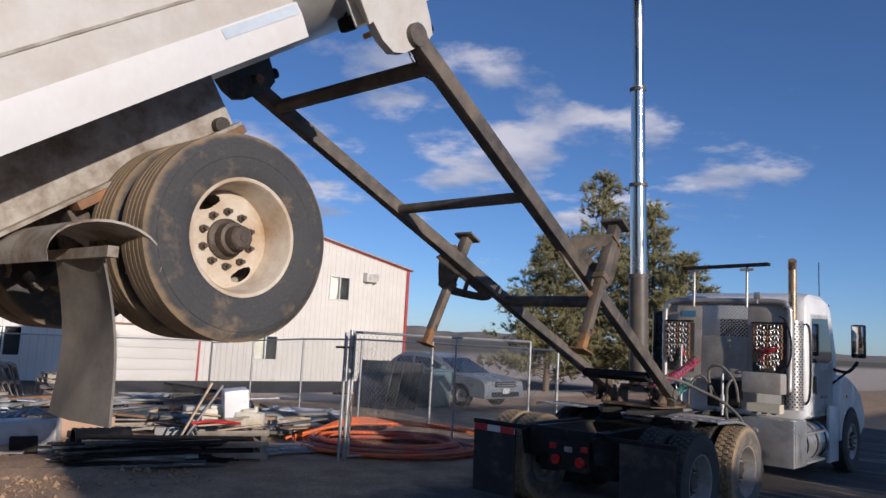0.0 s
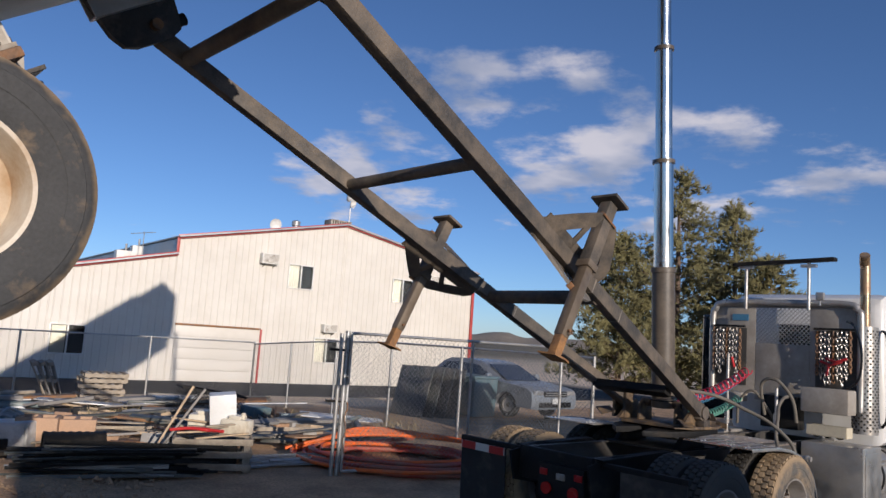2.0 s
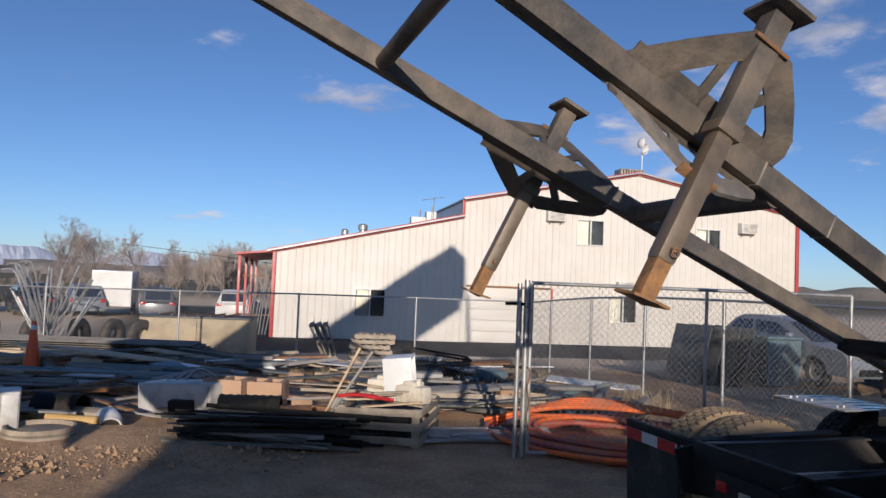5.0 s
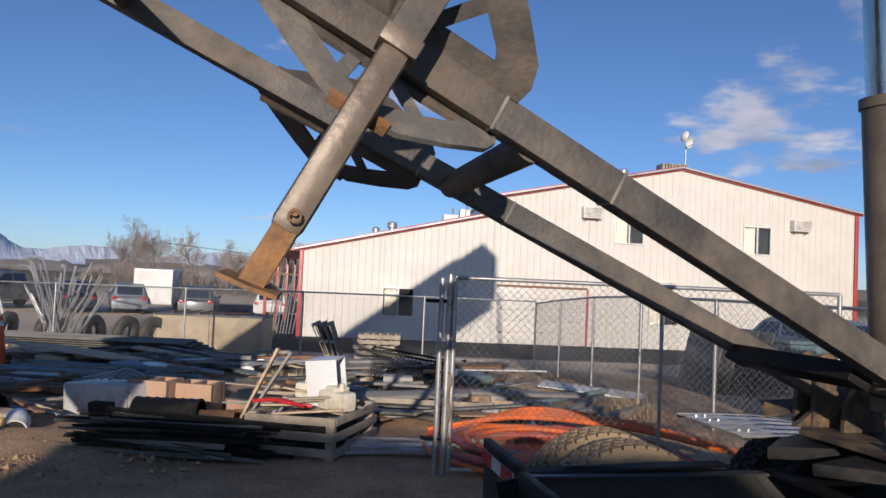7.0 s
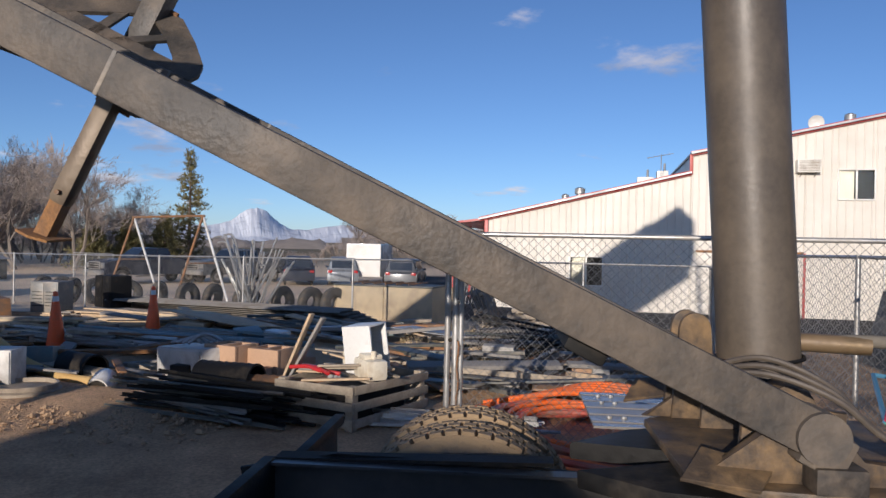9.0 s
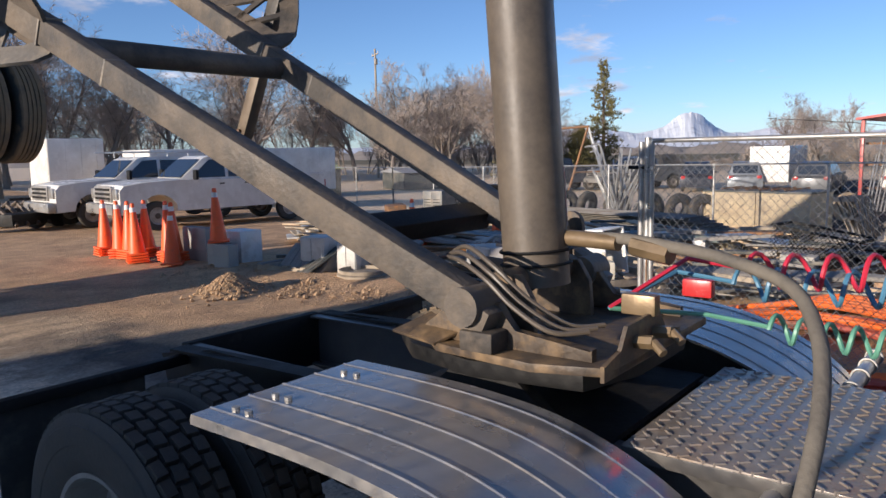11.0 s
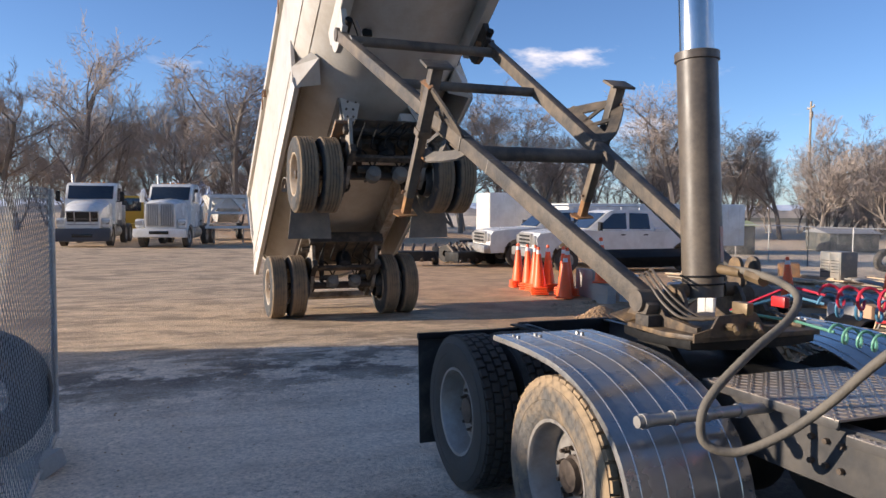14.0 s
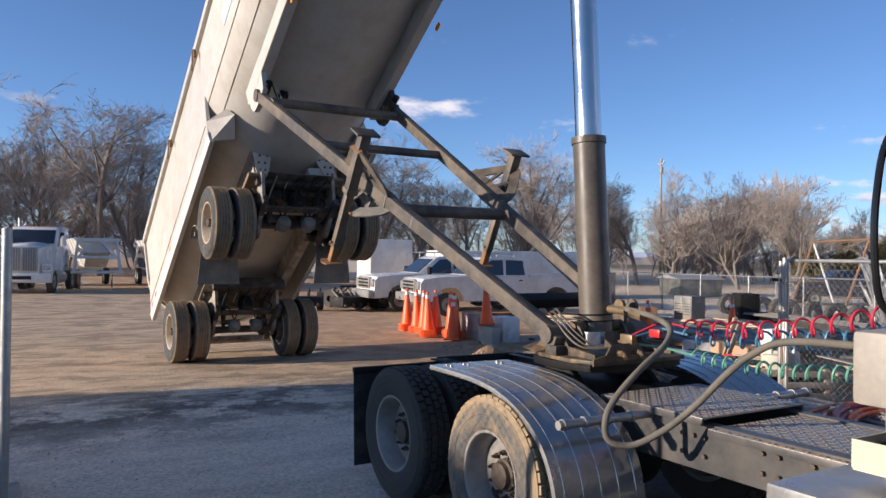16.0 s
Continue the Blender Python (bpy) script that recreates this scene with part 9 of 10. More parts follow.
suv(pose(-3.3, 22.6, ground_z(-3.3, 22.6) + 0.1, 0, 0, -118), M_silver, "silver sedan parked behind the wire fence", "sedan")
suv(pk_pose(-38.5, 23.4, 62), M_grey, "grey estate car parked across the lot")
suv(pk_pose(-37.0, 27.6, 50), M_cab, "white estate car parked by the building")
suv(pk_pose(-42.0, 17.6, 80), M_darkcar, "dark blue car parked across the lot")
suv(pk_pose(-41.5, 20.3, 75), M_silver, "silver estate car parked across the lot")
pickup(pk_pose(-44.0, 14.2, -150), M_grey, "grey pickup parked across the lot")
pickup(pk_pose(-43.0, 9.0, -150), M_darkcar, "dark pickup parked across the lot")
pickup(pose(36.0, 52.0, -0.2, 0, 0, 100), M_darkcar, "dark pickup parked on the far field")


def box_trailer(m, w, l, h, mt, label, nose=False):
    root = thing("box_trailer", label, "trailer", m, group="parked trailers")
    bm = BM()
    box(bm, (0, 0, 0.55 + h / 2), (w, l, h), bev=0.06)
    part("body", bm, mt, root)
    for i in range(int(l / 0.6)):
        for sx in (-1, 1):
            bm = BM()
            box(bm, (sx * (w / 2 + 0.004), -l / 2 + 0.3 + 0.6 * i, 0.55 + h / 2), (0.012, 0.03, h - 0.2))
            part("rib", bm, mt, root)
    for s in (-1, 1):
        bm = BM()
        box(bm, (0, s * (l / 2 + 0.004), 0.55 + h / 2), (w - 0.1, 0.012, h - 0.14))
        part("end_panel", bm, mt, root)
    bm = BM()
    bar(bm, (0, l / 2, 0.48), (0, l / 2 + 1.2, 0.48), 0.1, 0.1)
    part("tongue", bm, M_black, root)
    car_wheels(root, (-0.4, 0.4), w / 2 - 0.05, 0.34)


box_trailer(pk_pose(-41.3, 22.0, 62), 2.1, 4.4, 2.0, M_cab, "white enclosed box trailer parked across the lot")
box_trailer(pk_pose(-26.5, -4.5, -125), 2.5, 9.0, 1.95, M_cab, "long white box trailer behind the pickups")
box_trailer(pk_pose(-23.5, -10.6, -125), 2.2, 2.2, 2.3, M_cab, "tall white box trailer behind the pickups")


def far_semi(m, aero, label):
    """A parked white tractor unit seen from the front; nose to +y."""
    root = thing("parked_semi", label, "truck", m, group="parked semi tractors")
    for sx in (-1, 1):
        bm = BM()
        box(bm, (sx * 0.42, -2.2, 0.92), (0.09, 3.6, 0.26))
        part("chassis_rail", bm, M_black, root)
    hw = 1.16 if aero else 1.04
    bm = BM()
    prof = [(-0.9, 1.0), (-0.9, 2.95), (-0.7, 3.1), (0.15, 3.1), (0.36, 3.0), (0.8, 2.2), (0.8, 1.0)]
    body_loft(bm, prof, hw, 0.94, cz=2.0)
    part("cab", bm, M_cab, root)
    # bonnet: wide and sloping on one kind, narrow and upright on the other
    bm = BM()
    rows = ((0.7, 1.0, 2.28), (1.3, 0.96, 2.16), (2.0, 0.86, 1.98), (2.5, 0.74, 1.62)) if aero else ((0.7, 0.86, 2.34), (1.4, 0.8, 2.3), (2.3, 0.74, 2.24), (2.42, 0.70, 2.16))
    loft(bm, [[Vector((x * w, y, z)) for x, z in ((-1, 0.7), (-1.03, 1.3), (-0.97, zt - 0.16), (-0.72, zt - 0.03), (0, zt + 0.03), (0.72, zt - 0.03), (0.97, zt - 0.16), (1.03, 1.3), (1, 0.7))] for y, w, zt in rows])
    part("bonnet", bm, M_cab, root)
    bm = BM()
    w = Matrix.Translation((0, 0.6, 2.62)) @ pose(0, 0, 0, 28.5, 0, 0)
    box(bm, w.translation, (hw * 1.78, 0.03, 0.74), w.to_3x3(), bev=0.01)
    part("windscreen", bm, M_glass, root, "dark windscreen")
    side_glass(root, [[(-0.55, 2.15), (-0.55, 2.85), (0.12, 2.85), (0.5, 2.15)]], hw + 0.006, 0, 2.2)
    gw, z0, z1, y = (1.46, 0.95, 1.72, 2.47) if aero else (1.3, 1.02, 2.12, 2.43)
    lean = Euler((radians(-10 if aero else 0), 0, 0)).to_matrix()
    bm = BM()
    box(bm, (0, y, (z0 + z1) / 2), (gw, 0.08, z1 - z0), lean, bev=0.04)
    gr = part("grille_frame", bm, M_alum, root, "bright grille surround")
    bm = BM()
    box(bm, (0, y + 0.035, (z0 + z1) / 2), (gw - 0.1, 0.04, z1 - z0 - 0.1), lean, bev=0.02)
    part("grille", bm, M_gloss if aero else M_grille, gr)
    if aero:
        for i in range(5):
            bm = BM()
            box(bm, (0, y + 0.06, z0 + 0.12 + i * 0.13), (gw - 0.14, 0.02, 0.03), lean)
            part("grille_bar", bm, M_grille, gr)
        for x in (-0.34, 0.34):
            bm = BM()
            box(bm, (x, y + 0.065, (z0 + z1) / 2), (0.05, 0.03, z1 - z0 - 0.08), lean)
            part("grille_post", bm, M_alum, gr)
    else:
        bm = BM()
        box(bm, (0, y + 0.06, (z0 + z1) / 2), (0.05, 0.03, z1 - z0 - 0.06), bev=0.008)
        part("grille_post", bm, M_alum, gr)
        for i in range(12):
            bm = BM()
            box(bm, (-0.55 + 0.1 * i, y + 0.058, (z0 + z1) / 2), (0.018, 0.014, z1 - z0 - 0.12))
            part("grille_bar", bm, M_alum, gr)
    bm = BM()
    box(bm, (0, 2.5, 0.58 if aero else 0.72), (2.44, 0.3, 0.62 if aero else 0.42), bev=0.08)
    bu = part("bumper", bm, M_darkplas if aero else M_cab, root, "dark plastic bumper" if aero else "white steel bumper")
    bm = BM()
    box(bm, (0, 2.655, 0.55 if aero else 0.74), (0.9, 0.012, 0.16), bev=0.004)
    part("air_slot", bm, M_gloss, bu)
    for sx in (-1, 1):
        bm = BM()
        rr = [(1.55 + 0.66 * math.cos(a), 0.5 + 0.68 * math.sin(a)) for a in (radians(q) for q in range(0, 181, 15))]
        ri = [(1.55 + 0.6 * math.cos(a), 0.5 + 0.6 * math.sin(a)) for a in (radians(q) for q in range(0, 181, 15))]
        loft(bm, [[Vector((sx * x, y, z)) for y, z in rr + ri[::-1]] for x in (0.7, 1.2)])
        part("wing", bm, M_cab, root)
        bm = BM()
        box(bm, (sx * 0.98, 2.12, 1.16), (0.42, 0.5, 0.44), bev=0.1)
        part("lamp_pod", bm, M_cab, root)
        bm = BM()
        box(bm, (sx * 1.0, 2.37, 1.18), (0.34, 0.06, 0.2), bev=0.04)
        part("headlamp", bm, M_alum, root)
        bm = BM()
        if sx < 0:
            box(bm, (-hw - 0.03, -1.05, 1.5), (0.2, 0.2, 1.0), bev=0.05)
        else:
            rod(bm, [(sx * (hw + 0.02), -1.05, 1.2), (sx * (hw + 0.02), -1.05, 3.3), (sx * (hw + 0.05), -1.15, 3.55)], 0.065, 12)
        part("exhaust_stack" if sx > 0 else "air_cleaner", bm, M_alum, root)
        bm = BM()
        box(bm, (sx * (hw + 0.3), 0.75, 2.42), (0.2, 0.12, 0.5), bev=0.03)
        rod(bm, [(sx * hw, 0.7, 2.15), (sx * (hw + 0.3), 0.78, 2.2)], 0.02, 6)
        part("mirror", bm, M_black if aero else M_cab, root)
        bm = BM()
        rod(bm, [(sx * 0.85, -0.9, 0.68), (sx * 0.85, 0.6, 0.68)], 0.3, 20)
        part("fuel_tank", bm, M_alum, root)
        bm = BM()
        box(bm, (sx * hw, -0.2, 1.1), (0.03, 1.2, 0.3), bev=0.01)
        part("step_skirt", bm, M_darkplas if aero else M_cab, root)
        wheel(root, (sx * 1.03, 1.55, 0.522), sx, "far")
        for y2 in (-3.1, -1.8):
            wheel(root, (sx * 1.08, y2, 0.522), sx, "far", hub=False)
    for x in (-0.5, -0.25, 0, 0.25, 0.5):
        bm = BM()
        box(bm, (x, 0.1, 3.12), (0.12, 0.08, 0.05), bev=0.015)
        part("roof_marker", bm, M_amber, root)


M_grille = surf("bare_grille_mesh", (0.2, 0.2, 0.2), 0.45, 0.6, var=0.2, bump=0.1, fine=60)
M_darkplas = surf("dark_grey_plastic", (0.05, 0.055, 0.065), 0.55, var=0.1, bump=0.03)
far_semi(pk_pose(-14.35, -25.7, -45) @ Matrix.Scale(1.06, 4), False, "white long-nose semi tractor parked at the yard edge")
far_semi(pk_pose(-11.8, -29.5, -36) @ Matrix.Scale(1.08, 4), True, "white semi tractor with a black grille parked at the yard edge")


def belly_trailer(m):
    """A white bottom-dump trailer seen end on."""
    root = thing("hopper_trailer", "white hopper trailer parked at the yard edge", "trailer", m, group="hopper trailers")
    bm = BM()
    secs = []
    for y, w, z0 in ((-4.2, 1.2, 2.0), (-2.8, 1.25, 1.2), (2.8, 1.25, 1.2), (4.2, 1.2, 2.0)):
        secs.append([Vector((x, y, z)) for x, z in ((-w, 2.75), (-w * 0.45, z0), (w * 0.45, z0), (w, 2.75), (w - 0.05, 2.78), (-w + 0.05, 2.78))])
    loft(bm, secs)
    part("hopper", bm, M_cab, root)
    for s in (-1, 1):
        bm = BM()
        for a, b in (((-1.15, 4.4, 0.95), (-0.95, 4.3, 2.7)), ((1.15, 4.4, 0.95), (0.95, 4.3, 2.7)), ((-1.05, 4.35, 1.75), (1.05, 4.35, 1.75)), ((-0.95, 4.3, 2.65), (0.95, 4.3, 2.65)), ((-0.9, 4.34, 1.8), (-0.2, 4.3, 2.6)), ((0.9, 4.34, 1.8), (0.2, 4.3, 2.6)), ((-1.3, 4.5, 0.95), (1.3, 4.5, 0.95))):
            bar(bm, (a[0], a[1] * s, a[2]), (b[0], b[1] * s, b[2]), 0.14, 0.16, (0, 1, 0.1))
        part("end_frame", bm, M_cab, root)
    for y in (-3.6, -2.4):
        for sx in (-1, 1):
            wheel(root, (sx * 1.05, y, 0.522), sx, "far", hub=False)
    for sx in (-1, 1):
        bm = BM()
        rod(bm, [(sx * 0.8, 3.6, 0.0), (sx * 0.8, 3.6, 1.0)], 0.05, 8)
        part("landing_leg", bm, M_frame, root)


for x, y, w in ((-19.6, -29.0, -30), (-23.0, -27.0, -32)):
    belly_trailer(pk_pose(x, y, w))


def loader_scrap():
    """Yellow machine and dark implements between the trucks."""
    root = thing("yellow_grader", "faded yellow grader cab between the parked trucks", "machine", pk_pose(-16.2, -34.4, -28))
    bm = BM()
    box(bm, (0, 0, 1.9), (1.8, 1.6, 1.7), bev=0.05)
    part("cab", bm, M_yellow, root)
    bm = BM()
    box(bm, (0, 0.82, 2.2), (1.5, 0.03, 0.8), bev=0.01)
    part("window", bm, M_glass, root)
    bm = BM()
    box(bm, (0, 0.2, 0.75), (2.0, 3.0, 0.6), bev=0.05)
    part("chassis", bm, M_yellow, root)
    car_wheels(root, (-1.0, 1.2), 0.95, 0.55)
    rng = random.Random(15)
    for x, y in ((-14.3, -5.6), (-15.8, -7.4), (-13.2, -7.0)):
        root = thing("mounted_implement", "dark greasy implement lying on the yard", "implement", pk_pose(x, y, rng.uniform(0, 180)), group="implements")
        bm = BM()
        box(bm, (0, 0, 0.35), (1.4, 0.7, 0.35), bev=0.03)
        part("frame", bm, M_black, root)
        bm = BM()
        for k in range(4):
            rod(bm, [(-0.6 + 0.4 * k, -0.4, 0.2), (-0.5 + 0.4 * k, 0.4, 0.75)], 0.06, 8)
        part("linkage", bm, M_hub, root)
        bm = BM()
        lathe(bm, [(0.12, -0.1), (0.33, -0.12), (0.35, 0.0), (0.33, 0.12), (0.12, 0.1)], Matrix.Translation((0.7, 0.2, 0.35)), 20)
        part("roller", bm, M_rubber, root)
    root = thing("yellow_tank", "small yellow tank on a black stand", "tank", pk_pose(-16.0, -5.8, 30))
    bm = BM()
    rod(bm, [(-0.5, 0, 0.8), (0.5, 0, 0.8)], 0.32, 18)
    part("tank", bm, M_yellow, root)
    bm = BM()
    box(bm, (0, 0, 0.25), (0.9, 0.5, 0.5), bev=0.02)
    part("stand", bm, M_black, root)


loader_scrap()


def swing_frame():
    root = thing("swing_frame", "tall tubular A-frame swing stand behind the fence", "frame", Matrix())
    a, b = Vector((-34.0, 8.2, 0)), Vector((-28.6, 10.8, 0))
    d = (b - a).normalized()
    n = Vector((-d.y, d.x, 0))
    for q in (a, b):
        z = ground_z(q.x, q.y)
        top = q + Vector((0, 0, 2.82))
        for s in (-1, 1):
            bm = BM()
            rod(bm, [Vector((q.x, q.y, z)) + n * 1.1 * s + d * 0.2 * s, top], 0.05, 8)
            part("leg", bm, M_whitem if s > 0 else M_rust, root)
        bm = BM()
        m0 = Vector((q.x, q.y, z)) + n * 1.1
        m1 = Vector((q.x, q.y, z)) - n * 1.1
        rod(bm, [m0.lerp(top, 0.45), m1.lerp(top, 0.45)], 0.035, 8)
        part("brace", bm, M_rust, root)
    bm = BM()
    rod(bm, [a + Vector((0, 0, 2.82)) - d * 0.1, b + Vector((0, 0, 2.82)) + d * 0.1], 0.05, 8)
    part("top_bar", bm, M_rust, root)


swing_frame()
fence_run([(-44, -14), (-38, -6), (-31, 1.5)], 1.85, "long chain-link fence along the yard's far side", spacing=3.2)


def far_sheds():
    for x, y, w, l, h, yaw, mt, lab in ((-40, -6, 4, 3, 1.7, 35, M_green, "pale green tarp-covered shed"), (-48, -1, 4, 3, 1.2, 35, M_darkcar, "dark low shed behind the fence")):
        root = thing("low_shed", lab, "shed", pk_pose(x, y, yaw), group="far sheds")
        bm = BM()
        box(bm, (0, 0, h / 2), (w, l, h), bev=0.03)
        part("wall", bm, M_sheet if mt is not M_rust else M_wood3, root)
        bm = BM()
        slab(bm, [(-w / 2 - 0.2, 0), (w / 2 + 0.2, 0), (0, 0.3)], l + 0.4, Matrix(((1, 0, 0, 0), (0, 0, -1, l / 2 + 0.2), (0, 1, 0, h), (0, 0, 0, 1))))
        part("roof", bm, surf("pale_green_roof", (0.42, 0.45, 0.2), 0.7) if mt is M_green else M_roof, root)


far_sheds()

# ---- far gate in the lot's fence ----
gate_leaf((-46, 5.0), (-42.5, 7.2), 1.6, "far galvanised swing gate across the lot", mids=(0.33, 0.66), wire=0.004)


# ---- trees ----
M_bark = surf("grey_winter_bark", (0.20, 0.168, 0.14), 0.9, var=0.2, big=0.6, fine=8, bump=0)
M_bark2 = surf("grey_winter_twigs", (0.34, 0.285, 0.245), 0.9, var=0.2, big=0.6, fine=8, bump=0)
M_needle = surf("pine_needles", (0.22, 0.205, 0.085), 0.85, var=0.35, big=0.8, fine=6, bump=0, dirt=(0.17, 0.14, 0.06), amount=0.4, dscale=0.8, edge=0.25)
M_trunk = surf("pine_trunk", (0.16, 0.11, 0.075), 0.9, var=0.2, bump=0.2)


def seg_tube(vs, fs, a, b, ra, rb, n):
    d = (b - a)
    if d.length < 1e-4:
        return
    d.normalize()
    x = d.orthogonal().normalized()
    y = d.cross(x)
    o = len(vs)
    for c, r in ((a, ra), (b, rb)):
        for k in range(n):
            t = k * math.tau / n
            vs.append(c + (x * math.cos(t) + y * math.sin(t)) * r)
    for k in range(n if n > 2 else 1):
        fs.append((o + k, o + (k + 1) % n, o + n + (k + 1) % n, o + n + k))


def bare_tree(seed, h=12.0, spread=1.0, levels=6, multi=1, twig=0.012, sprigs=3):
    """Trunk and limbs, and the crown of fine twigs, as two meshes."""
    rng = random.Random(seed)
    trunk, crown = ([], []), ([], [])

    def grow(p, d, L, r, lev):
        n = (6, 5, 4, 3, 1, 1)[lev]
        q = p
        for i in range(n):
            d = (d + Vector((rng.gauss(0, 0.12), rng.gauss(0, 0.12), rng.gauss(0.06, 0.06)))).normalized()
            e = q + d * (L / n)
            r2 = max(twig * 0.6, r * (1 - 0.75 / n) if lev else r * (1 - 0.55 / n))
            vs, fs = trunk if lev <= 1 else crown
            seg_tube(vs, fs, q, e, max(r, twig), max(r2, twig * 0.7), 6 if lev < 1 else (3 if lev < 3 else 2))
            if lev < levels and (i >= 1 or lev > 0):
                for _ in range(2 if lev in (0, 3) else rng.choice((1, 2, 2))):
                    if rng.random() < 0.9:
                        ax = d.orthogonal().normalized()
                        ax.rotate(Matrix.Rotation(rng.uniform(0, math.tau), 3, d))
                        nd = d.copy()
                        nd.rotate(Matrix.Rotation(rng.uniform(0.4, 0.85) * spread, 3, ax))
                        nd.z += 0.09
                        nd.normalize()
                        grow(e, nd, L * rng.uniform(0.38, 0.6) * (1.0 if lev else 1.15 - 0.09 * i), r2 * rng.uniform(0.42, 0.62), lev + 1)
            elif lev == levels:
                vs, fs = crown
                for _ in range(sprigs):
                    nd = (d + Vector((rng.gauss(0, 0.5), rng.gauss(0, 0.5), rng.gauss(0.15, 0.4)))).normalized()
                    sd = nd.orthogonal().normalized() * twig * 0.9
                    m0 = q.lerp(e, rng.random())
                    fs.append((len(vs), len(vs) + 1, len(vs) + 2))
                    vs += [m0 - sd, m0 + sd, m0 + nd * L * rng.uniform(0.5, 1.1)]
            q, r = e, r2

    for k in range(multi):
        d = Vector((rng.gauss(0, 0.1 if multi == 1 else 0.33), rng.gauss(0, 0.1 if multi == 1 else 0.33), 1)).normalized()
        grow(Vector((0.25 * k, 0.1 * k, -0.1)), d, h * rng.uniform(0.72, 0.85), h * 0.024 / math.sqrt(multi), 0)
    out = []
    for (vs, fs), nm in ((trunk, "trunk"), (crown, "crown")):
        me = bpy.data.meshes.new(nm)
        me.from_pydata(vs, [], fs)
        me.materials.append(M_bark if nm == "trunk" else M_bark2)
        out.append(me)
    return out


TREES = [bare_tree(s, 9.6, sp, 4, mu, 0.012) for s, sp, mu in ((1, 1.3, 1), (2, 1.2, 2), (3, 1.35, 2), (5, 1.3, 1))]
SHRUBS = [bare_tree(s, 4.2, 1.0, 3, 2, 0.011, 1) for s in (12, 14)]
EYE_MID = (5.0, 9.0)


def polar(yaw, d):
    return EYE_MID[0] - d * math.sin(radians(yaw)), EYE_MID[1] + d * math.cos(radians(yaw))


def plant(meshes, yaw, d, scale, rng, label, cat, group):
    x, y = polar(yaw, d)
    root = thing("bare_tree", label, cat, pose(x, y, ground_z(x, y) - 0.1, 0, 0, rng.uniform(0, 360)) @ Matrix.Diagonal((scale, scale, scale * rng.uniform(0.9, 1.12), 1)), group=group)
    share("trunk", meshes[0], root)
    share("crown", meshes[1], root)


def build_trees():
    rng = random.Random(33)
    spec = []
    for yaw, h in ((165, 15), (161, 14), (157.5, 16.5), (154, 14), (150.5, 16), (147, 15.5), (143.5, 15), (140, 12), (136.5, 13), (133, 12), (129.5, 13), (126, 12.5), (122.5, 12), (119, 12.5), (115.5, 12.5), (112, 14.5), (108.5, 11.5), (105.5, 11), (102.5, 10.5), (99.5, 10), (97, 10.5), (94.5, 10)):
        spec.append((yaw, 68, h))
        if len(spec) % 3 == 1:
            spec.append((yaw - 0.8, 100, h * 1.0))
    for yaw, d, h in spec:
        plant(TREES[rng.randrange(4)], yaw + rng.uniform(-0.8, 0.8), d * rng.uniform(0.95, 1.08), h / 11.0 * rng.uniform(0.9, 1.08), rng, "leafless grey cottonwood tree at the yard's edge", "tree", "bare trees")
    for k in range(38):
        plant(SHRUBS[k % 2], 95 + 1.88 * k, 80 + 16 * rng.random(), rng.uniform(1.5, 2.3), rng, "leafless brown thicket beyond the lot", "shrub", "bare thickets")
    yaw = 103.0
    while yaw > 44:
        near = 78 + 20 * rng.random()
        plant(SHRUBS[rng.randrange(2)], yaw, near, rng.uniform(0.8, 1.15) * (0.95 if yaw > 92 else 0.42 if 77 < yaw < 86 else 0.6 if yaw > 68 else 1.1), rng, "leafless brown thicket beyond the lot", "shrub", "bare thickets")
        if rng.random() < (0.0 if 75 < yaw < 88 else 0.28):
            plant(TREES[rng.randrange(4)], yaw + 0.5, near + 6, rng.uniform(0.55, 0.75), rng, "small leafless tree beyond the lot", "tree", "bare trees")
        yaw -= rng.uniform(0.5, 0.8)


build_trees()


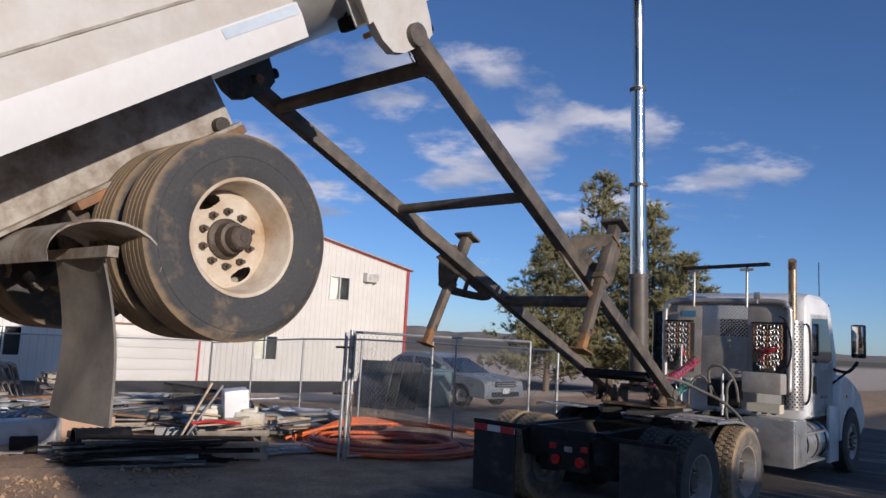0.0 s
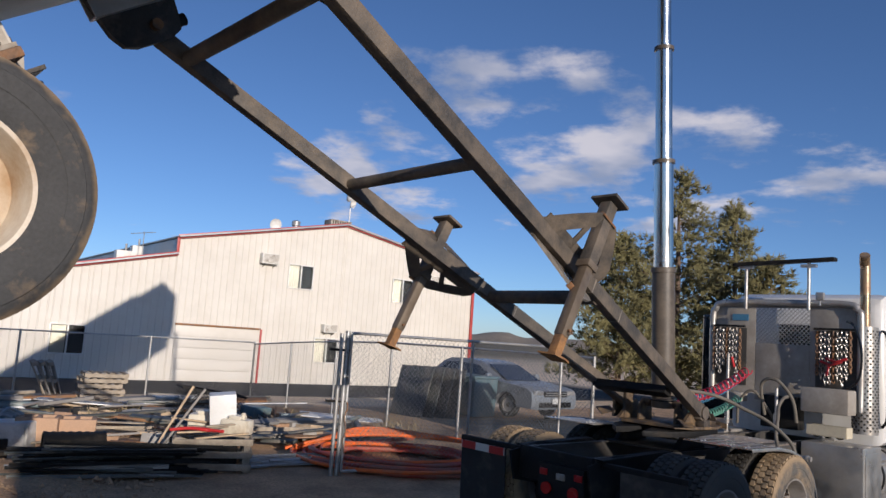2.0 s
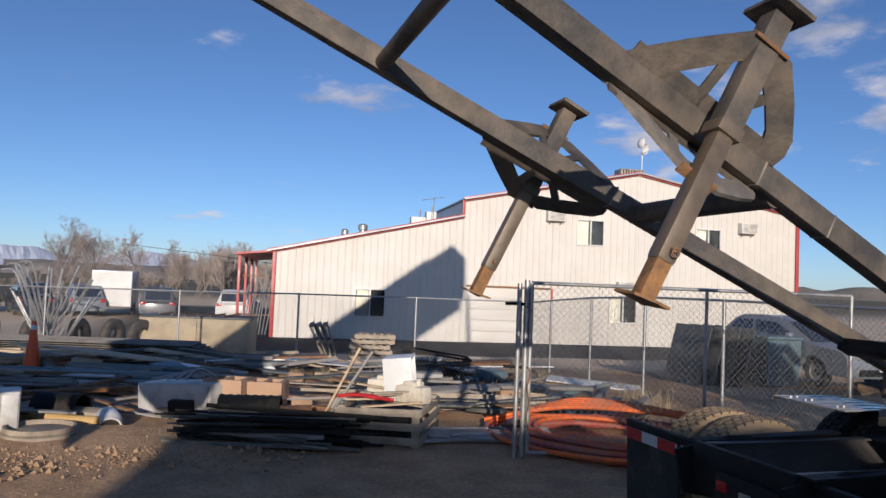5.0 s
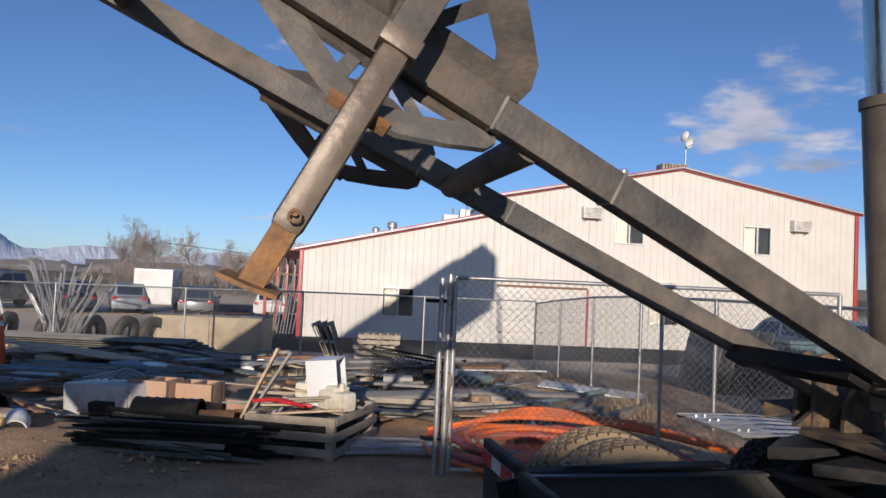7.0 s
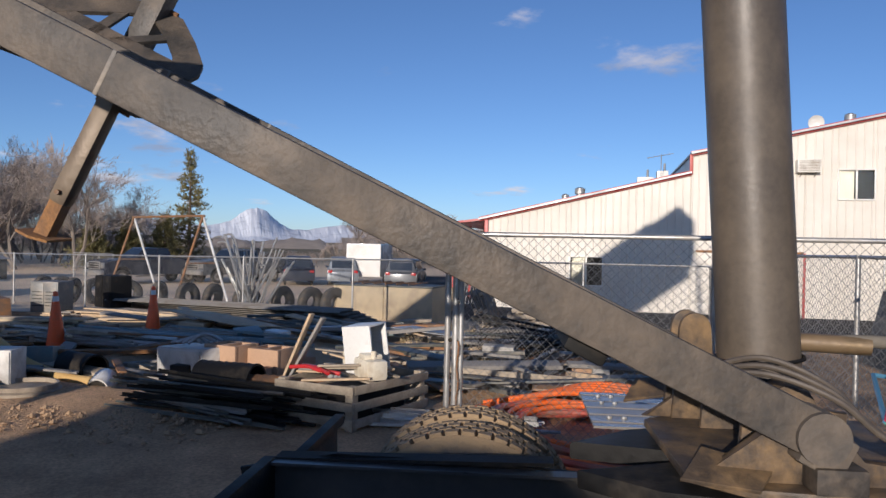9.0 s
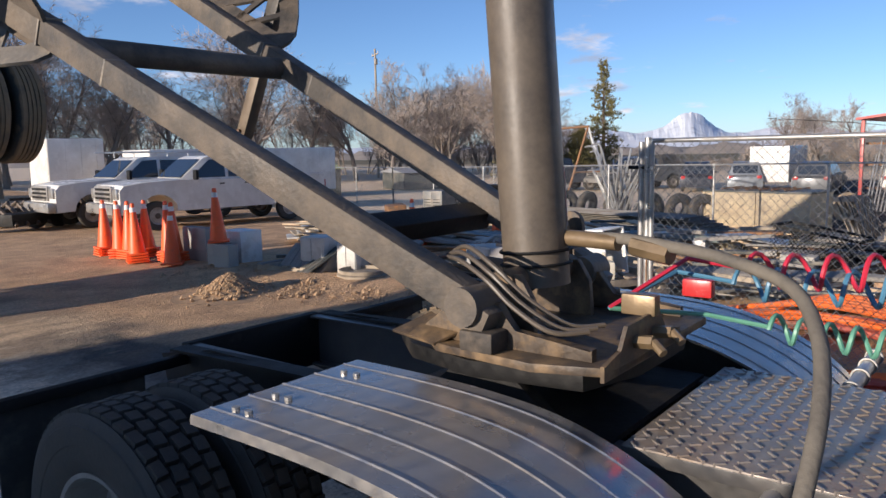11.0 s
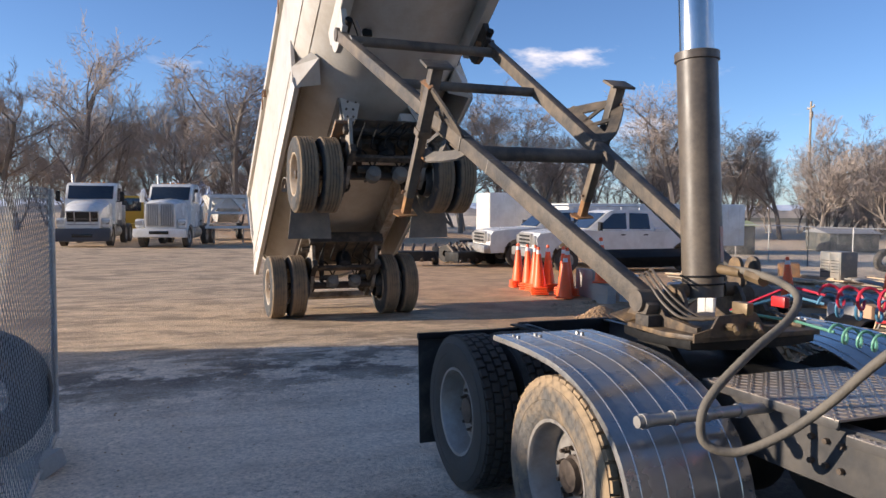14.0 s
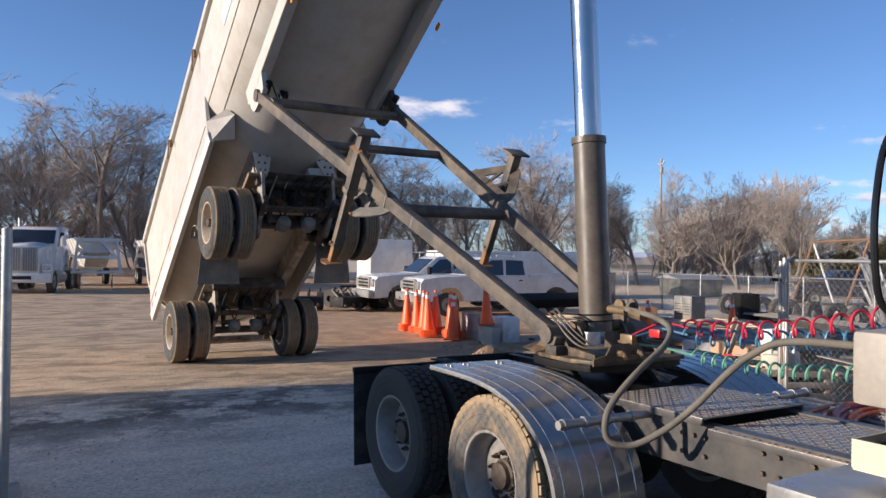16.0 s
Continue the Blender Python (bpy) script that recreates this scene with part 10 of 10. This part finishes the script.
def pine(seed, h, w, name_label, m, dense=1.0):
    rng = random.Random(seed)
    root = thing("pine_tree", name_label, "tree", m, group="pines")
    bm = BM()
    rod(bm, [(0, 0, -0.2), (0.06, 0.02, h * 0.5), (0, 0, h * 0.97)], h * 0.022, 10, r2=0.03)
    part("trunk", bm, M_trunk, root)
    vs, fs = [], []
    bv, bf = [], []
    z = h * 0.08
    while z < h * 0.985:
        k = (z - h * 0.08) / (h * 0.905)
        reach = w * (0.3 + 0.7 * min(1, (1 - k) * 1.5)) * (1 - k) ** 0.3 * rng.uniform(0.75, 1.08)
        for _ in range(rng.randint(4, 6)):
            a = rng.uniform(0, math.tau)
            L = reach * rng.uniform(0.6, 1.1)
            d = Vector((math.cos(a), math.sin(a), rng.uniform(-0.1, 0.35)))
            p0 = Vector((0, 0, z + rng.uniform(-0.15, 0.15)))
            seg_tube(bv, bf, p0, p0 + d * L * 0.9, 0.03, 0.01, 3)
            for _ in range(int((5 + L * 5) * dense)):
                s = rng.uniform(0.25, 1.0)
                c = p0 + d * L * s + Vector((rng.gauss(0, 0.16), rng.gauss(0, 0.16), rng.gauss(0.05, 0.14)))
                tw = (d + Vector((rng.gauss(0, 0.5), rng.gauss(0, 0.5), rng.gauss(0.35, 0.4)))).normalized()
                for _ in range(9):
                    t2 = (tw + Vector((rng.gauss(0, 0.45), rng.gauss(0, 0.45), rng.gauss(0, 0.45)))).normalized()
                    sd = t2.orthogonal().normalized() * 0.03
                    o = len(vs)
                    ln = rng.uniform(0.22, 0.46)
                    vs.extend((c - sd, c + sd, c + t2 * ln))
                    fs.append((o, o + 1, o + 2))
        z += h * 0.028 * rng.uniform(0.8, 1.2)
    for nm, a, b, mt in (("crown", vs, fs, M_needle), ("branchwork", bv, bf, M_trunk)):
        me = bpy.data.meshes.new(nm)
        me.from_pydata(a, [], b)
        put(nm, me, mt, root, smooth=0)
    return root


def on_ground(x, y, rz=0):
    return pose(x, y, ground_z(x, y), 0, 0, rz)


pine(1, 12.4, 5.2, "tall ponderosa pine beyond the fence", on_ground(0.8, 42.0), 1.1)
pine(2, 10.4, 4.4, "ponderosa pine beyond the fence", on_ground(3.6, 42.5), 1.1)
pine(3, 8.6, 4.2, "ponderosa pine beyond the fence", on_ground(-1.9, 41.0), 1.1)
pine(6, 7.2, 3.6, "ponderosa pine beyond the fence", on_ground(5.2, 40.5))
x, y = polar(86.7, 80)
pine(4, 11.5, 2.4, "dark pine among the bare thickets", on_ground(x, y), 0.8)
x, y = polar(137, 74)
pine(5, 12.5, 2.4, "dark pine among the bare trees", on_ground(x, y), 0.8)
for i in range(3):
    x, y = polar(93 - 2.3 * i, 70 + 2 * (i % 3))
    pine(20 + i, 3.6 + (i % 3) * 0.5, 2.0, "round dark juniper beyond the lot", on_ground(x, y), 0.8)


# ---- poles and wires ----
def utility_pole(x, y, h, label):
    root = thing("utility_pole", label, "pole", on_ground(x, y, 30), group="utility poles")
    bm = BM()
    rod(bm, [(0, 0, -0.3), (0, 0, h)], 0.14, 10, r2=0.1)
    part("pole", bm, M_wood, root)
    bm = BM()
    box(bm, (0, 0, h - 0.6), (2.2, 0.1, 0.12))
    part("cross_arm", bm, M_wood, root)
    for k in (-1, 0, 1):
        bm = BM()
        rod(bm, [(k, 0, h - 0.54), (k, 0, h - 0.38)], 0.05, 8)
        part("insulator", bm, M_whitem, root)
    bm = BM()
    rod(bm, [(0.2, 0, h - 1.6), (0.2, 0, h - 1.0)], 0.18, 12)
    part("transformer", bm, M_frame, root)


utility_pole(*polar(9.5, 95), 8.0, "wooden utility pole on the far field")
utility_pole(*polar(103.5, 78), 13.0, "tall wooden utility pole behind the trees")
bm = BM()
xa, ya = polar(75, 42)
rod(bm, [(xa, ya, 3.2), (-30, 22, 2.75), (-25.6, 22.6, 2.4)], 0.012, 4)
lone("overhead_wire", bm, M_black, "thin dark wire running to the building", "wire")


# ---- far land ----
def far_ridge(name, y0, y1, dist, height, seed, mt, label, step=0.6, power=1.0, depth=300, rugged=0.4):
    bm = BM()
    rows = []
    n = int(abs(y1 - y0) / step)
    for j, k in enumerate((0.0, 0.25, 0.55, 0.8, 1.0, 0.9)):
        row = []
        for i in range(n + 1):
            yaw = y0 + (y1 - y0) * i / n
            hh = height(yaw) * (1 - rugged / 2 + rugged * (noise.noise((yaw * 0.35, seed, 0.0)) + 0.5 * noise.noise((yaw * 1.1, seed, j * 0.7)) + 0.25 * noise.noise((yaw * 3.1, seed + 3, j * 1.3))))
            d = dist + depth * j / 5
            x, y = polar(yaw, d)
            row.append(Vector((x, y, -3 + max(0, hh) * k ** power * (1 + 0.12 * noise.noise((yaw * 2.2, seed + 7, j * 2.0)) * (j < 4)))))
        rows.append(row)
    loft(bm, rows, cap=False, ring=False)
    lone(name, bm, mt, label, "hills", kind="structure", smooth=0 if power > 1 else 60)


M_hill = surf("dry_hill_scrub", (0.30, 0.245, 0.175), 0.95, var=0.25, big=0.01, fine=0.08, bump=0)
M_hazy = surf("hazy_brown_woods", (0.36, 0.30, 0.24), 0.95, var=0.2, big=0.02, fine=0.3, bump=0)


def mat_snow():
    mt = surf("snow_and_rock", (0.72, 0.75, 0.8), 0.8, var=0.06, big=0.004, fine=0.03, bump=0, dirt=(0.3, 0.33, 0.38), amount=0.16, dscale=0.012, edge=0.1)
    return mt


M_snow = mat_snow()
far_ridge("distant_hills", -60, 75, 1500, lambda a: 24 + 6 * math.sin(radians(a * 4)), 4, M_hill, "low dry brown hills along the horizon")
far_ridge("distant_woods", 40, 175, 260, lambda a: 6.5, 9, M_hazy, "hazy brown woods behind the trees", step=0.4, depth=40)


def peak(yaw):
    a = 82 * math.exp(-((yaw - 81.3) / 1.3) ** 2) + 70 * math.exp(-((yaw - 81.6) / 3.2) ** 2)
    a += 62 * math.exp(-((yaw - 74.5) / 3.0) ** 2) + 70 * math.exp(-((yaw - 89) / 4) ** 2) + 60 * math.exp(-((yaw - 66) / 4) ** 2) + 120 * math.exp(-((yaw - 145) / 9) ** 2)
    return a + 30


far_ridge("snow_mountains", 55, 170, 3000, peak, 2, M_snow, "snowy mountains on the horizon", step=0.2, power=1.4, depth=700, rugged=0.16)
